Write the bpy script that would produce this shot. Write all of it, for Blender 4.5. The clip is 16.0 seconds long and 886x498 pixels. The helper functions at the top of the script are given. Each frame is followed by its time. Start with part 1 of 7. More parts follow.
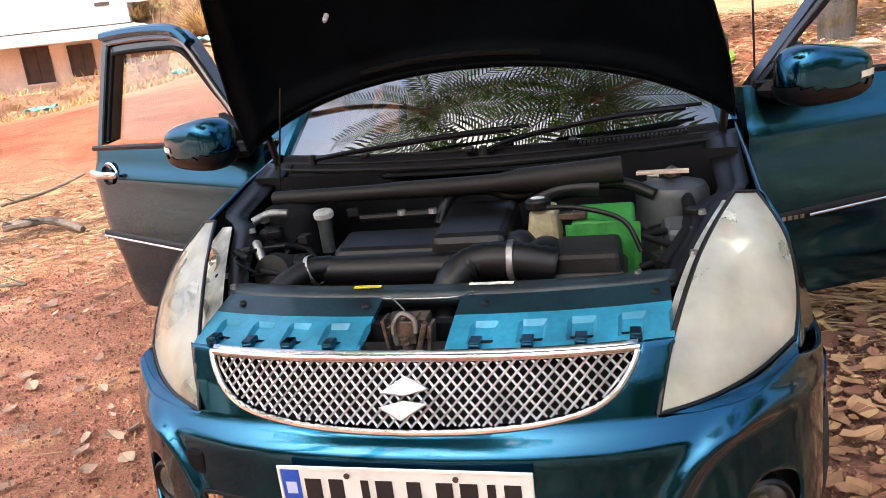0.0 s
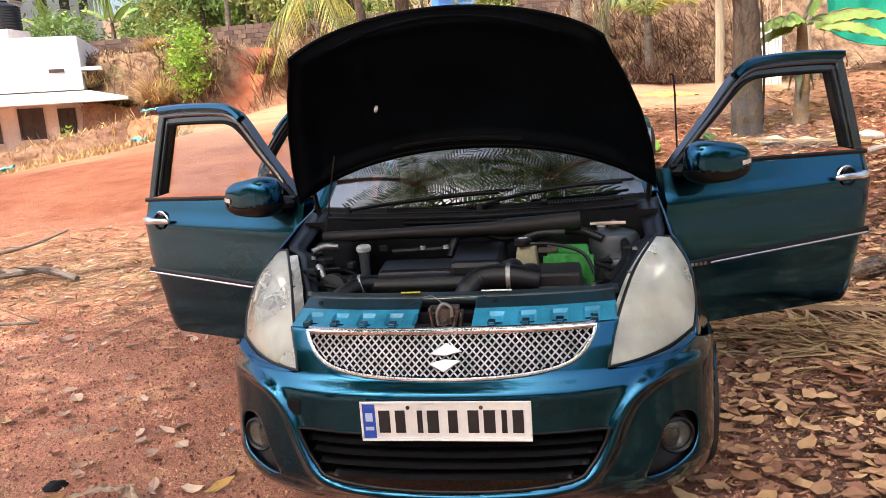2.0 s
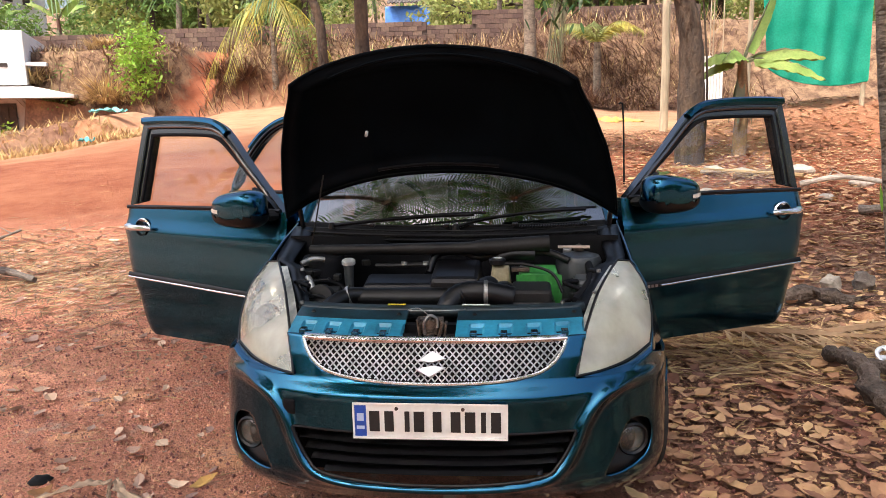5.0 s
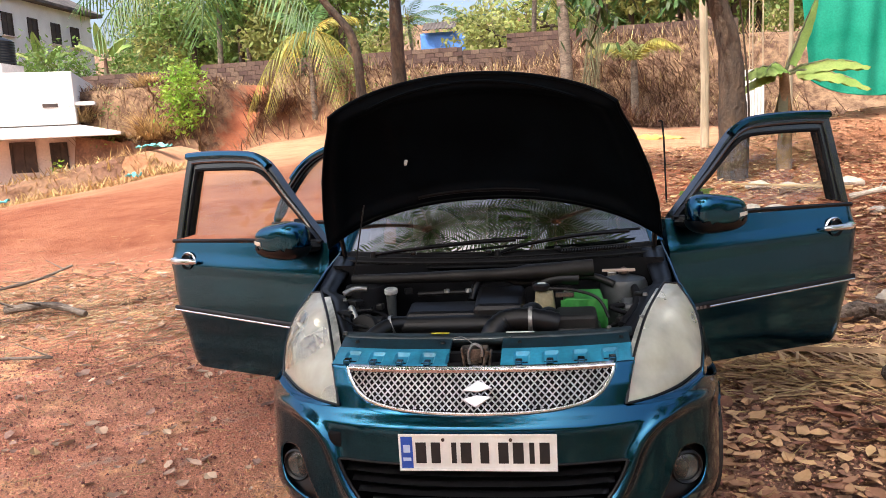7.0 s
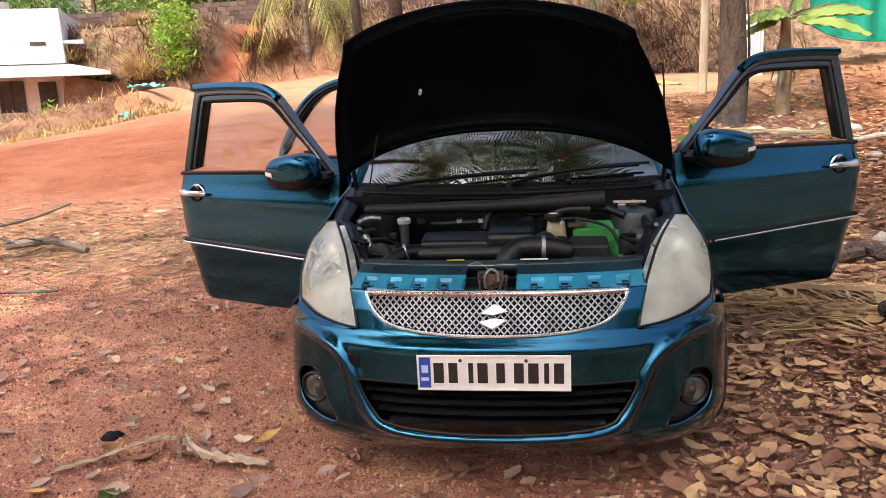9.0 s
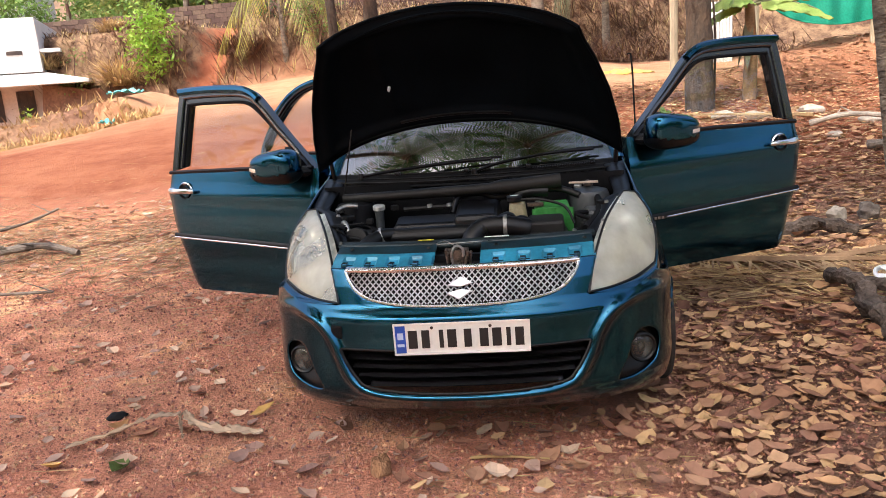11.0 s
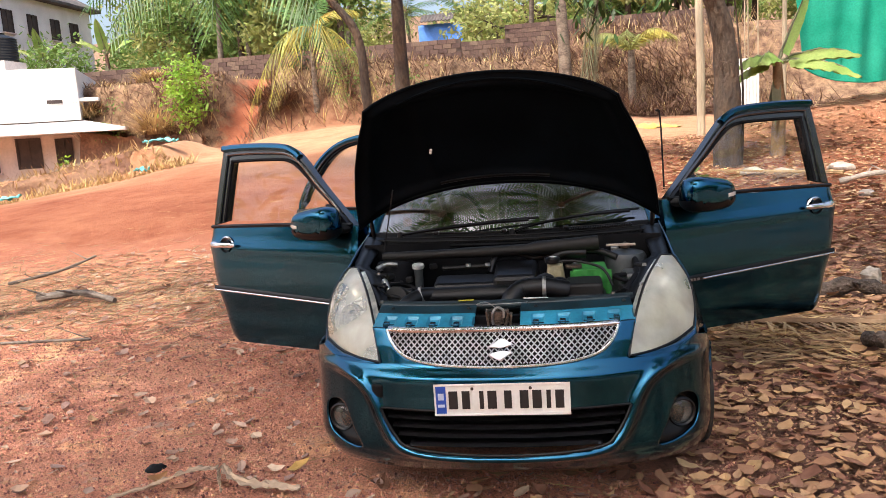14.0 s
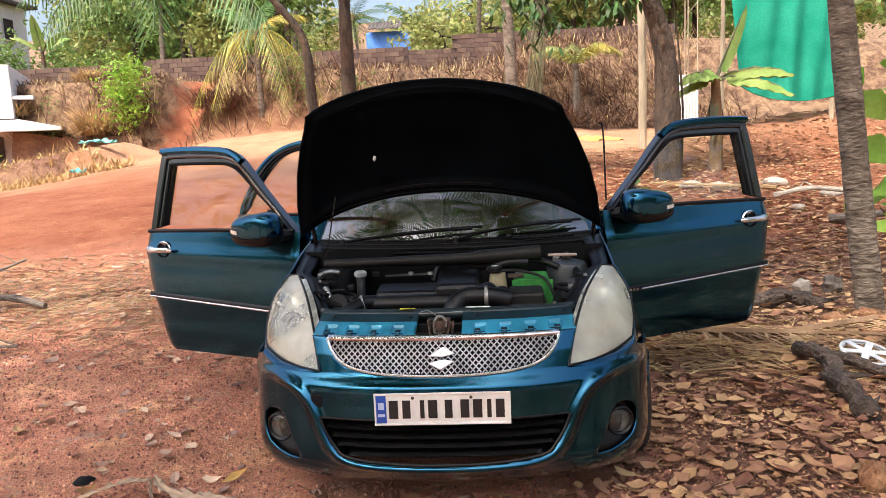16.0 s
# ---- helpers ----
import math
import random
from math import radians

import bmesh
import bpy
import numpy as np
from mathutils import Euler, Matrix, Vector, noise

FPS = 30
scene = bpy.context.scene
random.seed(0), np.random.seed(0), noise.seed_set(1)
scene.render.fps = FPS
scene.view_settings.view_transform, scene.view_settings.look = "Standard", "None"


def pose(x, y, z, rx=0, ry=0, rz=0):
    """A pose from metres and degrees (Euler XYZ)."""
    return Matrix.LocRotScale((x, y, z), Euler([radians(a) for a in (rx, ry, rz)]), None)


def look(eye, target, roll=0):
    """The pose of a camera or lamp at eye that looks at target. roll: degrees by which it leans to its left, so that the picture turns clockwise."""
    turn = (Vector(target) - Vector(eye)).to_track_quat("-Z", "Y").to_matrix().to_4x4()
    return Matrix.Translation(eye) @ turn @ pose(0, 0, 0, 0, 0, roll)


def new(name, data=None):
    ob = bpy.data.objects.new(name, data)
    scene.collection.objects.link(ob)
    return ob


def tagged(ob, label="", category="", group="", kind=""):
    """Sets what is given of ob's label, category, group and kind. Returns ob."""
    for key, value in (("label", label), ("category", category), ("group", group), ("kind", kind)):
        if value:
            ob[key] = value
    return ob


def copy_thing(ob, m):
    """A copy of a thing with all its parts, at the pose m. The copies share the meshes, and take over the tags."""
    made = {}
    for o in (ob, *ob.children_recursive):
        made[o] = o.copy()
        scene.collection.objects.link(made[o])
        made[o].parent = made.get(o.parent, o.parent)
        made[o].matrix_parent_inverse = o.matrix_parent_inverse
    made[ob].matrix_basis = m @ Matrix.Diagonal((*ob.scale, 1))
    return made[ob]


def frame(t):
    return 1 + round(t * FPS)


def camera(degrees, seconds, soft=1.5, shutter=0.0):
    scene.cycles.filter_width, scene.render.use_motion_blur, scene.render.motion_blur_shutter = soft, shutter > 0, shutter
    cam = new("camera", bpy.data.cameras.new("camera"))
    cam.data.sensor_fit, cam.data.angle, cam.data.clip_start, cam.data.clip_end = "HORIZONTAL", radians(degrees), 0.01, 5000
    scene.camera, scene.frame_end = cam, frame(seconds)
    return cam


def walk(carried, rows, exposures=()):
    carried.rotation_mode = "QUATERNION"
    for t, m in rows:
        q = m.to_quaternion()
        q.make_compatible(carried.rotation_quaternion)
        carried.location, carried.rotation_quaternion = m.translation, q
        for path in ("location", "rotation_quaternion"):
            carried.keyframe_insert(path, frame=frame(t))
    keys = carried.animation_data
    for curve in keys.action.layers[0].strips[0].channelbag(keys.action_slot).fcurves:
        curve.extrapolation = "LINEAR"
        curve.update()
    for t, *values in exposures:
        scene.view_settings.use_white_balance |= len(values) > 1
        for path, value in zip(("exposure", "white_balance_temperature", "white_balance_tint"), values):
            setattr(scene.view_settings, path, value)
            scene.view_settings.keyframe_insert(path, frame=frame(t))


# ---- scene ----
cam = camera(59.5, 16.0, soft=0.7)
PATH = [
    (0, (0.461, -1.237, 1.348), (-0.036, 0.623, 0.805), -6.6),
    (0.5, (0.563, -1.453, 1.375), (0.158, 0.431, 0.84), -6.9),
    (1, (0.489, -1.613, 1.394), (0.119, 0.292, 0.912), -5.3),
    (1.5, (0.333, -1.89, 1.402), (-0.035, 0.03, 0.98), -3.9),
    (2, (0.382, -2.115, 1.41), (0.056, -0.176, 1.044), -3.9),
    (2.5, (0.477, -2.26, 1.421), (0.215, -0.305, 1.088), -4.5),
    (3, (0.412, -2.321, 1.435), (0.192, -0.355, 1.141), -4.3),
    (3.5, (0.26, -2.355, 1.497), (0.056, -0.39, 1.185), -3.1),
    (3.7, (0.22, -2.374, 1.474), (0.03, -0.411, 1.146), -2.4),
    (5.8, (0.293, -2.379, 1.479), (0.114, -0.416, 1.139), -1.0),
    (6, (0.288, -2.369, 1.474), (0.106, -0.405, 1.145), -1.3),
    (6.5, (0.276, -2.367, 1.487), (0.054, -0.402, 1.187), -2.1),
    (7, (0.264, -2.357, 1.49), (-0.019, -0.397, 1.214), -3.1),
    (7.5, (0.274, -2.349, 1.49), (-0.064, -0.397, 1.218), -3.8),
    (8, (0.268, -2.357, 1.467), (-0.107, -0.417, 1.161), -3.8),
    (8.5, (0.204, -2.382, 1.442), (-0.158, -0.447, 1.089), -3.0),
    (9, (0.179, -2.422, 1.431), (-0.085, -0.483, 1.02), -2.5),
    (9.2, (0.174, -2.446, 1.428), (-0.047, -0.504, 1.001), -2.5),
    (11.3, (0.281, -2.786, 1.432), (0.051, -0.845, 1.008), -4.5),
    (11.5, (0.233, -2.83, 1.436), (-0.007, -0.889, 1.017), -4.1),
    (12, (0.17, -2.878, 1.447), (-0.124, -0.94, 1.052), -3.0),
    (12.5, (0.185, -2.881, 1.458), (-0.138, -0.941, 1.092), -2.4),
    (13, (0.21, -2.854, 1.463), (-0.112, -0.909, 1.131), -2.8),
    (13.5, (0.212, -2.828, 1.467), (-0.101, -0.877, 1.16), -3.4),
    (14, (0.214, -2.773, 1.495), (-0.067, -0.815, 1.197), -3.8),
    (14.5, (0.21, -2.755, 1.494), (0.004, -0.788, 1.196), -3.4),
    (15, (0.221, -2.752, 1.489), (0.067, -0.781, 1.191), -2.7),
    (15.5, (0.209, -2.759, 1.498), (0.071, -0.785, 1.208), -2.4),
    (16, (0.223, -2.755, 1.492), (0.083, -0.78, 1.207), -2.5),
]
EXPOSURES = [(0, 1.85, 6350, 10), (1.0, 1.8, 6350, 10), (2.0, 1.55, 6350, 10), (3.0, 1.38, 6350, 10), (16, 1.38, 6350, 10)]
walk(cam, [(t, look(eye, target, roll)) for t, eye, target, roll in PATH], EXPOSURES)

# ---------------------------------------------------------------- light
world = bpy.data.worlds.new("sky")
scene.world = world
world.use_nodes = True
wn = world.node_tree.nodes
sky = wn.new("ShaderNodeTexSky")
sky.sky_type = "NISHITA"
sky.sun_disc = False
sky.sun_elevation = radians(58)
sky.sun_rotation = radians(215)
sky.air_density, sky.dust_density, sky.ozone_density = 1.0, 7.0, 0.6
wn["Background"].inputs["Strength"].default_value = 0.15
world.node_tree.links.new(sky.outputs["Color"], wn["Background"].inputs["Color"])
sun_data = bpy.data.lights.new("sun", "SUN")
sun_data.energy, sun_data.angle, sun_data.color = 2.1, radians(0.6), (1.0, 0.93, 0.82)
sun = new("sun", sun_data)
SUN_FROM = Vector((-0.30, -0.44, 0.85)).normalized()
sun.matrix_basis = look(SUN_FROM * 60, (0, 0, 0))


# ---------------------------------------------------------------- materials
def mat(name, color, rough=0.6, metal=0.0, var=0.0, scale=8.0, fine=60.0, bump=0.0, coat=0.0, second=None, spec=0.5, amount=0.5, island=0.0, detail=6.0, stretch=None, bump_scale=None):
    """A principled surface with variation at two scales and fine relief."""
    m = bpy.data.materials.new(name)
    m.use_nodes = True
    nt = m.node_tree
    n, l = nt.nodes, nt.links
    b = n["Principled BSDF"]
    b.inputs["Base Color"].default_value = (*color, 1)
    b.inputs["Roughness"].default_value = rough
    b.inputs["Metallic"].default_value = metal
    b.inputs["Coat Weight"].default_value = coat
    b.inputs["Coat Roughness"].default_value = 0.06
    b.inputs["Specular IOR Level"].default_value = spec
    if var or bump or second or island:
        co = n.new("ShaderNodeTexCoord")
        out = co.outputs["Object"]
        if stretch:
            mp = n.new("ShaderNodeMapping")
            mp.inputs["Scale"].default_value = stretch
            l.new(out, mp.inputs["Vector"])
            out = mp.outputs["Vector"]
        big = n.new("ShaderNodeTexNoise")
        big.inputs["Scale"].default_value, big.inputs["Detail"].default_value = scale, detail
        small = n.new("ShaderNodeTexNoise")
        small.inputs["Scale"].default_value, small.inputs["Detail"].default_value = fine, 4
        l.new(out, big.inputs["Vector"])
        l.new(out, small.inputs["Vector"])
        dark = [c * (1 - var) for c in color]
        light = second or [min(1, c * (1 + var)) for c in color]
        ramp = n.new("ShaderNodeValToRGB")
        ramp.color_ramp.elements[0].position, ramp.color_ramp.elements[1].position = 0.5 - amount * 0.3, 0.5 + amount * 0.3
        ramp.color_ramp.elements[0].color, ramp.color_ramp.elements[1].color = (*(color if second else dark), 1), (*light, 1)
        l.new(big.outputs["Fac"], ramp.inputs["Fac"])
        mul = n.new("ShaderNodeMixRGB")
        mul.blend_type = "MULTIPLY"
        mul.inputs["Fac"].default_value = 1.0
        r2 = n.new("ShaderNodeValToRGB")
        r2.color_ramp.elements[0].position, r2.color_ramp.elements[1].position = 0.3, 0.7
        lo = 1 - var * 0.8
        r2.color_ramp.elements[0].color, r2.color_ramp.elements[1].color = (lo, lo, lo, 1), (1, 1, 1, 1)
        l.new(small.outputs["Fac"], r2.inputs["Fac"])
        l.new(ramp.outputs["Color"], mul.inputs["Color1"])
        l.new(r2.outputs["Color"], mul.inputs["Color2"])
        col = mul.outputs["Color"]
        if island:
            geo = n.new("ShaderNodeNewGeometry")
            info = n.new("ShaderNodeObjectInfo")
            add = n.new("ShaderNodeMath")
            add.operation = "ADD"
            frac = n.new("ShaderNodeMath")
            frac.operation = "FRACT"
            l.new(geo.outputs["Random Per Island"], add.inputs[0])
            l.new(info.outputs["Random"], add.inputs[1])
            l.new(add.outputs[0], frac.inputs[0])
            hsv = n.new("ShaderNodeHueSaturation")
            mr = n.new("ShaderNodeMapRange")
            mr.inputs["To Min"].default_value, mr.inputs["To Max"].default_value = 1 - island, 1 + island
            l.new(frac.outputs[0], mr.inputs["Value"])
            l.new(mr.outputs["Result"], hsv.inputs["Value"])
            mh = n.new("ShaderNodeMapRange")
            mh.inputs["To Min"].default_value, mh.inputs["To Max"].default_value = 0.5 - 0.05 * island, 0.5 + 0.05 * island
            l.new(frac.outputs[0], mh.inputs["Value"])
            l.new(mh.outputs["Result"], hsv.inputs["Hue"])
            l.new(col, hsv.inputs["Color"])
            col = hsv.outputs["Color"]
        l.new(col, b.inputs["Base Color"])
        rr = n.new("ShaderNodeMapRange")
        rr.inputs["To Min"].default_value, rr.inputs["To Max"].default_value = max(0.02, rough - 0.12 * var), min(1, rough + 0.25 * var)
        l.new(big.outputs["Fac"], rr.inputs["Value"])
        l.new(rr.outputs["Result"], b.inputs["Roughness"])
        if bump:
            bp = n.new("ShaderNodeBump")
            bp.inputs["Strength"].default_value, bp.inputs["Distance"].default_value = min(1, bump), bump_scale or 0.02
            l.new(small.outputs["Fac"], bp.inputs["Height"])
            l.new(bp.outputs["Normal"], b.inputs["Normal"])
    return m


def leaf_mat(name, color, second, island=0.35, rough=0.5, through_light=0.25, spec=0.35):
    """Foliage: lit from both sides, each leaf a little different."""
    m = mat(name, color, rough, var=0.25, scale=1.5, fine=30, second=second, island=island, spec=spec)
    b = m.node_tree.nodes["Principled BSDF"]
    tr = m.node_tree.nodes.new("ShaderNodeBsdfTranslucent")
    mix = m.node_tree.nodes.new("ShaderNodeMixShader")
    mix.inputs["Fac"].default_value = through_light
    src = b.inputs["Base Color"].links[0].from_socket
    m.node_tree.links.new(src, tr.inputs["Color"])
    m.node_tree.links.new(b.outputs["BSDF"], mix.inputs[1])
    m.node_tree.links.new(tr.outputs["BSDF"], mix.inputs[2])
    m.node_tree.links.new(mix.outputs["Shader"], m.node_tree.nodes["Material Output"].inputs["Surface"])
    return m


PAINT = mat("teal_metallic_paint", (0.004, 0.076, 0.142), 0.14, metal=1.0, var=0.10, scale=3, fine=400, coat=0.5)
PAINT_INNER = mat("teal_unpolished_paint", (0.03, 0.26, 0.40), 0.40, metal=0.15, var=0.25, scale=9, fine=70, bump=0.05, coat=0.3)
HOOD_IN = mat("black_hood_lining", (0.0022, 0.0040, 0.0058), 0.55, var=0.3, scale=5, fine=90, bump=0.12, bump_scale=0.004, spec=0.04)
BLACK = mat("black_plastic", (0.0045, 0.0045, 0.0055), 0.38, var=0.3, scale=12, fine=160, bump=0.1, bump_scale=0.003, spec=0.3)
BLACK_MATT = mat("matt_black_plastic", (0.005, 0.005, 0.006), 0.65, var=0.35, scale=9, fine=120, bump=0.15, bump_scale=0.004, spec=0.15)
DUSTY = mat("dusty_black_plastic", (0.008, 0.0075, 0.0075), 0.5, var=0.5, scale=7, fine=90, bump=0.15, second=(0.018, 0.017, 0.016), bump_scale=0.004, spec=0.25)
RUBBER = mat("tyre_rubber", (0.022, 0.02, 0.019), 0.85, var=0.4, scale=12, fine=80, bump=0.3, second=(0.06, 0.045, 0.035))
CHROME = mat("chrome", (0.86, 0.86, 0.87), 0.24, metal=1.0, var=0.15, scale=20, fine=200)
GREYCHROME = mat("grey_chrome", (0.64, 0.65, 0.67), 0.36, metal=1.0, var=0.25, scale=20, fine=200)
ALU = mat("dull_aluminium", (0.34, 0.34, 0.33), 0.42, metal=0.9, var=0.35, scale=25, fine=140, bump=0.15, bump_scale=0.003)
STEEL = mat("rusty_latch_steel", (0.060, 0.046, 0.036), 0.5, metal=0.6, var=0.5, scale=40, fine=160, bump=0.3, second=(0.17, 0.125, 0.095), bump_scale=0.004)
GREEN = mat("green_battery_cover", (0.026, 0.20, 0.03), 0.55, var=0.3, scale=10, fine=70, bump=0.3, second=(0.045, 0.28, 0.05), bump_scale=0.006)
PLATE = mat("white_plate", (0.78, 0.77, 0.73), 0.35, var=0.08, scale=6, fine=90)
INK = mat("black_plate_ink", (0.015, 0.015, 0.015), 0.5, var=0.2, scale=40, fine=200)
BLUE = mat("blue_plate_band", (0.02, 0.08, 0.42), 0.35, var=0.15, scale=20, fine=90)
PALE_BLUE = mat("pale_plate_print", (0.5, 0.6, 0.8), 0.4, var=0.1)
CREAM = mat("cream_reservoir_plastic", (0.32, 0.26, 0.14), 0.4, var=0.35, scale=14, fine=80, second=(0.44, 0.38, 0.24))
SLAT = mat("glossy_black_slat", (0.012, 0.012, 0.013), 0.28, var=0.2, scale=10, fine=80, spec=0.6)
FRAMEBLACK = mat("glossy_black_frame", (0.008, 0.008, 0.009), 0.18, var=0.25, scale=8, fine=90, spec=0.7, coat=0.4)
CLEARTANK = mat("grey_tank_plastic", (0.05, 0.054, 0.055), 0.35, var=0.35, scale=10, fine=60)
YELLOW_TAG = mat("yellow_sticker", (0.65, 0.55, 0.03), 0.5, var=0.15, scale=30)
WHITE_TAG = mat("white_sticker", (0.7, 0.7, 0.66), 0.5, var=0.2, scale=30)
BEIGE = mat("beige_cabin_fabric", (0.30, 0.25, 0.18), 0.85, var=0.2, scale=12, fine=200, bump=0.2, bump_scale=0.003)
GREY_FABRIC = mat("grey_seat_fabric", (0.09, 0.085, 0.08), 0.9, var=0.25, scale=12, fine=200, bump=0.2, bump_scale=0.003)
HOUSING = mat("bright_lamp_housing", (0.62, 0.61, 0.55), 0.40, metal=0.35, var=0.3, scale=14, fine=60)
BULB = mat("lamp_reflector", (0.62, 0.62, 0.60), 0.22, metal=1.0, var=0.1, scale=10)


def glass_mat(name, tint, rough=0.02, mirror=0.12, haze=0.0):
    """Thin pane: mostly clear, with a gloss that grows at a slant."""
    m = bpy.data.materials.new(name)
    m.use_nodes = True
    n, l = m.node_tree.nodes, m.node_tree.links
    n.remove(n["Principled BSDF"])
    clear, gloss, mix = n.new("ShaderNodeBsdfTransparent"), n.new("ShaderNodeBsdfGlossy"), n.new("ShaderNodeMixShader")
    clear.inputs["Color"].default_value = (*tint, 1)
    gloss.inputs["Roughness"].default_value = rough
    fr = n.new("ShaderNodeLayerWeight")
    fr.inputs["Blend"].default_value = 0.5
    pw = n.new("ShaderNodeMath")
    pw.operation = "POWER"
    pw.inputs[1].default_value = 3.0
    l.new(fr.outputs["Facing"], pw.inputs[0])
    mx = n.new("ShaderNodeMath")
    mx.operation = "MULTIPLY_ADD"
    mx.inputs[1].default_value, mx.inputs[2].default_value = 0.6, mirror
    l.new(pw.outputs[0], mx.inputs[0])
    l.new(mx.outputs[0], mix.inputs["Fac"])
    l.new(clear.outputs["BSDF"], mix.inputs[1])
    l.new(gloss.outputs["BSDF"], mix.inputs[2])
    last = mix
    if haze:
        dif, mix2 = n.new("ShaderNodeBsdfDiffuse"), n.new("ShaderNodeMixShader")
        noi = n.new("ShaderNodeTexNoise")
        noi.inputs["Scale"].default_value, noi.inputs["Detail"].default_value = 5, 6
        mr = n.new("ShaderNodeMapRange")
        mr.inputs["From Min"].default_value, mr.inputs["From Max"].default_value = 0.3, 0.7
        mr.inputs["To Min"].default_value, mr.inputs["To Max"].default_value = haze * 0.55, min(1, haze * 1.45)
        co = n.new("ShaderNodeTexCoord")
        l.new(co.outputs["Object"], noi.inputs["Vector"])
        l.new(noi.outputs["Fac"], mr.inputs["Value"])
        l.new(mr.outputs["Result"], mix2.inputs["Fac"])
        dif.inputs["Color"].default_value = (0.84, 0.82, 0.68, 1)
        l.new(mix.outputs["Shader"], mix2.inputs[1])
        l.new(dif.outputs["BSDF"], mix2.inputs[2])
        last = mix2
    l.new(last.outputs["Shader"], n["Material Output"].inputs["Surface"])
    return m


GLASS = glass_mat("window_glass", (0.84, 0.89, 0.86), 0.01, 0.045)
WINDSHIELD = glass_mat("windscreen_glass", (0.15, 0.18, 0.16), 0.008, 0.26)
LENS = glass_mat("yellowed_lamp_lens", (0.96, 0.95, 0.86), 0.04, 0.10, haze=0.33)
FOGLENS = glass_mat("fog_lamp_lens", (0.9, 0.9, 0.88), 0.03, 0.06, haze=0.03)


# ---------------------------------------------------------------- mesh tools
class Geo:
    """Collects points and faces."""

    def __init__(self):
        self.v, self.f = [], []

    def add(self, verts, faces):
        k = len(self.v)
        self.v += [tuple(p) for p in verts]
        self.f += [tuple(i + k for i in q) for q in faces]
        return self

    def box(self, c, s, m=None, taper=1.0):
        x, y, z = (a / 2 for a in s)
        pts = [Vector((i * x * (taper if k > 0 else 1), j * y * (taper if k > 0 else 1), k * z)) for k in (-1, 1) for j in (-1, 1) for i in (-1, 1)]
        if m is not None:
            pts = [m @ p for p in pts]
        pts = [p + Vector(c) for p in pts]
        return self.add(pts, [(0, 2, 3, 1), (4, 5, 7, 6), (0, 1, 5, 4), (2, 6, 7, 3), (0, 4, 6, 2), (1, 3, 7, 5)])

    def tube(self, path, radius, n=8, caps=True):
        path = [Vector(p) for p in path]
        rad = radius if isinstance(radius, (list, tuple)) else [radius] * len(path)
        side = None
        rings = []
        for i, p in enumerate(path):
            d = (path[min(i + 1, len(path) - 1)] - path[max(i - 1, 0)]).normalized()
            if side is None:
                side = d.orthogonal().normalized()
            side = (side - d * side.dot(d)).normalized()
            up = d.cross(side)
            rings.append([p + (side * math.cos(2 * math.pi * k / n) + up * math.sin(2 * math.pi * k / n)) * rad[i] for k in range(n)])
        verts = [q for r in rings for q in r]
        faces = [(i * n + k, i * n + (k + 1) % n, (i + 1) * n + (k + 1) % n, (i + 1) * n + k) for i in range(len(path) - 1) for k in range(n)]
        if caps:
            faces += [tuple(range(n - 1, -1, -1)), tuple((len(path) - 1) * n + k for k in range(n))]
        return self.add(verts, faces)

    def grid(self, fn, nu, nv, keep=None, close_u=False):
        verts = [fn(i / nu, j / nv) for j in range(nv + 1) for i in range(nu + 1)]
        faces = []
        for j in range(nv):
            for i in range(nu):
                if keep is None or keep((i + 0.5) / nu, (j + 0.5) / nv):
                    a = j * (nu + 1) + i
                    faces.append((a, a + 1, a + nu + 2, a + nu + 1))
        return self.add(verts, faces)

    def prism(self, outline, depth, frame_m):
        """A flat outline of (a, b), pushed through by depth along the third axis of frame_m."""
        k = len(outline)
        pts = [frame_m @ Vector((a, b, 0)) for a, b in outline] + [frame_m @ Vector((a, b, depth)) for a, b in outline]
        return self.add(pts, [tuple(range(k - 1, -1, -1)), tuple(range(k, 2 * k))] + [(i, (i + 1) % k, (i + 1) % k + k, i + k) for i in range(k)])

    def lathe(self, profile, n=24, m=None):
        """Profile of (radius, height) turned round the third axis."""
        m = m or Matrix()
        verts = [m @ Vector((r * math.cos(2 * math.pi * k / n), r * math.sin(2 * math.pi * k / n), h)) for r, h in profile for k in range(n)]
        return self.add(verts, [(i * n + k, i * n + (k + 1) % n, (i + 1) * n + (k + 1) % n, (i + 1) * n + k) for i in range(len(profile) - 1) for k in range(n)])


def part(name, geo, material, parent=None, label="", smooth=False, bevel=0.0, thick=0.0, angle=35):
    me = bpy.data.meshes.new(name)
    me.from_pydata(geo.v, [], geo.f)
    bm = bmesh.new()
    bm.from_mesh(me)
    loose = [v for v in bm.verts if not v.link_faces]
    if loose:
        bmesh.ops.delete(bm, geom=loose, context="VERTS")
    if len(bm.faces) < 30000:
        bmesh.ops.recalc_face_normals(bm, faces=bm.faces)
    bm.to_mesh(me)
    bm.free()
    me.materials.append(material)
    ob = new(name, me)
    if parent is not None:
        ob.parent = parent
    if smooth:
        me.shade_smooth()
        if angle:
            me.set_sharp_from_angle(angle=radians(angle))
    if thick:
        md = ob.modifiers.new("thickness", "SOLIDIFY")
        md.thickness, md.offset = thick, -1
    if bevel:
        md = ob.modifiers.new("edges", "BEVEL")
        md.width, md.segments, md.limit_method = bevel, 2, "ANGLE"
    if label:
        ob["label"] = label
    return ob


def thing(name, place, label, category, group="", kind="", turn=0.0):
    ob = new(name)
    ob.matrix_basis = pose(*place, 0, 0, turn)
    return tagged(ob, label, category, group, kind)


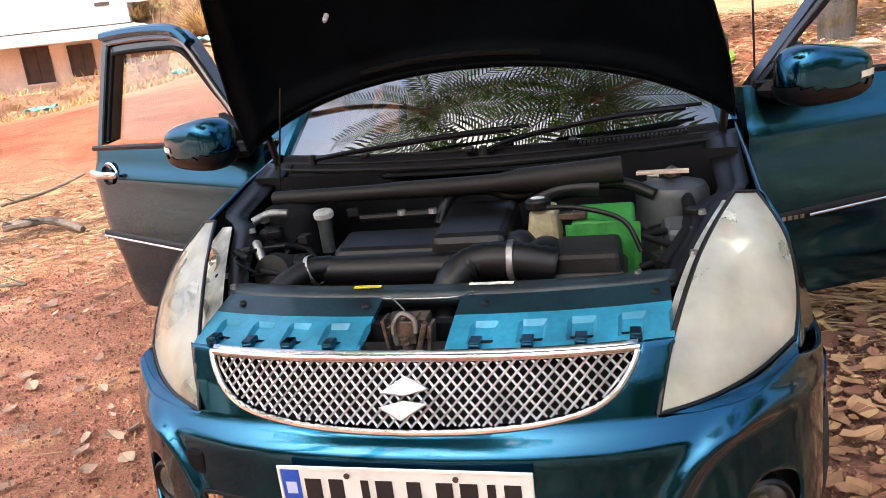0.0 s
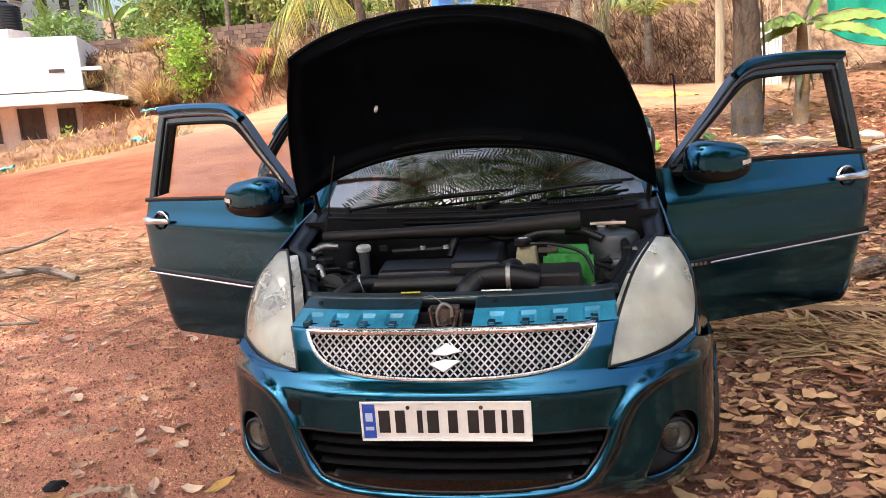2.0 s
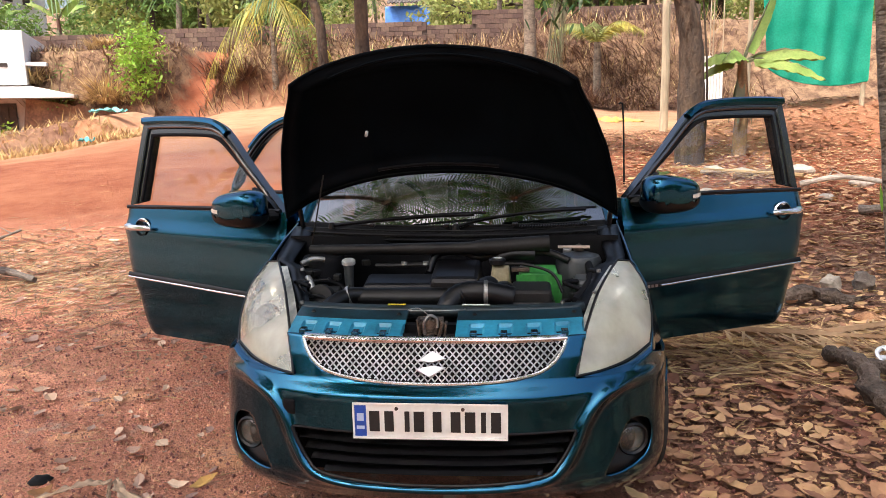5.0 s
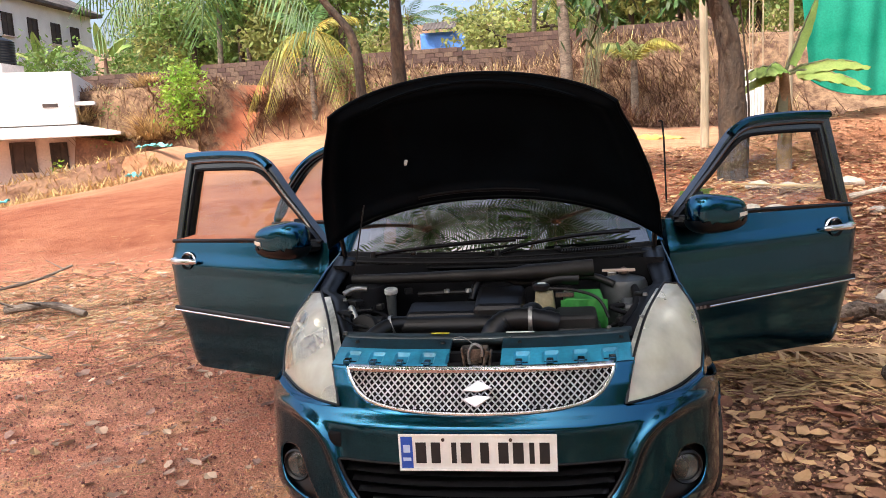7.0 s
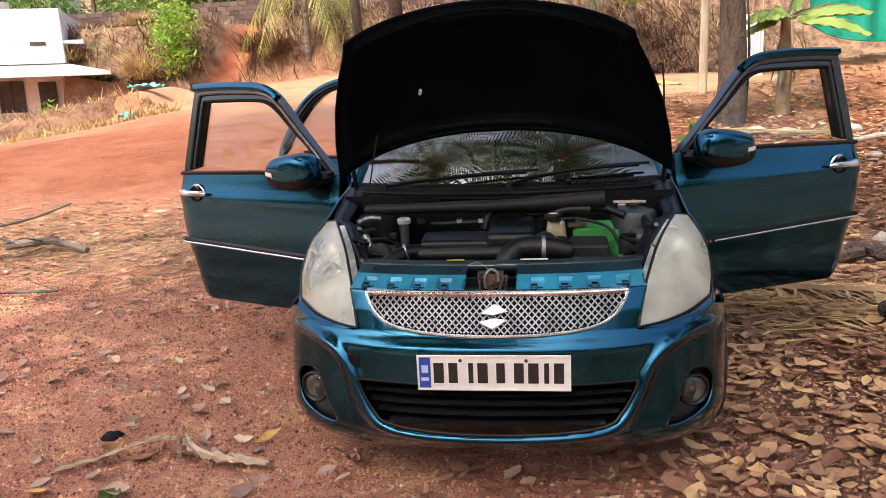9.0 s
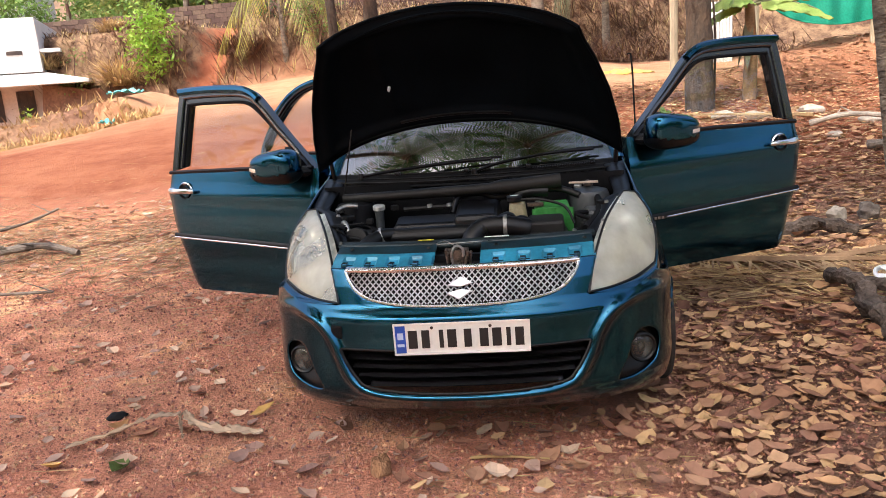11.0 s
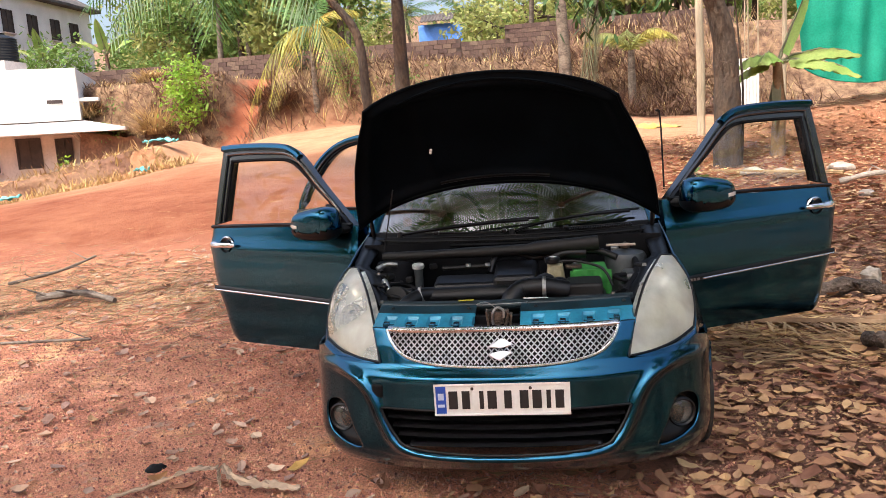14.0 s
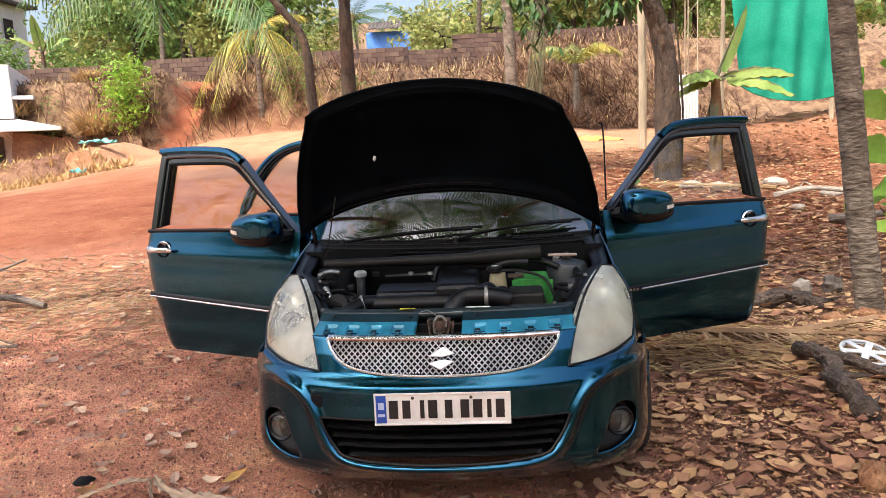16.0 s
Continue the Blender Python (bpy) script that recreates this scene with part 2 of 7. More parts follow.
def inside(poly, x, z):
    hit = False
    for (x1, z1), (x2, z2) in zip(poly, poly[1:] + poly[:1]):
        if (z1 > z) != (z2 > z) and x < (x2 - x1) * (z - z1) / (z2 - z1) + x1:
            hit = not hit
    return hit


def nearest(poly, x, z):
    best, spot = 1e9, None
    for (x1, z1), (x2, z2) in zip(poly, poly[1:] + poly[:1]):
        dx, dz = x2 - x1, z2 - z1
        t = max(0, min(1, ((x - x1) * dx + (z - z1) * dz) / (dx * dx + dz * dz + 1e-12)))
        d = math.hypot(x1 + t * dx - x, z1 + t * dz - z)
        if d < best:
            best, spot = d, (x1 + t * dx, z1 + t * dz)
    return best, spot


def to_line(line, x, z):
    """Distance from an open line."""
    best = 1e9
    for (x1, z1), (x2, z2) in zip(line, line[1:]):
        dx, dz = x2 - x1, z2 - z1
        t = max(0, min(1, ((x - x1) * dx + (z - z1) * dz) / (dx * dx + dz * dz + 1e-12)))
        best = min(best, math.hypot(x1 + t * dx - x, z1 + t * dz - z))
    return best


def smooth_line(pts, n=6, closed=False):
    """Catmull-Rom through pts (any dimension)."""
    pts = [Vector(p) for p in pts]
    k = len(pts)
    out = []
    for i in range(k if closed else k - 1):
        p0 = pts[(i - 1) % k] if closed or i > 0 else pts[0]
        p1, p2 = pts[i], pts[(i + 1) % k]
        p3 = pts[(i + 2) % k] if closed or i + 2 < k else pts[-1]
        for j in range(n):
            t = j / n
            out.append(0.5 * (2 * p1 + (p2 - p0) * t + (2 * p0 - 5 * p1 + 4 * p2 - p3) * t * t + (3 * p1 - p0 - 3 * p2 + p3) * t ** 3))
    if not closed:
        out.append(pts[-1])
    return out


def lerp_table(table, x):
    if x <= table[0][0]:
        return table[0][1]
    for (a, u), (b, v) in zip(table, table[1:]):
        if x <= b:
            t = (x - a) / (b - a)
            return u + (v - u) * t
    return table[-1][1]


def ease(a, b, x):
    t = max(0.0, min(1.0, (x - a) / (b - a)))
    return t * t * (3 - 2 * t)


# ---------------------------------------------------------------- the car
HALF, NOSE = 0.845, 0.6
car = thing("car", (0, 0, 0), "teal metallic compact car on red earth, bonnet and doors open", "car")

PROFILE = [(0.17, 0.10), (0.20, 0.055), (0.235, 0.010), (0.265, -0.018), (0.288, -0.024), (0.32, -0.020), (0.38, -0.012), (0.45, -0.004), (0.50, 0.0), (0.555, 0.002), (0.572, 0.006), (0.588, 0.020), (0.600, 0.034), (0.614, 0.045), (0.68, 0.072), (0.74, 0.105), (0.79, 0.15)]
INTAKE = [tuple(p) for p in smooth_line([(-0.475, 0.452), (-0.455, 0.405), (-0.415, 0.345), (-0.365, 0.312), (-0.2, 0.296), (0, 0.291), (0.2, 0.296), (0.365, 0.312), (0.415, 0.345), (0.455, 0.405), (0.475, 0.452)], 4)]
GRILLE = [tuple(p) for p in smooth_line([(-0.448, 0.738), (-0.432, 0.702), (-0.395, 0.660), (-0.33, 0.632), (-0.2, 0.614), (0, 0.608), (0.2, 0.614), (0.33, 0.632), (0.395, 0.660), (0.432, 0.702), (0.448, 0.738)], 4)]
LAMP_HOLE = [(0.480, 0.617), (0.56, 0.612), (0.67, 0.618), (0.757, 0.648), (0.800, 0.628), (0.90, 0.58), (0.9, 0.9), (0.56, 0.9), (0.512, 0.74)]
FOG_HOLE = [tuple(p) for p in smooth_line([(0.655, 0.425), (0.70, 0.440), (0.745, 0.415), (0.758, 0.36), (0.735, 0.300), (0.665, 0.262), (0.590, 0.258), (0.586, 0.285), (0.618, 0.34)], 3, True)]
# the raised crease that frames the intake and climbs towards the lamps
CREASE = [tuple(p) for p in smooth_line([(0.0, 0.272), (0.20, 0.277), (0.36, 0.292), (0.43, 0.328), (0.476, 0.400), (0.505, 0.470), (0.545, 0.530), (0.605, 0.572), (0.68, 0.590), (0.80, 0.60)], 4)]
OUTSIDE = CREASE + [(1.0, 0.60), (1.0, 0.10), (0.0, 0.10)]


def nose_plan(x):
    """How far the nose is swept back at x."""
    r = min(1.0, abs(x) / HALF)
    return NOSE * (1 - (1 - r ** 2.5) ** 0.4)


def nose_y(x, z):
    ax = abs(x)
    y = lerp_table(PROFILE, z) * (1 - 0.35 * min(1, ax / HALF) ** 2) + nose_plan(x)
    if z < 0.64:
        d = to_line(CREASE, ax, z)
        y -= (0.024 + 0.010 * (1 - ease(0.25, 0.42, ax))) * math.exp(-(d / 0.022) ** 2) * (1 - ease(0.60, 0.72, ax)) * ease(0.20, 0.26, z)
        if ax > 0.35 and inside(OUTSIDE, ax, z):
            y += 0.024 * ease(0.0, 0.05, d) * ease(0.38, 0.52, ax) * (1 - ease(0.68, 0.80, ax)) * ease(0.20, 0.27, z)
    return y


def build_bumper():
    nu, nv, z0, z1 = 260, 96, 0.17, 0.772

    def flat(u, v):
        s = (2 * u - 1)
        a = s * math.pi / 2
        return math.copysign(HALF * abs(math.sin(a)) ** 0.8, s), z0 + (z1 - z0) * v

    def gone(x, z):
        ax = abs(x)
        if inside(INTAKE, x, z) or inside(GRILLE, x, z) or inside(LAMP_HOLE, ax, z) or inside(FOG_HOLE, ax, z):
            return True
        return z > 0.748 and ax < 0.57

    pts = []
    for j in range(nv + 1):
        for i in range(nu + 1):
            pts.append(list(flat(i / nu, j / nv)))
    keep = []
    for j in range(nv):
        for i in range(nu):
            x, z = flat((i + 0.5) / nu, (j + 0.5) / nv)
            keep.append(not gone(x, z))
    use = [0] * len(pts)
    for j in range(nv):
        for i in range(nu):
            if keep[j * nu + i]:
                for a in (0, 1, nu + 1, nu + 2):
                    use[j * (nu + 1) + i + a] += 1
    for k, (x, z) in enumerate(pts):
        if 0 < use[k] < 4:
            for poly in (INTAKE, GRILLE, LAMP_HOLE, FOG_HOLE):
                sx = -1 if (poly in (LAMP_HOLE, FOG_HOLE) and x < 0) else 1
                d, spot = nearest(poly, x * sx, z)
                if d < 0.010:
                    pts[k] = [spot[0] * sx, spot[1]]
                    break
    g = Geo()
    verts = []
    for x, z in pts:
        y = nose_y(x, z)
        verts.append((x, y, z))
    faces = []
    for j in range(nv):
        for i in range(nu):
            if keep[j * nu + i]:
                a = j * (nu + 1) + i
                cy = verts[a][1]
                if abs(verts[a][0]) > 0.7 and math.hypot(cy - 0.82, verts[a][2] - 0.29) < 0.335:
                    continue
                faces.append((a, a + 1, a + nu + 2, a + nu + 1))
    g.add(verts, faces)
    return part("bumper", g, PAINT, car, smooth=True, angle=60, thick=0.012)


bumper = build_bumper()


def edge_on_nose(poly, inset=0.0):
    return [(x, nose_y(x, z) + inset, z) for x, z in poly]


# grille: chrome frame, crossed wires, backing and emblem
grille = part("grille", Geo().grid(lambda u, v: ((2 * u - 1) * 0.455, nose_y((2 * u - 1) * 0.455, 0.60 + 0.145 * v) + 0.055, 0.60 + 0.145 * v), 30, 6), BLACK_MATT, car, "black backing of the mesh grille")
top_edge = [(0.448 * (1 - 2 * i / 24), 0.738) for i in range(1, 24)]
loop = GRILLE + top_edge
g = Geo()
ring = edge_on_nose(loop, -0.002)
g.tube(ring + [ring[0], ring[1]], 0.0065, 8, caps=False)
part("chrome_frame", g, CHROME, grille, "chrome grille surround", smooth=True)
g = Geo()
g.grid(lambda u, v: ((2 * u - 1) * 0.446, nose_y((2 * u - 1) * 0.446, 0.735) - 0.004 + 0.014 * v, 0.731 + 0.019 * v), 40, 2)
part("chrome_top_bar", g, CHROME, grille, "broad chrome bar", smooth=True, thick=0.006)
g = Geo()
step = 0.0232
inner = [(x * 0.985, 0.675 + (z - 0.675) * 0.95) for x, z in loop]
for sgn in (1, -1):
    for k in range(-46, 47):
        run = []
        for i in range(61):
            t = -0.12 + 0.24 * i / 60
            x, z = k * step + sgn * t * 0.98, 0.672 + t
            if inside(inner, x, z):
                run.append((x, nose_y(x, z) + (0.006 if sgn > 0 else 0.009), z))
            elif len(run) > 1:
                g.tube(run[::3] + ([run[-1]] if (len(run) - 1) % 3 else []), 0.0026, 5, caps=False)
                run = []
            else:
                run = []
        if len(run) > 1:
            g.tube(run[::3] + ([run[-1]] if (len(run) - 1) % 3 else []), 0.0026, 5, caps=False)
part("wire_mesh", g, GREYCHROME, grille, "chrome diamond mesh", smooth=True)
g = Geo()
# a plain badge of two slanted lozenges
badge_y = nose_y(0, 0.672) - 0.012
flat_m = Matrix(((1, 0, 0, 0), (0, 0, 1, badge_y), (0, 1, 0, 0), (0, 0, 0, 1)))
g.prism([(-0.050, 0.682), (0.004, 0.716), (0.052, 0.690), (0.000, 0.676)], 0.012, flat_m)
g.prism([(0.050, 0.662), (-0.004, 0.628), (-0.052, 0.654), (0.000, 0.668)], 0.012, flat_m)
tilt = Matrix.Translation((0, badge_y, 0.672)) @ Matrix.Rotation(radians(-24), 4, "X") @ Matrix.Translation((0, -badge_y, -0.672))
g.v = [tuple(tilt @ Vector(p)) for p in g.v]
part("badge", g, GREYCHROME, grille, "chrome badge", bevel=0.0025)

# lower intake: backing and slats
intake = part("lower_intake", Geo().grid(lambda u, v: ((2 * u - 1) * 0.48, nose_y((2 * u - 1) * 0.48, 0.37) + 0.075, 0.28 + 0.18 * v), 24, 4), BLACK_MATT, car, "black lower air intake")
for z in (0.312, 0.345, 0.378, 0.411, 0.442):
    w = lerp_table([(0.30, 0.34), (0.312, 0.37), (0.345, 0.417), (0.405, 0.456), (0.452, 0.476)], z) - 0.004
    g = Geo().grid(lambda u, v: ((2 * u - 1) * w, nose_y((2 * u - 1) * w, z) + 0.014 + 0.05 * abs(math.cos(math.pi * v)) ** 2 * (1 if v > 0.5 else 1), z + 0.007 * math.cos(math.pi * v)), 30, 4)
    part("slat", g, SLAT, intake, smooth=True, thick=0.004)

lip_line = [Vector(p) for p in edge_on_nose(INTAKE, -0.001)]
part("intake_lip", Geo().tube(lip_line, [0.006] * len(lip_line), 8), BLACK, bumper, smooth=True)
lip_line = [Vector(p) for p in edge_on_nose([(0.475 - 0.95 * i / 30, 0.452) for i in range(31)], 0.002)]
part("intake_lip", Geo().tube(lip_line, [0.005] * 31, 8), BLACK, bumper, smooth=True)

# number plate with bars in place of its characters
plate_m = Matrix.Translation((0, -0.012, 0.502)) @ Matrix.Rotation(radians(1), 4, "X")


def on_plate(x0, z0, x1, z1, d=0.0015, lift=0.004):
    g = Geo()
    g.box((0, 0, 0), (x1 - x0, d, z1 - z0))
    m = plate_m @ Matrix.Translation(((x0 + x1) / 2, -lift - d / 2, (z0 + z1) / 2))
    g.v = [tuple(m @ Vector(p)) for p in g.v]
    return g


plate = part("number_plate", on_plate(-0.253, -0.059, 0.253, 0.059, 0.006, -0.003), PLATE, car, "white number plate with dark bars and a blue band", bevel=0.002)
rim = Geo()
for a in ((-0.253, 0.054, 0.253, 0.062), (-0.253, -0.062, 0.253, -0.054), (-0.253, -0.054, -0.247, 0.054), (0.247, -0.054, 0.253, 0.054)):
    q = on_plate(*a, 0.004, 0.002)
    rim.add(q.v, q.f)
part("plate_rim", rim, PLATE, plate, bevel=0.001)
part("blue_band", on_plate(-0.246, -0.053, -0.208, 0.053, 0.001, 0.0035), BLUE, plate, "blue end band")
part("band_print", on_plate(-0.238, 0.0, -0.216, 0.026, 0.001, 0.0047), PALE_BLUE, plate)
part("band_print", on_plate(-0.240, -0.028, -0.214, -0.017, 0.001, 0.0047), PALE_BLUE, plate)
for x0, x1 in ((-0.198, -0.164), (-0.148, -0.118), (-0.082, -0.066), (-0.052, -0.018), (0.010, 0.038), (0.068, 0.100), (0.114, 0.148), (0.166, 0.182), (0.198, 0.230)):
    part("bar", on_plate(x0, -0.036, x1, 0.034, 0.0012, 0.0038), INK, plate)
for x in (-0.108, 0.108):
    g = Geo().lathe([(0.0, 0.004), (0.006, 0.003), (0.006, 0)], 10, plate_m @ Matrix.Translation((x, -0.004, 0.043)) @ Matrix.Rotation(radians(90), 4, "X"))
    part("screw", g, STEEL, plate)
# tow-hook cover recess
g = Geo()
g.box((-0.487, nose_y(-0.487, 0.515) + 0.004, 0.515), (0.05, 0.02, 0.055), Matrix.Rotation(radians(-12), 3, "Z"))
part("tow_hook_hole", g, BLACK_MATT, car, "missing tow hook cover", bevel=0.008)


def mirrored(geo):
    out = Geo()
    out.v = [(-x, y, z) for x, y, z in geo.v]
    out.f = [tuple(reversed(q)) for q in geo.f]
    return out


def both(name, geo, material, parent, label="", **kw):
    return [part(name, geo if s > 0 else mirrored(geo), material, parent if not isinstance(parent, list) else parent[0 if s > 0 else 1], label, **kw) for s in (1, -1)]


# fog lamps
g = Geo().grid(lambda u, v: (0.57 + 0.20 * u, nose_y(0.57 + 0.20 * u, 0.25 + 0.20 * v) + 0.020 + 0.030 * ease(0.0, 0.4, v), 0.25 + 0.20 * v), 12, 12)
fog = both("fog_lamp", g, BLACK, car, "round fog lamp in a black recess", smooth=True)
fm = Matrix.Translation((0.683, 0.222, 0.354)) @ Matrix.Rotation(radians(20), 4, "Z") @ Matrix.Rotation(radians(90), 4, "X")
both("bezel", Geo().lathe([(0.060, -0.03), (0.060, 0.004), (0.054, 0.010), (0.047, 0.004), (0.046, -0.02)], 28, fm), BLACK, fog, smooth=True)
both("reflector", Geo().lathe([(0.046, 0.0), (0.040, -0.012), (0.026, -0.024), (0.014, -0.028), (0.012, -0.012), (0.0, -0.010)], 24, fm), CLEARTANK, fog, smooth=True)
both("lens", Geo().lathe([(0.046, 0.001), (0.036, 0.008), (0.02, 0.012), (0.0, 0.013)], 24, fm), FOGLENS, fog, smooth=True)

# headlamps
IN_EDGE = smooth_line([(0.478, 0.098, 0.622), (0.512, 0.200, 0.738), (0.580, 0.390, 0.848), (0.672, 0.625, 0.912)], 5)
OUT_EDGE = smooth_line([(0.762, 0.375, 0.656), (0.780, 0.460, 0.730), (0.774, 0.570, 0.820), (0.728, 0.668, 0.900)], 5)
LOW_EDGE = smooth_line([(0.478, 0.098, 0.622), (0.572, 0.165, 0.622), (0.672, 0.262, 0.632), (0.762, 0.375, 0.656)], 6)


def along(line, t):
    k = t * (len(line) - 1)
    i = min(int(k), len(line) - 2)
    return line[i].lerp(line[i + 1], k - i)


def lamp_point(u, v, lift=1.0):
    a, b = along(IN_EDGE, v), along(OUT_EDGE, v)
    p = a.lerp(b, u)
    low = along(LOW_EDGE, u) - LOW_EDGE[0].lerp(LOW_EDGE[-1], u)
    p = p + low * (1 - v) ** 2
    out = Vector((0.62, -0.55, 0.45)).normalized()
    p = p + out * 0.034 * math.sin(math.pi * u) ** 0.8 * min(1, v * 2.0 + 0.02) ** 0.7 * (1 - v) ** 0.6 * lift
    return p


lamp_inner = Geo().grid(lambda u, v: lamp_point(u, v, 0.2) + Vector((-0.02, 0.05, -0.03)), 14, 14)
headlamp = both("headlamp", lamp_inner, HOUSING, car, "hazy yellowed headlamp", smooth=True)
both("lens", Geo().grid(lambda u, v: lamp_point(u, v), 20, 20), LENS, headlamp, "hazed polycarbonate lens", smooth=True, angle=0)
rim_line = [lamp_point(0, i / 20) for i in range(21)] + [lamp_point(i / 8, 1) for i in range(1, 8)] + [lamp_point(1, 1 - i / 20) for i in range(21)] + [lamp_point(1 - i / 16, 0) for i in range(1, 16)]
both("seal", Geo().tube(rim_line + rim_line[:2], 0.005, 6, caps=False), BLACK, headlamp, smooth=True)
lamp_c = lamp_point(0.52, 0.36, 0.5)
hm = Matrix.Translation(lamp_c + Vector((-0.020, 0.050, -0.012))) @ Matrix.Rotation(radians(18), 4, "Z") @ Matrix.Rotation(radians(78), 4, "X")
both("reflector_bowl", Geo().lathe([(0.066, 0.010), (0.060, -0.012), (0.045, -0.030), (0.02, -0.04), (0.018, -0.01), (0.0, -0.008)], 24, hm), BULB, headlamp, smooth=True)
SHADEGREY_RIB = mat("grey_lamp_rib", (0.30, 0.30, 0.28), 0.3, metal=0.5, var=0.15, scale=14)
pos2 = lamp_point(0.45, 0.68, 0.4)
hm2 = Matrix.Translation(pos2 + Vector((-0.020, 0.045, -0.012))) @ Matrix.Rotation(radians(18), 4, "Z") @ Matrix.Rotation(radians(70), 4, "X")
for k in range(12):
    u = 0.36 + 0.035 * k
    both("lens_rib", Geo().tube([lamp_point(u, 0.22 + 0.030 * i, 0.90) + Vector((-0.002, 0.003, -0.001)) for i in range(7)], 0.0034, 5), SHADEGREY_RIB, headlamp, smooth=True)
both("inner_step", Geo().tube([lamp_point(0.12 + 0.8 * i / 12, 0.58 - 0.05 * math.sin(math.pi * i / 12), 0.5) + Vector((-0.012, 0.028, 0)) for i in range(13)], 0.007, 6), HOUSING, headlamp, smooth=True)
SHADEGREY = mat("grey_lamp_bezel_shade", (0.20, 0.20, 0.185), 0.4, metal=0.3, var=0.2, scale=14)
both("bulb_bezel", Geo().tube([lamp_point(0.56 + 0.30 * math.cos(math.pi * (1.05 - 1.0 * i / 14)), 0.40 + 0.17 * math.sin(math.pi * (1.05 - 1.0 * i / 14)), 0.75) + Vector((-0.004, 0.008, -0.004)) for i in range(15)], 0.0055, 6), SHADEGREY, headlamp, smooth=True)
# dark grey strip that stands in for shading low inside the lamp
both("lower_bezel", Geo().grid(lambda u, v: lamp_point(0.22 + 0.66 * u, 0.10 + 0.09 * v + 0.03 * u, 0.6) + Vector((-0.006, 0.014, -0.006)), 12, 3), SHADEGREY, headlamp, smooth=True)
both("upper_bezel", Geo().grid(lambda u, v: lamp_point(0.10 + 0.10 * u, 0.20 + 0.62 * v, 0.6) + Vector((-0.006, 0.014, -0.006)), 3, 14), SHADEGREY, headlamp, smooth=True)
# painted ledge of the bumper under the lamp
LEDGE = [(0.480, 0.617), (0.52, 0.6145), (0.56, 0.612), (0.615, 0.615), (0.67, 0.618), (0.715, 0.633), (0.757, 0.648)]


def ledge(u, v):
    k = u * (len(LEDGE) - 1)
    i = min(int(k), len(LEDGE) - 2)
    x, z = (LEDGE[i][c] + (LEDGE[i + 1][c] - LEDGE[i][c]) * (k - i) for c in (0, 1))
    a, b = Vector((x, nose_y(x, z) + 0.002, z - 0.002)), along(LOW_EDGE, u) + Vector((-0.002, 0.012, -0.010))
    return a.lerp(b, v) + Vector((0, 0, 0.010 * math.sin(math.pi * v)))


both("lamp_ledge", Geo().grid(ledge, 24, 6), PAINT, [bumper, bumper], smooth=True, angle=0)
both("indicator_bowl", Geo().lathe([(0.045, 0.008), (0.038, -0.012), (0.015, -0.02), (0.0, -0.01)], 18, hm2), BULB, headlamp, smooth=True)


# fenders
def fender_point(u, v):
    y = 0.37 + 1.00 * u
    top = Vector((lerp_table([(0.37, 0.766), (0.42, 0.780), (0.50, 0.788), (0.60, 0.782), (0.70, 0.742), (1.0, 0.742), (1.37, 0.745)], y), y, lerp_table([(0.37, 0.640), (0.46, 0.715), (0.57, 0.805), (0.68, 0.892), (0.95, 0.955), (1.37, 1.02)], y)))
    bot = Vector((0.835 - nose_plan(0.0) if y > 0.6 else 0.80 + 0.045 * ease(0.42, 0.6, y), y, 0.20))
    p = bot.lerp(top, v)
    p.x = bot.x + (top.x - bot.x) * v ** 3.5 + 0.012 * math.sin(math.pi * v)
    r = math.hypot(y - 0.82, p.z - 0.29)
    if 0.30 < r < 0.40:
        p.x += 0.018 * (1 - (r - 0.335) / 0.065) if r > 0.335 else 0.018
    return p


g = Geo()
nu, nv = 60, 46
pts = [fender_point(i / nu, j / nv) for j in range(nv + 1) for i in range(nu + 1)]
drop = [math.hypot(p.y - 0.82, p.z - 0.29) < 0.335 for p in pts]
fixed = []
for p in pts:
    r = math.hypot(p.y - 0.82, p.z - 0.29)
    if 0.318 < r < 0.35:
        k = 0.335 / r
        p = Vector((p.x, 0.82 + (p.y - 0.82) * k, 0.29 + (p.z - 0.29) * k))
    fixed.append(p)
faces = []
for j in range(nv):
    for i in range(nu):
        a = j * (nu + 1) + i
        c = (pts[a] + pts[a + nu + 2]) / 2
        if math.hypot(c.y - 0.82, c.z - 0.29) > 0.335:
            faces.append((a, a + 1, a + nu + 2, a + nu + 1))
g.add(fixed, faces)
both("front_fender", g, PAINT, car, smooth=True, angle=50, thick=0.01)
g = Geo()
g.grid(lambda u, v: (0.60 + 0.23 * v, 0.82 + 0.345 * math.cos(math.pi * (1.1 * u - 0.05)), 0.29 + 0.345 * math.sin(math.pi * (1.1 * u - 0.05))), 24, 2)
both("wheel_arch_liner", g, BLACK_MATT, car, smooth=True)


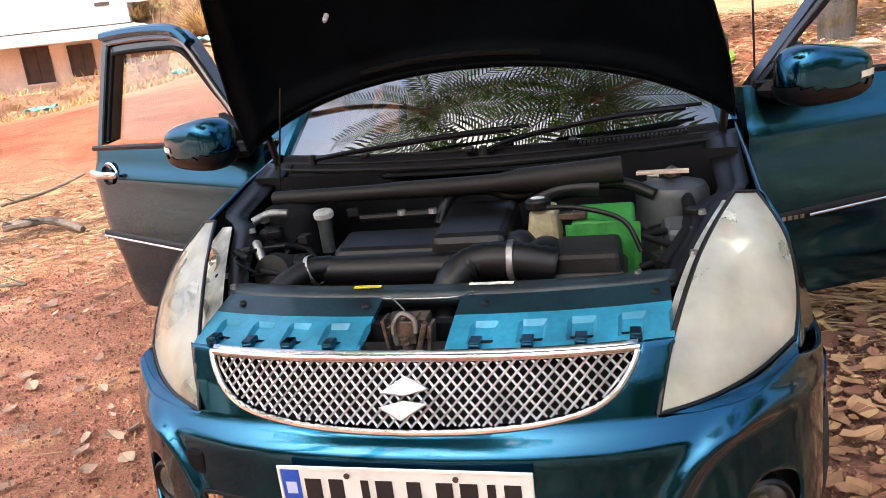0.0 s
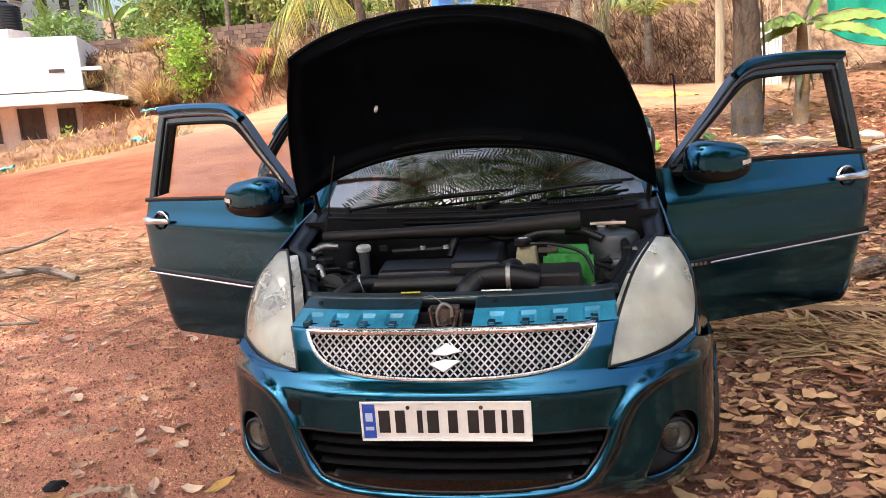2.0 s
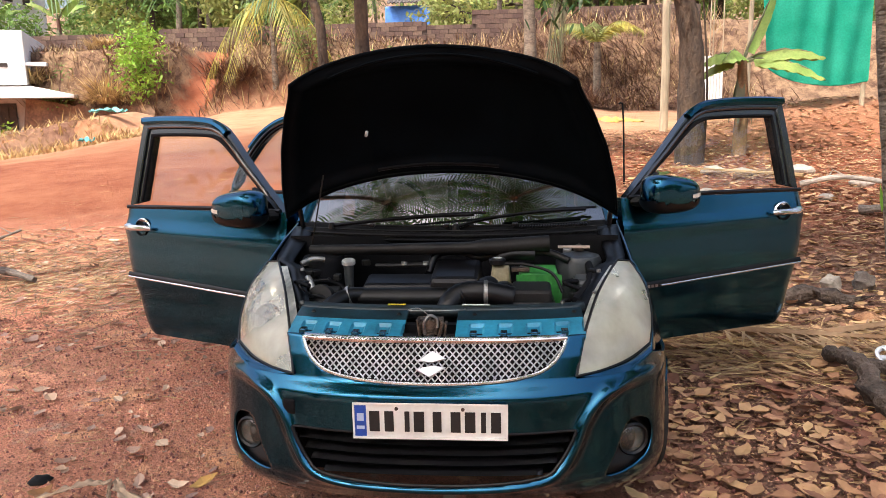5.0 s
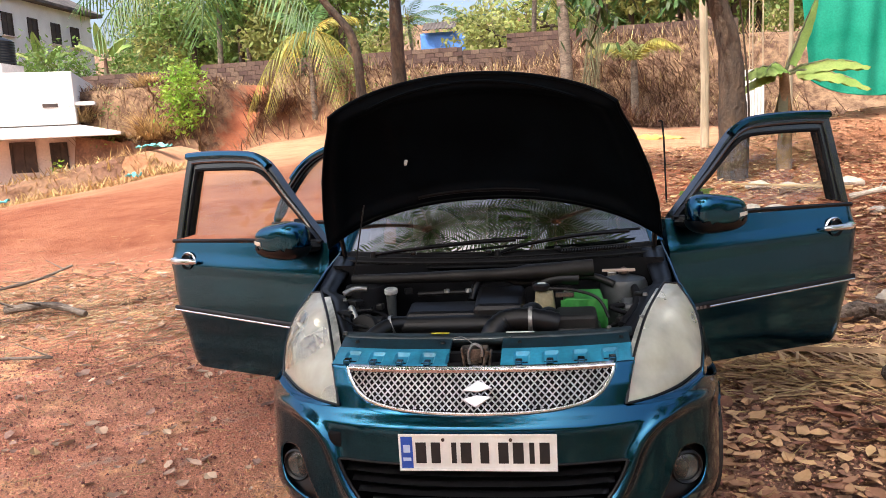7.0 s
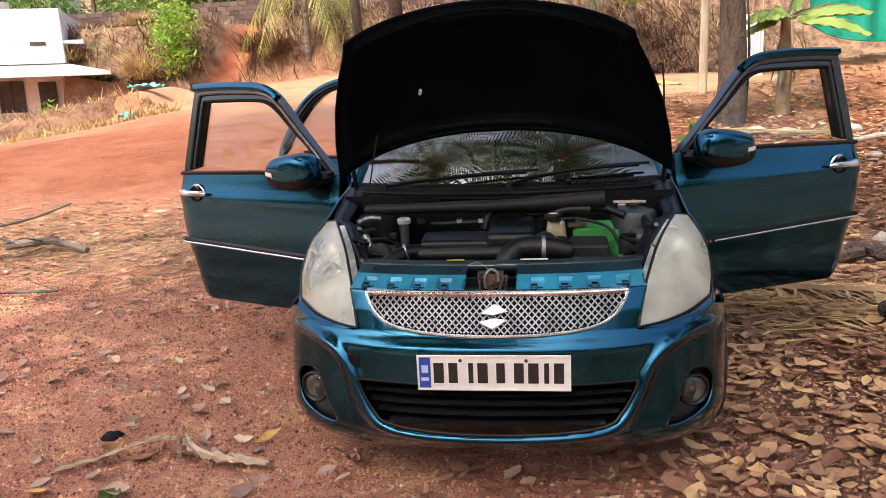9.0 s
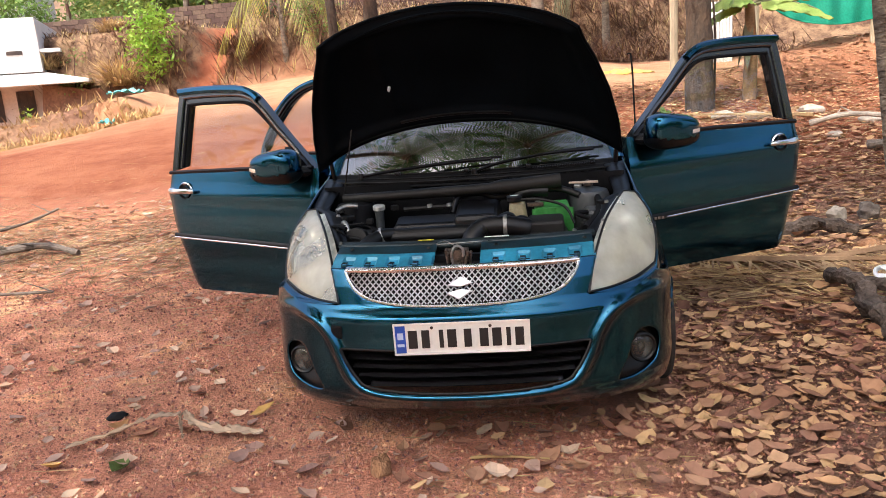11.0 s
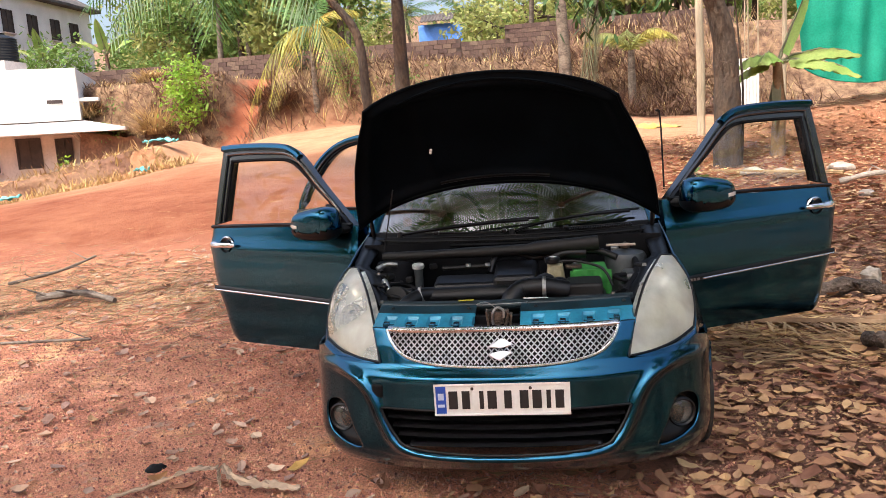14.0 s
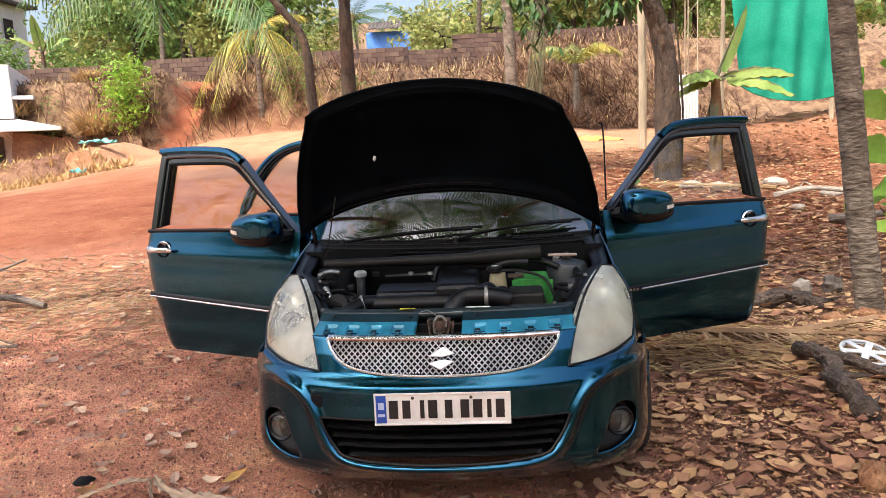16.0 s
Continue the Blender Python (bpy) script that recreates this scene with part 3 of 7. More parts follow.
def wheel(y, x):
    m = Matrix.Translation((x, y, 0.29)) @ Matrix.Rotation(radians(90), 4, "Y")
    tyre = Geo().lathe([(0.19, -0.085), (0.24, -0.092), (0.276, -0.086), (0.288, -0.07), (0.288, -0.03), (0.283, -0.028), (0.283, -0.02), (0.288, -0.018), (0.288, 0.018), (0.283, 0.02), (0.283, 0.028), (0.288, 0.03), (0.288, 0.07), (0.276, 0.086), (0.24, 0.092), (0.19, 0.085)], 40, m)
    w = [part("wheel", Geo().lathe([(0.195, -0.08), (0.18, -0.06), (0.18, 0.05), (0.19, 0.075), (0.197, 0.082)], 32, m), ALU, car, smooth=True)]
    part("tyre", tyre, RUBBER, w[0], "dusty black tyre", smooth=True, angle=25)
    tread = Geo()
    for k in range(44):
        a = 2 * math.pi * k / 44
        mm = m @ Matrix.Rotation(a, 4, "Z")
        for h in (-0.05, 0.05):
            tread.box((0, 0, 0), (0.008, 0.018, 0.034))
            tread.v[-8:] = [tuple(mm @ (Vector(p) + Vector((0.288, 0, h)))) for p in tread.v[-8:]]
    tagged(part("tread", tread, RUBBER, w[0]), kind="stuff")
    spokes = Geo()
    s = 1 if x > 0 else -1
    for k in range(7):
        mm = m @ Matrix.Rotation(2 * math.pi * k / 7, 4, "Z")
        spokes.box((0, 0, 0), (0.16, 0.05, 0.02))
        spokes.v[-8:] = [tuple(mm @ (Vector(p) + Vector((0.10, 0, s * 0.06)))) for p in spokes.v[-8:]]
    part("rim", spokes, ALU, w[0], bevel=0.006)
    part("hub_cap", Geo().lathe([(0.05, s * 0.05), (0.05, s * 0.075), (0.0, s * 0.08)], 20, m), ALU, w[0], smooth=True)


for wy in (0.82, 3.25):
    for wx in (0.785, -0.785):
        wheel(wy, wx)

# bonnet, held open
HOOD_D, HOOD_N = Vector((0, -0.60, 0.80)), Vector((0, 0.80, 0.60))
HOOD_O = Vector((-0.012, 1.05, 1.05))


def hood_flat(u, v):
    a = 2 * u - 1
    w = lerp_table([(0, 0.735), (0.25, 0.715), (0.5, 0.675), (0.75, 0.615), (0.92, 0.563), (1, 0.548)], v)
    rear = 0.175 * (1 - abs(a) ** 2.2)
    front = 0.708 + 0.095 * (1 - abs(a) ** 2.0)
    return a * w, rear + (front - rear) * v


def hood_point(u, v, off=0.0):
    x, s = hood_flat(u, v)
    a = 2 * u - 1
    bulge = 0.055 * (1 - a * a) + 0.035 * math.sin(math.pi * min(1, v)) - 0.045 * abs(a) ** 8
    return HOOD_O + Vector((x - 0.035 * s, 0, 0)) + HOOD_D * s + HOOD_N * (bulge + off)


hood = part("bonnet", Geo().grid(lambda u, v: hood_point(u, v, 0.03), 48, 36), PAINT, car, "open bonnet, teal outside and black inside", smooth=True, angle=0, thick=0.004)


def hood_under(u, v):
    a = 2 * u - 1
    e = min(1 - abs(a), v * 1.4, (1 - v) * 1.3)
    rib = 0.030 * ease(0.0, 0.10, e) - 0.022 * ease(0.10, 0.20, e)
    groove = 0.012 * math.exp(-((abs(a) - 0.38 - 0.2 * v) / 0.05) ** 2) * ease(0.15, 0.3, e)
    return hood_point(u, v, 0.022) - HOOD_N * (0.006 + rib + groove)


part("lining", Geo().grid(hood_under, 70, 50), HOOD_IN, hood, "matt black inner panel", smooth=True, angle=0)
edge = [hood_point(0, i / 20, 0.02) for i in range(21)] + [hood_point(i / 30, 1, 0.02) for i in range(1, 31)] + [hood_point(1, 1 - i / 20, 0.02) for i in range(1, 21)] + [hood_point(1 - i / 30, 0, 0.02) for i in range(1, 30)]
part("hem", Geo().tube(edge + edge[:2], 0.007, 6, caps=False), HOOD_IN, hood, smooth=True)
rub = [hood_under(0.14 + 0.72 * i / 30, 0.965 - 0.03 * (2 * i / 30 - 1) ** 2) - HOOD_N * 0.006 for i in range(31)]
part("seal", Geo().tube(rub, 0.005, 6), HOOD_IN, hood, smooth=True)
low = [hood_under(0.3 + 0.36 * i / 20, 0.10) - HOOD_N * 0.004 for i in range(21)]
part("rear_rib", Geo().tube(low, 0.008, 6), BLACK_MATT, hood, smooth=True)
clip_c = Vector((-0.322, 0.765, 1.405))
part("clip", Geo().lathe([(0.0, 0.008), (0.005, 0.007), (0.007, 0.0), (0.007, -0.02)], 10, Matrix.Translation(clip_c) @ Matrix.Rotation(radians(127), 4, "X")), WHITE_TAG, hood, "pale plastic clip", smooth=True)
# prop rod
part("prop_rod", Geo().tube([(-0.62, 0.93, 0.90), (-0.585, 0.90, 1.02), (-0.535, 0.88, 1.235)], 0.0032, 8), DUSTY, car, "thin steel prop rod", smooth=True)
for s in (1, -1):
    part("bonnet_hinge", Geo().tube([(s * 0.70, 1.12, 0.98), (s * 0.705, 1.10, 1.06), (s * 0.70, 1.06, 1.12)], 0.012, 6), BLACK, car)

# windscreen, roof and cabin shell
def screen_point(u, v):
    a = 2 * u - 1
    w = 0.70 - 0.12 * v
    y = 1.04 + 0.16 * a * a + 0.80 * v - 0.06 * math.sin(math.pi * v)
    z = 0.985 - 0.01 * a * a + 0.50 * v + 0.02 * math.sin(math.pi * v)
    return Vector((a * w, y, z))


screen = part("windscreen", Geo().grid(screen_point, 24, 14), WINDSHIELD, car, "glossy windscreen reflecting palm fronds", smooth=True, angle=0)
screen.visible_shadow = False
for s in (1, -1):
    line = [screen_point(0.5 + s * 0.5, i / 10) + Vector((s * 0.03, 0.02, 0)) for i in range(11)]
    part("a_pillar", Geo().tube(line, 0.034, 10), PAINT, car, smooth=True)


def roof_point(u, v):
    a = 2 * u - 1
    y = 1.83 + 1.32 * v
    w = 0.60 - 0.05 * v
    return Vector((a * w, y, 1.485 + 0.05 * math.sin(math.pi * min(1, 0.25 + v * 0.75)) * 0.9 - 0.05 * abs(a) ** 3))


part("roof", Geo().grid(roof_point, 20, 14), PAINT, car, smooth=True, angle=0, thick=0.03)


def rear_point(u, v):
    """Boot, rear screen frame and tail, from the roof down to the rear bumper."""
    a = 2 * u - 1
    line = [(3.15, 1.50, 0.55), (3.35, 1.40, 0.58), (3.55, 1.20, 0.63), (3.66, 1.08, 0.68), (3.92, 1.04, 0.70), (3.97, 0.90, 0.74), (3.99, 0.60, 0.80), (3.99, 0.38, 0.80), (3.92, 0.22, 0.76)]
    k = v * (len(line) - 1)
    i = min(int(k), len(line) - 2)
    t = k - i
    y, z, w = (line[i][c] + (line[i + 1][c] - line[i][c]) * t for c in range(3))
    return Vector((a * w, y - 0.14 * abs(a) ** 4, z - 0.03 * abs(a) ** 3))


part("tail", Geo().grid(rear_point, 20, 32, keep=lambda u, v: not (0.06 < v < 0.32 and 0.1 < u < 0.9)), PAINT, car, smooth=True, angle=40, thick=0.01)
part("rear_window", Geo().grid(lambda u, v: rear_point(0.09 + 0.82 * u, 0.055 + 0.27 * v), 12, 8), GLASS, car, smooth=True)


def flank_point(u, v):
    y = 2.28 + 1.66 * u
    top = lerp_table([(2.28, 0.98), (3.4, 1.02), (3.95, 0.98)], y)
    z = 0.22 + (top - 0.22) * v
    x = 0.845 - 0.03 * v ** 3 - 0.10 * ease(3.4, 3.95, y) ** 2 * 0.6 + 0.01 * math.sin(math.pi * v)
    return Vector((x, y, z))


g = Geo()
g.grid(flank_point, 50, 26, keep=lambda u, v: math.hypot(flank_point(u, v).y - 3.25, flank_point(u, v).z - 0.29) > 0.335 and (u > 0.42 or v < 0.12))
both("rear_flank", g, PAINT, car, smooth=True, thick=0.012)
both("sill", Geo().grid(lambda u, v: (0.80 + 0.03 * math.sin(math.pi * v), 1.16 + 1.75 * u, 0.20 + 0.12 * v), 12, 5), PAINT, car, smooth=True, thick=0.05)
both("b_pillar", Geo().tube([(0.80, 2.26, 0.30), (0.81, 2.27, 0.95), (0.66, 2.30, 1.44)], 0.045, 8), BLACK, car, smooth=True)
both("c_pillar", Geo().tube([(0.80, 2.98, 0.98), (0.70, 3.08, 1.22), (0.58, 3.15, 1.45)], 0.05, 8), PAINT, car, smooth=True)
both("roof_rail", Geo().tube([(0.60, 1.84, 1.455), (0.62, 2.3, 1.475), (0.58, 3.12, 1.46)], 0.03, 8), PAINT, car, smooth=True)
g = Geo().box((0, 2.3, 0.24), (1.5, 2.5, 0.06))
part("cabin_floor", g, BLACK_MATT, car)
g = Geo().grid(lambda u, v: ((2 * u - 1) * 0.70, 1.20 + 0.36 * v, 0.955 - 0.02 * math.cos(3.1 * v) + 0.05 * math.exp(-((u - 0.27) / 0.12) ** 2) * math.sin(math.pi * v)), 24, 8)
part("dashboard", g, GREY_FABRIC, car, "grey moulded dashboard", smooth=True, thick=0.25)
wheel_m = Matrix.Translation((-0.36, 1.62, 0.98)) @ Matrix.Rotation(radians(64), 4, "X")
ringpts = [wheel_m @ Vector((0.185 * math.cos(2 * math.pi * k / 36), 0.185 * math.sin(2 * math.pi * k / 36), 0)) for k in range(38)]
steering = part("steering_wheel", Geo().tube(ringpts, 0.016, 8, caps=False), BLACK, car, "black steering wheel", smooth=True)
g = Geo()
for k in (0.0, 180.0, 270.0):
    mm = wheel_m @ Matrix.Rotation(radians(k), 4, "Z")
    g.tube([mm @ Vector((0.04, 0, -0.01)), mm @ Vector((0.18, 0, 0))], 0.013, 6)
g.lathe([(0.06, -0.03), (0.06, 0.0), (0.03, 0.012), (0, 0.014)], 18, wheel_m)
part("spokes", g, BLACK, steering, smooth=True)
for sx in (-0.36, 0.36):
    for sy, k in ((2.05, 0), (2.95, 1)):
        g = Geo()
        g.box((sx, sy, 0.52), (0.48, 0.50, 0.16))
        g.box((sx, sy + 0.27, 0.84), (0.46, 0.13, 0.58), Matrix.Rotation(radians(-16), 3, "X"))
        seat = part("seat", g, BEIGE if k == 0 else GREY_FABRIC, car, "beige fabric seat" if k == 0 else "", bevel=0.035)
        part("headrest", Geo().box((sx, sy + 0.38, 1.20), (0.24, 0.09, 0.15)), BEIGE if k == 0 else GREY_FABRIC, seat, bevel=0.03)
part("inner_mirror", Geo().box((0, 1.62, 1.34), (0.22, 0.03, 0.06)), BLACK, car, bevel=0.012)

# cowl, wipers, firewall
g = Geo().grid(lambda u, v: ((2 * u - 1) * 0.71, 0.93 + 0.16 * (2 * u - 1) ** 2 + 0.12 * v, 0.950 + 0.040 * v - 0.007 * math.cos(18.8 * v)), 40, 24)
cowl = part("cowl", g, BLACK_MATT, car, "dusty black plastic cowl", smooth=True, thick=0.01)
g = Geo()
for k in range(26):
    x = 0.30 + 0.012 * k
    g.box((x, 1.02 + 0.16 * (x / 0.71) ** 2, 0.986), (0.006, 0.07, 0.008))
part("vent_slots", g, BLACK, cowl)
for oy, oz, r in ((0.005, 0.962, 0.007), (0.055, 0.975, 0.005), (0.10, 0.990, 0.006)):
    part("ridge", Geo().tube([((2 * i / 30 - 1) * 0.69, 0.93 + 0.16 * (2 * i / 30 - 1) ** 2 + oy, oz) for i in range(31)], r, 6), DUSTY, cowl, smooth=True)
for pts in ([(-0.55, 1.06, 0.992), (-0.40, 1.03, 1.012), (-0.10, 1.03, 1.035), (0.10, 1.05, 1.04)], [(0.02, 1.0, 0.99), (0.14, 1.03, 1.02), (0.38, 1.09, 1.045), (0.60, 1.18, 1.045)]):
    blade = smooth_line(pts, 5)
    w = part("wiper", Geo().tube(blade, 0.0085, 6), BLACK, car, "black wiper arm and blade", smooth=True)
    part("blade", Geo().tube([p + Vector((0.05, 0.03, 0.006)) for p in blade[6:]], 0.006, 5), BLACK_MATT, w, smooth=True)
    part("pivot", Geo().lathe([(0.0, 0.03), (0.012, 0.028), (0.016, 0.0)], 12, Matrix.Translation(Vector(pts[0]) - Vector((0, 0, 0.012)))), BLACK, w, smooth=True)
for x in (-0.36, -0.02, 0.28):
    part("washer_jet", Geo().box((x, 1.0 + 0.1 * abs(x), 0.998), (0.025, 0.03, 0.018)), BLACK, cowl, bevel=0.005)
part("firewall", Geo().grid(lambda u, v: ((2 * u - 1) * 0.72, 0.98 + 0.03 * math.sin(8 * u) * math.sin(5 * v), 0.30 + 0.66 * v), 24, 14), BLACK_MATT, car, "dark firewall", smooth=True)
part("scuttle_channel", Geo().tube(smooth_line([(-0.60, 0.86, 0.915), (-0.2, 0.82, 0.925), (0.15, 0.80, 0.935), (0.42, 0.80, 0.95)], 6), [0.022] * 6 + [0.025] * 6 + [0.034] * 7, 12), DUSTY, car, "dusty black scuttle tube", smooth=True)
part("pale_strap", Geo().box((0.52, 0.80, 0.935), (0.13, 0.028, 0.008), Matrix.Rotation(radians(-3), 3, "Z")), mat("bare_primer_metal", (0.55, 0.42, 0.34), 0.6, var=0.25, scale=20), car, bevel=0.002)
RAIL = [(0.36, 0.52), (0.51, 0.585), (0.70, 0.655), (0.76, 0.725), (1.12, 0.735)]
both("inner_wing", Geo().grid(lambda u, v: (lerp_table(RAIL, 0.36 + 0.72 * u) - 0.07 + 0.04 * v ** 2, 0.36 + 0.72 * u, 0.35 + (0.42 + 0.17 * u) * v), 14, 10), BLACK_MATT, car, smooth=True)
both("wing_rail", Geo().grid(lambda u, v: (lerp_table(RAIL, 0.38 + 0.74 * u) - (0.05 + 0.04 * u) * (1 - v), 0.38 + 0.74 * u, lerp_table([(0.36, 0.77), (0.51, 0.83), (0.70, 0.882), (1.12, 0.985)], 0.38 + 0.74 * u) - 0.012 * (1 - v)), 20, 2), BLACK, car, smooth=True, thick=0.015)
g = Geo().box((0, 0.68, 0.33), (1.3, 0.7, 0.04))
part("splash_tray", g, BLACK_MATT, car)
g = Geo()
rnd = random.Random(3)
for k in range(46):
    x, y = rnd.uniform(-0.55, 0.55), rnd.uniform(0.42, 0.92)
    s = [rnd.uniform(0.03, 0.14) for _ in range(3)]
    g.box((x, y, 0.50 + 0.16 * rnd.random()), s, Matrix.Rotation(rnd.uniform(-0.3, 0.3), 3, "Z"))
part("engine_block", g, BLACK_MATT, car, "dark engine and gearbox housings", bevel=0.006)

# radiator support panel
# teal of the upper flange, with shade put into its colour
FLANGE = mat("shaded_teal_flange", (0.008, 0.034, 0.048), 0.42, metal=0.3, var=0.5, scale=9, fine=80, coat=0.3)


def support_y(x, v):
    return 0.118 + nose_plan(x) * 0.75 + 0.20 * v


def support(x0, x1, v0, v1, teeth):
    def pt(u, v):
        x, w = x0 + (x1 - x0) * u, v0 + (v1 - v0) * v
        tooth = 0.010 if teeth and int(u * 9) % 2 and 0.25 < v < 0.8 else 0.0
        return (x, support_y(x, w) + tooth * 0.6, 0.737 + 0.050 * w ** 0.8 - tooth)

    return Geo().grid(pt, 54, 10)


for x0, x1 in ((-0.515, -0.105), (0.075, 0.515)):
    sp = part("support_panel", support(x0, x1, 0.0, 0.62, True), PAINT_INNER, car, "teal radiator support panel", thick=0.012)
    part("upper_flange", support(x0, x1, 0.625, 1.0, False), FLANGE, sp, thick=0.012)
    for k in range(4):
        x = x0 + (x1 - x0) * (k + 0.6) / 4.3
        part("tab", Geo().box((x, support_y(x, 0.10), 0.750), (0.024, 0.035, 0.020)), PAINT, sp, bevel=0.003)
    for x in (x0 + 0.06, x1 - 0.03):
        part("bolt", Geo().lathe([(0.0, 0.008), (0.006, 0.007), (0.007, 0.003), (0.010, 0.0)], 8, Matrix.Translation((x, support_y(x, 0.8), 0.781))), DUSTY, sp)
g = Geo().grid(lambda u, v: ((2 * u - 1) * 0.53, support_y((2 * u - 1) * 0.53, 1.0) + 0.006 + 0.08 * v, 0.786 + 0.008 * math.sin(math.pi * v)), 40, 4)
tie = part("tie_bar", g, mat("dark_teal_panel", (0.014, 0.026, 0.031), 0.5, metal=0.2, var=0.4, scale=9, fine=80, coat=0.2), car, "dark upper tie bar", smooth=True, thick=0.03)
part("sticker", Geo().box((-0.155, 0.362, 0.798), (0.065, 0.014, 0.002)), YELLOW_TAG, tie)
part("sticker", Geo().box((0.135, 0.362, 0.798), (0.10, 0.014, 0.002)), WHITE_TAG, tie)
g = Geo()
g.box((-0.012, 0.20, 0.735), (0.085, 0.05, 0.11))
g.box((-0.012, 0.18, 0.77), (0.05, 0.06, 0.05))
g.tube([(-0.05, 0.17, 0.70), (-0.045, 0.16, 0.78), (0.0, 0.17, 0.80), (0.03, 0.17, 0.75)], 0.008, 6)
latch = part("bonnet_latch", g, STEEL, car, "rusty bonnet latch", bevel=0.006)
part("hook", Geo().tube(smooth_line([(-0.028, 0.150, 0.745), (-0.030, 0.145, 0.785), (-0.012, 0.150, 0.812), (0.012, 0.150, 0.800), (0.014, 0.152, 0.770)], 4), 0.0055, 6), ALU, latch, "worn steel hook", smooth=True)
part("lever", Geo().box((0.022, 0.158, 0.752), (0.012, 0.018, 0.075), Matrix.Rotation(0.3, 3, "Y")), STEEL, latch, bevel=0.003)
part("side_plate", Geo().box((-0.048, 0.172, 0.750), (0.008, 0.050, 0.095), Matrix.Rotation(-0.12, 3, "Y")), STEEL, latch, bevel=0.002)
part("side_plate", Geo().box((0.038, 0.176, 0.742), (0.008, 0.045, 0.080), Matrix.Rotation(0.10, 3, "Y")), STEEL, latch, bevel=0.002)
for bx, bz in ((-0.036, 0.722), (0.026, 0.716), (-0.010, 0.735)):
    part("bolt", Geo().lathe([(0.0, 0.010), (0.007, 0.009), (0.009, 0.0)], 6, Matrix.Translation((bx, 0.158, bz)) @ Matrix.Rotation(radians(90), 4, "X")), ALU, latch)
part("spring", Geo().tube([(-0.012 + 0.014 * math.cos(k * 0.9), 0.155 + 0.014 * math.sin(k * 0.9), 0.70 + 0.0018 * k) for k in range(40)], 0.003, 5), STEEL, latch)
part("release_cable", Geo().tube(smooth_line([(-0.02, 0.2, 0.80), (-0.06, 0.24, 0.815), (-0.10, 0.30, 0.79), (0.06, 0.27, 0.80), (0.10, 0.33, 0.79)], 5), 0.0018, 5), ALU, latch, smooth=True)
part("latch_recess", Geo().box((-0.012, 0.24, 0.69), (0.19, 0.03, 0.14)), BLACK_MATT, car)

# engine top: intake box, duct, hoses
def loft(rows):
    g = Geo()
    n = 16
    rings = []
    for cx, cy, cz, w, d, h in rows:
        rings.append([(cx + w / 2 * math.copysign(abs(math.cos(a)) ** 0.45, math.cos(a)) , cy + d, cz + h / 2 * math.copysign(abs(math.sin(a)) ** 0.45, math.sin(a))) for a in [2 * math.pi * k / n for k in range(n)]])
    g.add([p for r in rings for p in r], [(i * n + k, i * n + (k + 1) % n, (i + 1) * n + (k + 1) % n, (i + 1) * n + k) for i in range(len(rows) - 1) for k in range(n)] + [tuple(range(n)), tuple((len(rows) - 1) * n + k for k in range(n))])
    return g


def slab(x0, x1, y0, y1, z0, z1, slope=0.0):
    """A box whose top slopes down towards the front by slope."""
    g = Geo()
    g.add([(x0, y0, z0), (x1, y0, z0), (x1, y1, z0), (x0, y1, z0), (x0 + 0.012, y0 + 0.01, z1 - slope), (x1 - 0.012, y0 + 0.01, z1 - slope), (x1 - 0.012, y1, z1), (x0 + 0.012, y1, z1)], [(0, 3, 2, 1), (4, 5, 6, 7), (0, 1, 5, 4), (1, 2, 6, 5), (2, 3, 7, 6), (3, 0, 4, 7)])
    return g


cover = part("engine_cover", slab(-0.335, 0.115, 0.57, 0.72, 0.72, 0.845, 0.02), BLACK, car, "black plastic intake manifold cover", bevel=0.018)
part("front_rib", Geo().tube([(-0.33, 0.56, 0.775), (-0.1, 0.555, 0.775), (0.10, 0.56, 0.775)], [0.040, 0.044, 0.040], 14), BLACK, cover, smooth=True)
part("air_box", slab(-0.065, 0.150, 0.565, 0.84, 0.74, 0.882, 0.030), BLACK, cover, "raised air box", bevel=0.02)
part("fuel_rail", Geo().tube([(-0.30, 0.76, 0.865), (-0.08, 0.77, 0.868)], 0.010, 8), DUSTY, car, "dull metal fuel rail", smooth=True)
for x in (-0.18, -0.09):
    part("rail_bolt", Geo().lathe([(0, 0.016), (0.012, 0.014), (0.014, 0)], 10, Matrix.Translation((x, 0.765, 0.868))), ALU, car)


def hose(name, pts, r, material=BLACK, label="", n=6, ridges=False):
    line = smooth_line(pts, n)
    rad = [r * (1 + (0.06 if ridges and k % 2 else 0)) for k in range(len(line))]
    return part(name, Geo().tube(line, rad, 12), material, car, label, smooth=True)


hose("intake_duct", [(0.02, 0.40, 0.70), (0.03, 0.42, 0.775), (0.08, 0.455, 0.815), (0.17, 0.455, 0.82), (0.27, 0.46, 0.80)], 0.042, BLACK, "ribbed black intake duct", 8, True)
part("hose_clamp", Geo().lathe([(0.045, -0.008), (0.048, -0.007), (0.048, 0.007), (0.045, 0.008)], 24, Matrix.Translation((0.17, 0.455, 0.82)) @ Matrix.Rotation(radians(90), 4, "Y")), ALU, car, "bright hose clamp", smooth=True)
hose("radiator_hose", [(-0.46, 0.42, 0.68), (-0.44, 0.46, 0.75), (-0.38, 0.53, 0.785), (-0.32, 0.56, 0.785)], 0.034, BLACK, "black radiator hose")
part("hose_clamp", Geo().lathe([(0.040, -0.007), (0.042, -0.006), (0.042, 0.006), (0.040, 0.007)], 20, Matrix.Translation((-0.365, 0.543, 0.786)) @ Matrix.Rotation(radians(70), 4, "Y")), ALU, car, "bright hose clamp", smooth=True)
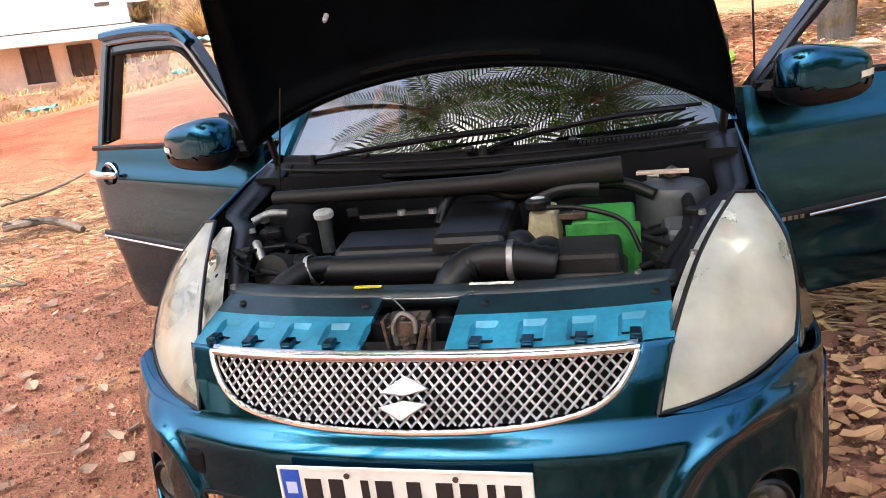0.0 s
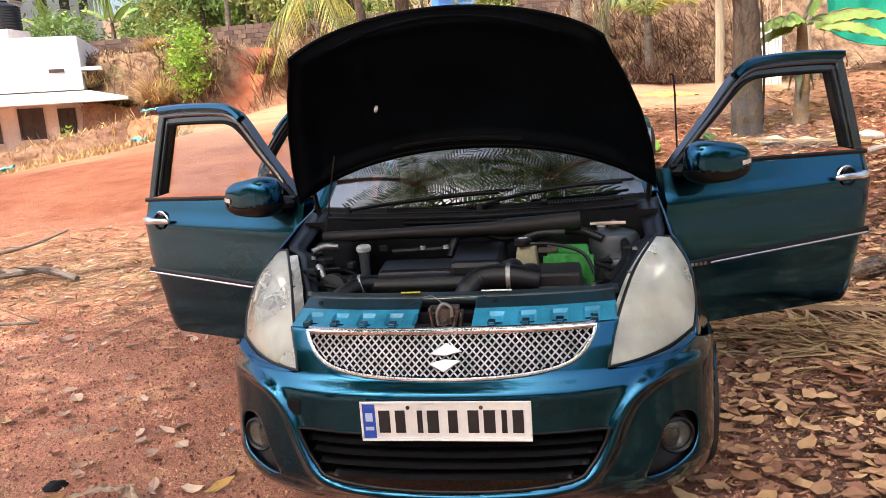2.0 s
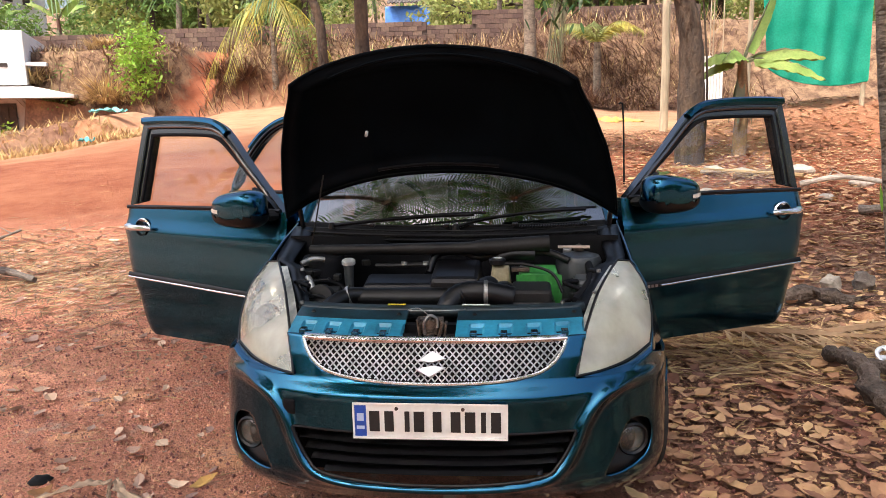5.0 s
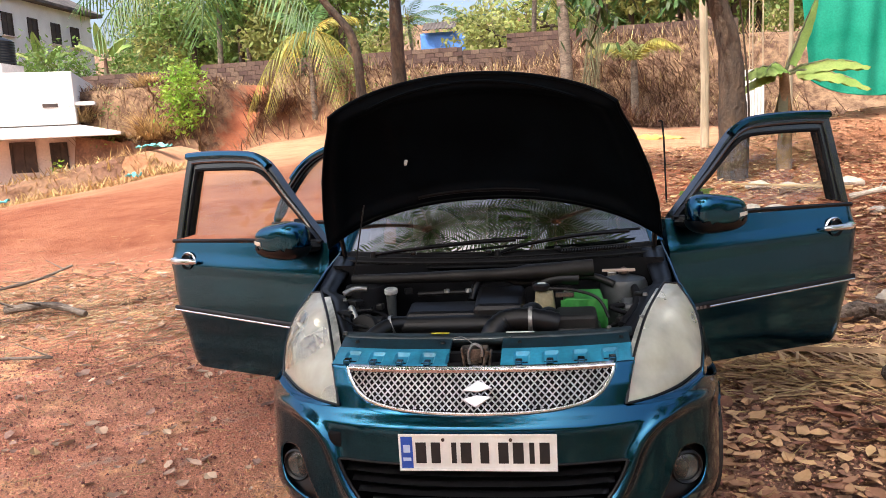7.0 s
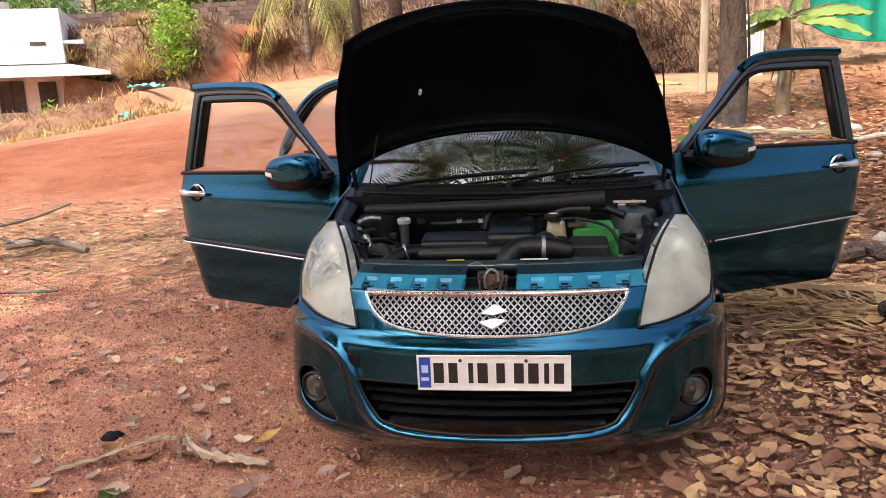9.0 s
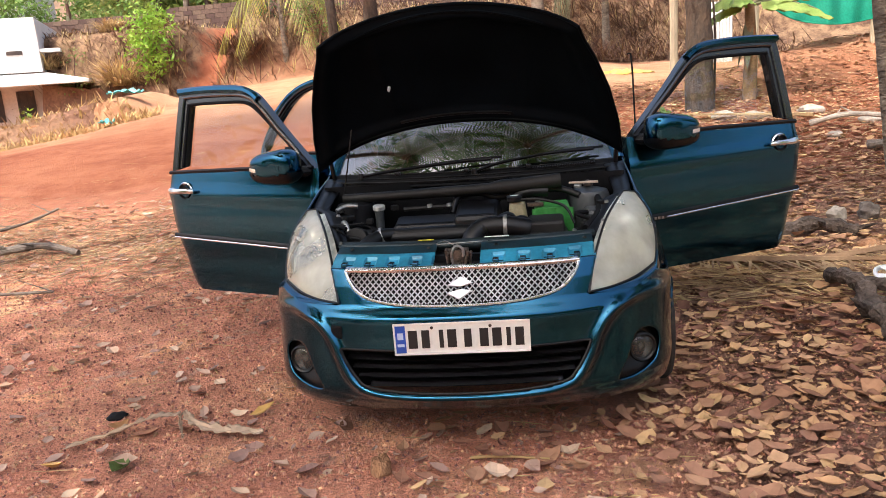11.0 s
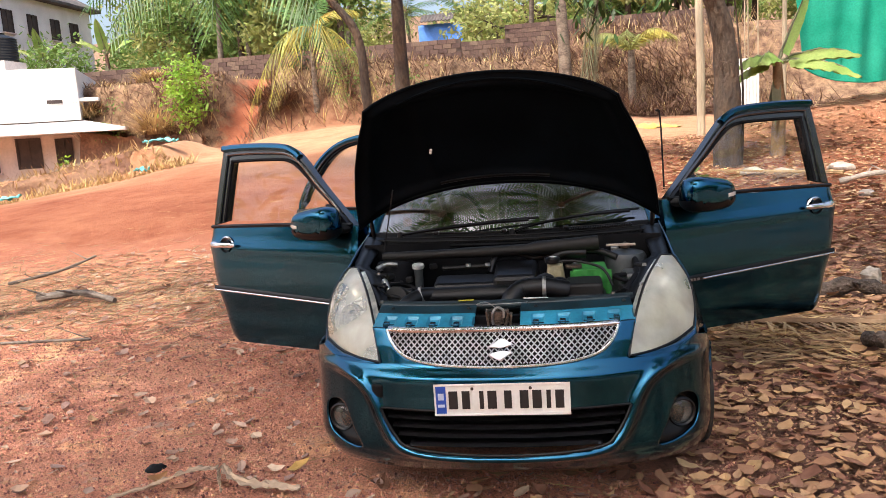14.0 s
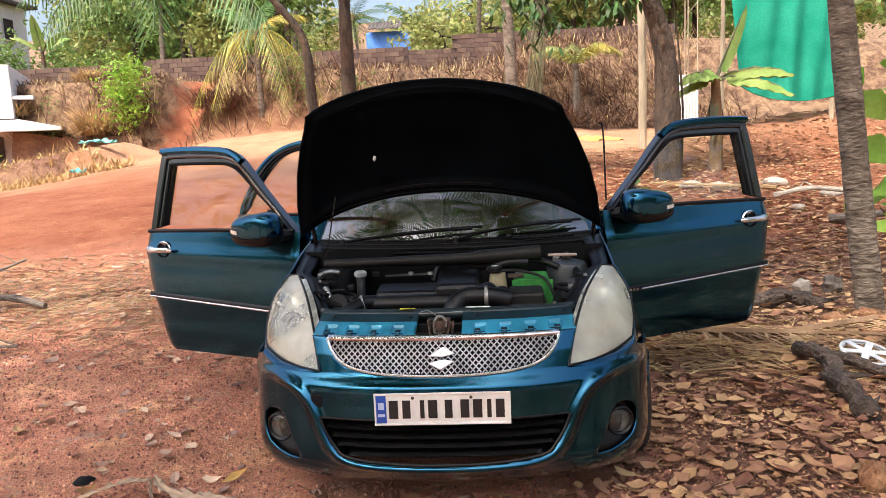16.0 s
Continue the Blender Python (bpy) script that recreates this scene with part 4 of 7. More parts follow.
hose("breather_hose", [(-0.08, 0.78, 0.83), (-0.05, 0.83, 0.90), (0.05, 0.84, 0.91), (0.12, 0.84, 0.885), (0.22, 0.82, 0.90), (0.40, 0.82, 0.91), (0.50, 0.78, 0.88)], 0.016, BLACK, "black rubber hose")
hose("heater_hose", [(0.18, 0.80, 0.87), (0.26, 0.79, 0.905), (0.36, 0.79, 0.905)], 0.024, BLACK)
hose("aircon_pipe", [(-0.60, 0.70, 0.885), (-0.56, 0.73, 0.90), (-0.51, 0.74, 0.895)], 0.012, ALU, "aluminium air conditioning pipe")
hose("coolant_pipe", [(-0.555, 0.62, 0.83), (-0.545, 0.60, 0.845), (-0.52, 0.57, 0.80), (-0.50, 0.55, 0.74)], 0.013, ALU, "bright bent metal pipe")
hose("wiring_loom", [(-0.60, 0.95, 0.86), (-0.58, 0.80, 0.84), (-0.60, 0.62, 0.82), (-0.55, 0.48, 0.79)], 0.016, BLACK_MATT)
hose("wiring_loom", [(0.55, 0.95, 0.90), (0.58, 0.75, 0.86), (0.56, 0.58, 0.83), (0.50, 0.46, 0.79)], 0.016, BLACK_MATT)
hose("battery_cable", [(0.24, 0.62, 0.90), (0.32, 0.60, 0.90), (0.42, 0.58, 0.87), (0.46, 0.55, 0.80)], 0.006, BLACK)
hose("wiring_loom", [(-0.58, 0.55, 0.80), (-0.52, 0.66, 0.82), (-0.45, 0.70, 0.80), (-0.40, 0.64, 0.78)], 0.010, BLACK_MATT)
for x, y, z, a, b, c in ((-0.585, 0.50, 0.77, 0.05, 0.09, 0.08), (-0.59, 0.62, 0.80, 0.05, 0.06, 0.06), (-0.57, 0.74, 0.83, 0.06, 0.07, 0.05), (-0.47, 0.62, 0.76, 0.10, 0.09, 0.08), (-0.50, 0.84, 0.85, 0.06, 0.05, 0.05), (-0.42, 0.48, 0.75, 0.07, 0.05, 0.04)):
    part("relay_box", Geo().box((x, y, z), (a, b, c), Matrix.Rotation(0.1, 3, "Z"), 0.9), DUSTY, car, bevel=0.006)
part("alternator", Geo().lathe([(0.0, 0.06), (0.05, 0.058), (0.058, 0.03), (0.058, -0.03), (0.05, -0.05)], 20, Matrix.Translation((-0.49, 0.60, 0.76)) @ Matrix.Rotation(radians(70), 4, "X")), DUSTY, car, "dusty alternator housing", smooth=True)
rnd = random.Random(17)
for k in range(16):
    s = -1 if k % 3 else 1
    x, y, z = s * rnd.uniform(0.36, 0.56), rnd.uniform(0.48, 0.80), rnd.uniform(0.74, 0.80)
    pts = [(x, y, z)]
    for _ in range(3):
        x, y, z = x + rnd.uniform(-0.09, 0.09), y + rnd.uniform(-0.08, 0.10), min(0.84, max(0.70, z + rnd.uniform(-0.04, 0.05)))
        pts.append((max(-0.6, min(0.6, x)), min(0.9, max(0.44, y)), z))
    hose("wire", pts, rnd.choice((0.004, 0.006, 0.009)), rnd.choice((BLACK, BLACK_MATT, DUSTY, DUSTY)))
for k, (x, y, z) in enumerate(((-0.565, 0.57, 0.835), (-0.535, 0.69, 0.85), (-0.60, 0.78, 0.875), (-0.45, 0.70, 0.83), (0.50, 0.50, 0.80), (0.585, 0.66, 0.86), (0.50, 0.90, 0.90), (-0.36, 0.86, 0.86), (0.30, 0.88, 0.88), (0.13, 0.88, 0.87))):
    part("connector", Geo().box((x, y, z), (0.035, 0.028, 0.024), Matrix.Rotation(0.5 * k, 3, "Z")), (DUSTY, BLACK, ALU, DUSTY)[k % 4], car, bevel=0.004)
for k, (x, y, z) in enumerate(((-0.57, 0.46, 0.80), (-0.585, 0.66, 0.865), (0.57, 0.46, 0.815), (0.60, 0.60, 0.87), (-0.52, 0.40, 0.79), (0.45, 0.41, 0.79))):
    part("bolt", Geo().lathe([(0.0, 0.012), (0.008, 0.011), (0.010, 0.0)], 8, Matrix.Translation((x, y, z))), ALU, car)
# coolant cap on its filler neck
neck = part("filler_neck", Geo().lathe([(0.019, -0.10), (0.021, -0.02), (0.023, 0.0)], 18, Matrix.Translation((-0.42, 0.785, 0.865))), CLEARTANK, car, "grey reservoir neck with pale cap", smooth=True)
part("cap", Geo().lathe([(0.026, -0.004), (0.029, 0.0), (0.029, 0.013), (0.024, 0.018), (0.0, 0.019)], 24, Matrix.Translation((-0.42, 0.785, 0.870)) @ Matrix.Rotation(0.12, 4, "X")), mat("pale_grey_cap", (0.42, 0.42, 0.40), 0.5, var=0.25, scale=30), neck, "pale grey cap", smooth=True)
# brake fluid reservoir
res = part("brake_reservoir", slab(0.175, 0.265, 0.66, 0.76, 0.79, 0.885, 0.0), CREAM, car, "yellowed fluid reservoir with black cap", bevel=0.014)
part("cap", Geo().lathe([(0.030, 0.0), (0.033, 0.004), (0.033, 0.020), (0.027, 0.026), (0.0, 0.027)], 20, Matrix.Translation((0.21, 0.68, 0.885))), BLACK, res, smooth=True)
part("cap_label", Geo().lathe([(0.018, 0.0), (0.0, 0.0006)], 16, Matrix.Translation((0.21, 0.68, 0.9128))), WHITE_TAG, res)
part("throttle_body", Geo().lathe([(0.05, -0.06), (0.05, 0.04), (0.042, 0.055), (0.03, 0.055)], 20, Matrix.Translation((0.235, 0.52, 0.80)) @ Matrix.Rotation(radians(80), 4, "X")), BLACK, car, smooth=True)
hose("elbow", [(0.20, 0.50, 0.79), (0.20, 0.53, 0.82), (0.18, 0.57, 0.835), (0.15, 0.60, 0.82)], 0.026, BLACK)
# battery under its green cover and the fuse box before it
battery = part("battery", slab(0.285, 0.458, 0.60, 0.80, 0.66, 0.862, 0.0), GREEN, car, "battery under a bright green cover", bevel=0.008)
part("cover_fold", Geo().grid(lambda u, v: (0.283 + 0.177 * u, 0.597 - 0.004 * math.sin(19 * u), 0.70 + 0.16 * v), 20, 6), GREEN, battery, smooth=True)
part("terminal", Geo().lathe([(0.012, -0.01), (0.012, 0.016), (0.0, 0.018)], 12, Matrix.Translation((0.31, 0.66, 0.868))), ALU, battery)
part("terminal_clamp", Geo().box((0.30, 0.63, 0.875), (0.07, 0.025, 0.018)), STEEL, battery, bevel=0.004)
fuse = part("fuse_box", slab(0.255, 0.425, 0.44, 0.575, 0.70, 0.842, 0.012), DUSTY, car, "dusty black fuse box", bevel=0.012)
part("lid_lip", slab(0.25, 0.43, 0.434, 0.582, 0.775, 0.787, 0.0), BLACK, fuse, bevel=0.003)
# strut towers
for s in (1, -1):
    tower = part("strut_tower", Geo().lathe([(0.10, -0.25), (0.095, 0.0), (0.085, 0.02), (0.05, 0.03), (0.03, 0.03), (0.0, 0.045)], 24, Matrix.Translation((s * 0.545, 0.86, 0.87))), CLEARTANK if s > 0 else BLACK_MATT, car, "grey strut tower", smooth=True)
    part("tower_nut", Geo().lathe([(0.022, 0.0), (0.022, 0.018), (0.0, 0.03)], 6, Matrix.Translation((s * 0.545, 0.86, 0.91))), STEEL, tower)
part("washer_tank", slab(0.50, 0.60, 0.56, 0.70, 0.70, 0.845, 0.0), CLEARTANK, car, "grey washer tank", bevel=0.015)


# doors
DOOR_LINE = [(0.0, 0.30), (0.3, 0.292), (1.005, 0.292), (1.022, 0.305), (1.055, 0.48), (1.095, 0.72), (1.115, 0.88), (1.10, 1.01), (0.5, 1.015), (0.0, 1.0)]
FRAME_OUT = [(0.02, 1.0), (0.10, 1.07), (0.28, 1.225), (0.44, 1.375), (0.52, 1.432), (0.62, 1.46), (0.85, 1.472), (1.065, 1.468), (1.085, 1.45), (1.095, 1.25), (1.10, 1.01)]
FRAME_IN = [(0.19, 1.035), (0.20, 1.12), (0.33, 1.225), (0.47, 1.335), (0.55, 1.375), (0.64, 1.385), (0.82, 1.388), (0.99, 1.386), (1.005, 1.37), (1.012, 1.2), (1.018, 1.03)]


def panel_depth(a, z):
    """How far the door skin stands out from its inner plane."""
    d = 0.075 + 0.05 * math.sin(math.pi * min(1, max(0, (z - 0.28) / 0.78))) ** 0.8
    d += 0.010 * math.exp(-((z - 0.86 - 0.02 * a) / 0.035) ** 2)
    d -= 0.012 * math.exp(-((z - 0.50) / 0.08) ** 2)
    return d


def tilt_in(z):
    return 0.14 * max(0, z - 0.98) / 0.5


def door(name, sign, hinge, angle, label, line=DOOR_LINE, f_out=FRAME_OUT, f_in=FRAME_IN, mirror=True, script=False):
    """A hinged side door. Local x runs from hinge to latch, the outer face looks along -y."""
    ob = new(name)
    ob.parent = car
    ob.matrix_basis = pose(*hinge, 0, 0, angle)
    ob["label"] = label

    def put(g):
        if sign < 0:
            g = mirrored(g)
        return g

    top, length = max(z for _, z in line), max(a for a, _ in line)
    nu, nv = 40, 30

    def edge_x(z, far):
        if not far:
            return 0.0
        rows = [(z1, a1) for a1, z1 in line if a1 > 0.9]
        return lerp_table(sorted(rows), z)

    def skin(u, v):
        z = 0.292 + (top - 0.0 - 0.292) * v - 0.02 * u * v
        a = edge_x(z, True) * u if line is DOOR_LINE else length * u * (1 - 0.1 * (1 - v))
        d = panel_depth(a, z) - 0.02 * math.exp(-a / 0.03) - 0.02 * math.exp(-(edge_x(z, True) - a if line is DOOR_LINE else length - a) / 0.02)
        return (a, -d, z)

    body = part("panel", put(Geo().grid(skin, nu, nv)), PAINT, ob, "teal door skin", smooth=True, angle=0)
    inner = part("inner_panel", put(Geo().grid(lambda u, v: (skin(u, v)[0], 0.02, skin(u, v)[2]), 8, 8)), GREY_FABRIC, ob, "grey inner trim")
    rim = Geo()
    n = 30
    ring = [skin(0, i / n) for i in range(n + 1)] + [skin(i / n, 1) for i in range(1, n + 1)] + [skin(1, 1 - i / n) for i in range(1, n + 1)] + [skin(1 - i / n, 0) for i in range(1, n)]
    k = len(ring)
    rim.add(ring + [(a, 0.02, z) for a, _, z in ring], [(i, (i + 1) % k, (i + 1) % k + k, i + k) for i in range(k)])
    part("edge", put(rim), PAINT, ob)
    # window frame
    out = smooth_line([(a, z, 0) for a, z in f_out], 4)
    inn = smooth_line([(a, z, 0) for a, z in f_in], 4)
    g = Geo()
    k = len(out)
    front = [(p.x, -0.072 + tilt_in(p.y), p.y) for p in out] + [(p.x, -0.062 + tilt_in(p.y), p.y) for p in inn]
    back = [(a, y + 0.05, z) for a, y, z in front]
    vs = front + back
    fs = []
    for i in range(k - 1):
        fs += [(i, i + 1, k + i + 1, k + i), (2 * k + i, 3 * k + i, 3 * k + i + 1, 2 * k + i + 1), (i, 2 * k + i, 2 * k + i + 1, i + 1), (k + i, k + i + 1, 3 * k + i + 1, 3 * k + i)]
    g.add(vs, fs)
    frame_ob = part("window_frame", put(g), FRAMEBLACK if line is DOOR_LINE else PAINT, ob, "black window frame" if line is DOOR_LINE else "teal window frame", smooth=True, angle=30)
    i0 = next(i for i, p in enumerate(out) if p.y > (1.38 if line is DOOR_LINE else 1.3))
    i1 = max(i for i, p in enumerate(out) if p.y > (1.455 if line is DOOR_LINE else 1.25))
    trim_line = [(p.x, -0.070 + tilt_in(p.y), p.y - 0.006) for p in out[i0:i1 + 1]]
    part("roof_trim", put(Geo().tube(trim_line, 0.023, 8)), PAINT, frame_ob, "teal painted edge", smooth=True)
    mids = [(a.x * 0.5 + b.x * 0.5, a.y * 0.5 + b.y * 0.5) for a, b in zip(out, inn)]
    part("frame_rib", put(Geo().tube([(a, -0.072 + tilt_in(z), z) for a, z in mids], 0.010, 8)), FRAMEBLACK, frame_ob, smooth=True)
    part("channel", put(Geo().tube([(p.x, -0.068 + tilt_in(p.y), p.y) for p in inn], 0.010, 6)), BLACK_MATT, frame_ob, smooth=True)
    part("belt_seal", put(Geo().tube([(0.03, -0.085, top + 0.005), (length * 0.5, -0.088, top + 0.002), (length - 0.02, -0.085, top - 0.012)], 0.012, 6)), BLACK, ob, smooth=True)
    cen = Vector((sum(p.x for p in inn) / len(inn), sum(p.y for p in inn) / len(inn), 0))
    gl = Geo()
    vs = [(p.x, -0.040 + tilt_in(p.y), p.y) for p in inn]
    gl.add(vs + [(cen.x, -0.040 + tilt_in(cen.y), cen.y)], [(i, (i + 1) % len(vs), len(vs)) for i in range(len(vs))])
    pane = part("window_pane", put(gl), GLASS, ob, "clear side glass")
    pane.visible_shadow = False
    # moulding with its bright strip
    za, zb = (0.578, 0.628)
    if line is not DOOR_LINE:
        za, zb = 0.60, 0.62
    mold = Geo().grid(lambda u, v: (0.02 + (length - 0.05) * u, -panel_depth(0.5, za) - 0.006 - 0.008 * math.sin(math.pi * v), za + (zb - za) * u - 0.012 + 0.034 * v), 10, 5)
    part("side_moulding", put(mold), BLACK, ob, "black side moulding", smooth=True)
    part("bright_strip", put(Geo().tube([(0.20 + (length - 0.23) * i / 6, -panel_depth(0.5, za) - 0.013, za + (zb - za) * (0.18 + 0.82 * i / 6) - 0.004) for i in range(7)], 0.0045, 6)), CHROME, ob, "thin bright strip", smooth=True)
    # handle
    hx, hz = length - 0.155, 0.895
    hy = -panel_depth(hx, hz)
    cup = Geo().lathe([(0.0, -0.012), (0.03, -0.010), (0.043, 0.0), (0.052, 0.006), (0.058, 0.0)], 24, Matrix.Translation((hx, hy + 0.004, hz)) @ Matrix.Rotation(radians(90), 4, "X") @ Matrix.Diagonal((1.0, 0.95, 1, 1)))
    h = part("door_handle", put(cup), CHROME, ob, "chrome pull handle", smooth=True)
    bar = [(hx - 0.085 + 0.19 * i / 10, hy - 0.018 - 0.022 * math.sin(math.pi * i / 10), hz + 0.004 + 0.006 * i / 10) for i in range(11)]
    part("grip", put(Geo().tube(bar, [0.010, 0.015, 0.016, 0.016, 0.016, 0.016, 0.017, 0.019, 0.020, 0.018, 0.012], 10)), CHROME, h, smooth=True)
    part("recess", put(Geo().lathe([(0.0, 0.0), (0.030, 0.0), (0.042, -0.0095)], 20, Matrix.Translation((hx, hy - 0.003, hz)) @ Matrix.Rotation(radians(-90), 4, "X"))), BLACK, h, smooth=True)
    if mirror:
        mc = Vector((0.185, -0.20, 1.04))

        def shell(u, v):
            th, ph = 2 * math.pi * u, math.pi * v
            cx, cz = math.cos(th), math.sin(th)
            s = math.sin(ph) ** 0.45
            x = 0.145 * math.copysign(abs(cx) ** 0.6, cx) * s
            z = 0.085 * math.copysign(abs(cz) ** 0.7, cz) * s
            z *= 1 - 0.22 * (x / 0.135) * (1 if z > 0 else 0.3)
            y = -0.085 * math.copysign(abs(math.cos(ph)) ** 0.9, math.cos(ph))
            return mc + Vector((x, y + 0.1 * abs(x) ** 1.0 * 0.35, z))

        m_ob = part("wing_mirror", put(Geo().grid(shell, 36, 18)), PAINT, ob, "teal door mirror with a slim indicator", smooth=True, angle=0)
        lower = Geo().grid(lambda u, v: shell(0.5 + 0.5 * u, 0.05 + 0.9 * v) + Vector((0, 0.0, -0.004)) + (shell(0.5 + 0.5 * u, 0.05 + 0.9 * v) - mc) * 0.03, 24, 14, keep=lambda u, v: shell(0.5 + 0.5 * u, v).z < mc.z - 0.022)
        part("lower_shell", put(lower), BLACK, m_ob, "black underside", smooth=True)
        strip = Geo()
        top_row, low_row = [], []
        for i in range(13):
            a = 0.02 + (0.132 - 0.02) * i / 12
            best = min((shell(uu / 160, vv / 40) for uu in range(120, 161) for vv in range(2, 21)), key=lambda p: abs(p.x - mc.x - a) + 2.0 * abs(p.z - mc.z + 0.012 - 0.006 * i / 12))
            top_row.append(best + Vector((0, -0.004, 0.010)))
            low_row.append(best + Vector((0, -0.004, -0.008)))
        strip.add(top_row + low_row, [(i, i + 1, 14 + i, 13 + i) for i in range(12)])
        part("indicator", put(strip), mat("indicator_lens", (0.75, 0.70, 0.62), 0.2, var=0.1, scale=20, coat=0.5), m_ob, "pale indicator lens", thick=0.003)
        part("mirror_foot", put(Geo().tube([(0.06, -0.07, 1.0), (0.10, -0.12, 1.0), (0.17, -0.18, 1.0)], [0.03, 0.028, 0.03], 10)), BLACK, m_ob, smooth=True)
        sail = Geo()
        tri = [(0.035, 1.0), (0.19, 1.015), (0.205, 1.13), (0.10, 1.065)]
        sail.add([(a, -0.082, z) for a, z in tri] + [(a, -0.05, z) for a, z in tri], [(0, 1, 2, 3), (7, 6, 5, 4), (0, 4, 5, 1), (1, 5, 6, 2), (2, 6, 7, 3), (3, 7, 4, 0)])
        part("sail_panel", put(sail), BLACK, ob, "black mirror base panel")
    if script:
        # tiny raised letters at the end of the moulding, too small to read: plain strokes
        g = Geo()
        for i in range(4):
            g.box((0.105 + 0.022 * i, -panel_depth(0.5, za) - 0.015, za + 0.006), (0.014, 0.003, 0.013))
        part("moulding_mark", put(g), ALU, ob)
    return ob


door("front_door", 1, (0.755, 1.435, 0.056), 26.3, "open teal front door with chrome handle", script=True)
door("front_door", -1, (-0.791, 1.34, 0.014), -22.9, "open teal front door with chrome handle")
REAR_OUT = [(0.0, 0.98), (0.01, 1.2), (0.03, 1.44), (0.10, 1.475), (0.30, 1.47), (0.48, 1.43), (0.62, 1.34), (0.74, 1.18), (0.80, 1.04), (0.80, 0.97)]
REAR_IN = [(0.05, 1.03), (0.055, 1.2), (0.075, 1.40), (0.12, 1.432), (0.29, 1.428), (0.455, 1.392), (0.58, 1.305), (0.69, 1.16), (0.745, 1.06), (0.745, 1.04)]
door("rear_door", -1, (-0.83, 2.36, 0.03), -24, "open teal rear door", [(0.0, 0.30), (0.80, 0.30), (0.82, 0.6), (0.82, 0.96), (0.0, 0.985)], REAR_OUT, REAR_IN, mirror=False)
door("rear_door", 1, (0.745, 2.30, 0.0), 90, "closed teal rear door", [(0.0, 0.30), (0.80, 0.30), (0.82, 0.6), (0.82, 0.96), (0.0, 0.985)], REAR_OUT, REAR_IN, mirror=False)


# ---------------------------------------------------------------- ground


def terrain(x, y):
    """Height of the ground: level round the car, then rising to a banked terrace."""
    slope = lerp_table([(-24, 0.012), (-14, 0.022), (-9, 0.088), (-5, 0.100), (0, 0.090), (4, 0.075), (10, 0.070), (30, 0.06)], x)
    z = slope * max(0.0, y - 3.0) * ease(2.5, 9, y)
    # low bund at the edge of the red road
    z += 0.60 * ease(-9.0, -10.2, x) * ease(15.75, 15.95, y) * (1 - ease(18.5, 20.5, y)) * (1 - ease(-17, -21, x) * 0.0)
    # terrace bank
    edge = 23.0 + 0.5 * math.sin(x * 0.23) + (2.5 if x > -3 else 0) * ease(-4, 0, x)
    cut = 0.9 * math.exp(-((x + 10.6) / 0.9) ** 2)
    t = ease(edge, edge + (2.0 + 4.0 * cut) + 3.4 * ease(-6, 1, x), y)
    top = 4.05 + 1.1 * ease(-1, 3, x) * (1 - ease(12, 20, x)) + 0.06 * max(0, y - 29) - 0.2 * ease(0, 12, x)
    z = z * (1 - t) + top * t
    # spoil heap near the netting
    z += 0.85 * math.exp(-((x - 7.2) / 2.6) ** 2 - ((y - 14.6) / 1.3) ** 2)
    z += (noise.noise(Vector((x * 0.35, y * 0.35, 3))) * 0.10) * ease(5, 10, abs(y) + abs(x) * 0.6)
    z += noise.noise(Vector((x * 1.3, y * 1.3, 8))) * 0.018 + noise.noise(Vector((x * 5, y * 5, 1))) * 0.006
    if t > 0.02 and t < 0.98:
        z += (noise.noise(Vector((x * 1.1, y * 1.1, 5))) * 0.35 + noise.noise(Vector((x * 2.9, y * 2.9, 6))) * 0.30) * t * (1 - t) * 4
    if y > 60:
        z += (y - 60) * 0.10 * ease(60, 140, y)
    return z


def spaced(parts_list):
    out = []
    for a, b, n in parts_list:
        out += [a + (b - a) * i / n for i in range(n)]
    return out + [parts_list[-1][1]]


gx = spaced([(-420, -60, 12), (-60, -24, 30), (-24, -6, 70), (-6, 6, 110), (6, 16, 50), (16, 60, 36), (60, 420, 12)])
gy = spaced([(-320, -30, 10), (-30, -4, 24), (-4, 5, 90), (5, 16, 60), (16, 32, 90), (32, 70, 38), (70, 420, 12)])


def ground_mat():
    m = bpy.data.materials.new("red_laterite_earth")
    m.use_nodes = True
    n, l = m.node_tree.nodes, m.node_tree.links
    b = n["Principled BSDF"]
    b.inputs["Roughness"].default_value = 0.95
    b.inputs["Specular IOR Level"].default_value = 0.2
    co = n.new("ShaderNodeTexCoord")

    def tex(scale, detail=6, rough=0.6):
        t = n.new("ShaderNodeTexNoise")
        t.inputs["Scale"].default_value, t.inputs["Detail"].default_value, t.inputs["Roughness"].default_value = scale, detail, rough
        l.new(co.outputs["Object"], t.inputs["Vector"])
        return t

    def ramp(src, a, ca, b2, cb):
        r = n.new("ShaderNodeValToRGB")
        r.color_ramp.elements[0].position, r.color_ramp.elements[1].position = a, b2
        r.color_ramp.elements[0].color, r.color_ramp.elements[1].color = (*ca, 1), (*cb, 1)
        l.new(src, r.inputs["Fac"])
        return r

    def mix(kind, f, a, c):
        x = n.new("ShaderNodeMixRGB")
        x.blend_type = kind
        if isinstance(f, float):
            x.inputs["Fac"].default_value = f
        else:
            l.new(f, x.inputs["Fac"])
        l.new(a, x.inputs["Color1"])
        l.new(c, x.inputs["Color2"])
        return x.outputs["Color"]

    base = ramp(tex(0.9).outputs["Fac"], 0.35, (0.72, 0.29, 0.190), 0.68, (0.86, 0.41, 0.265))
    grit = ramp(tex(62, 6, 0.85).outputs["Fac"], 0.36, (0.24, 0.19, 0.19), 0.56, (1.0, 1.0, 1.0))
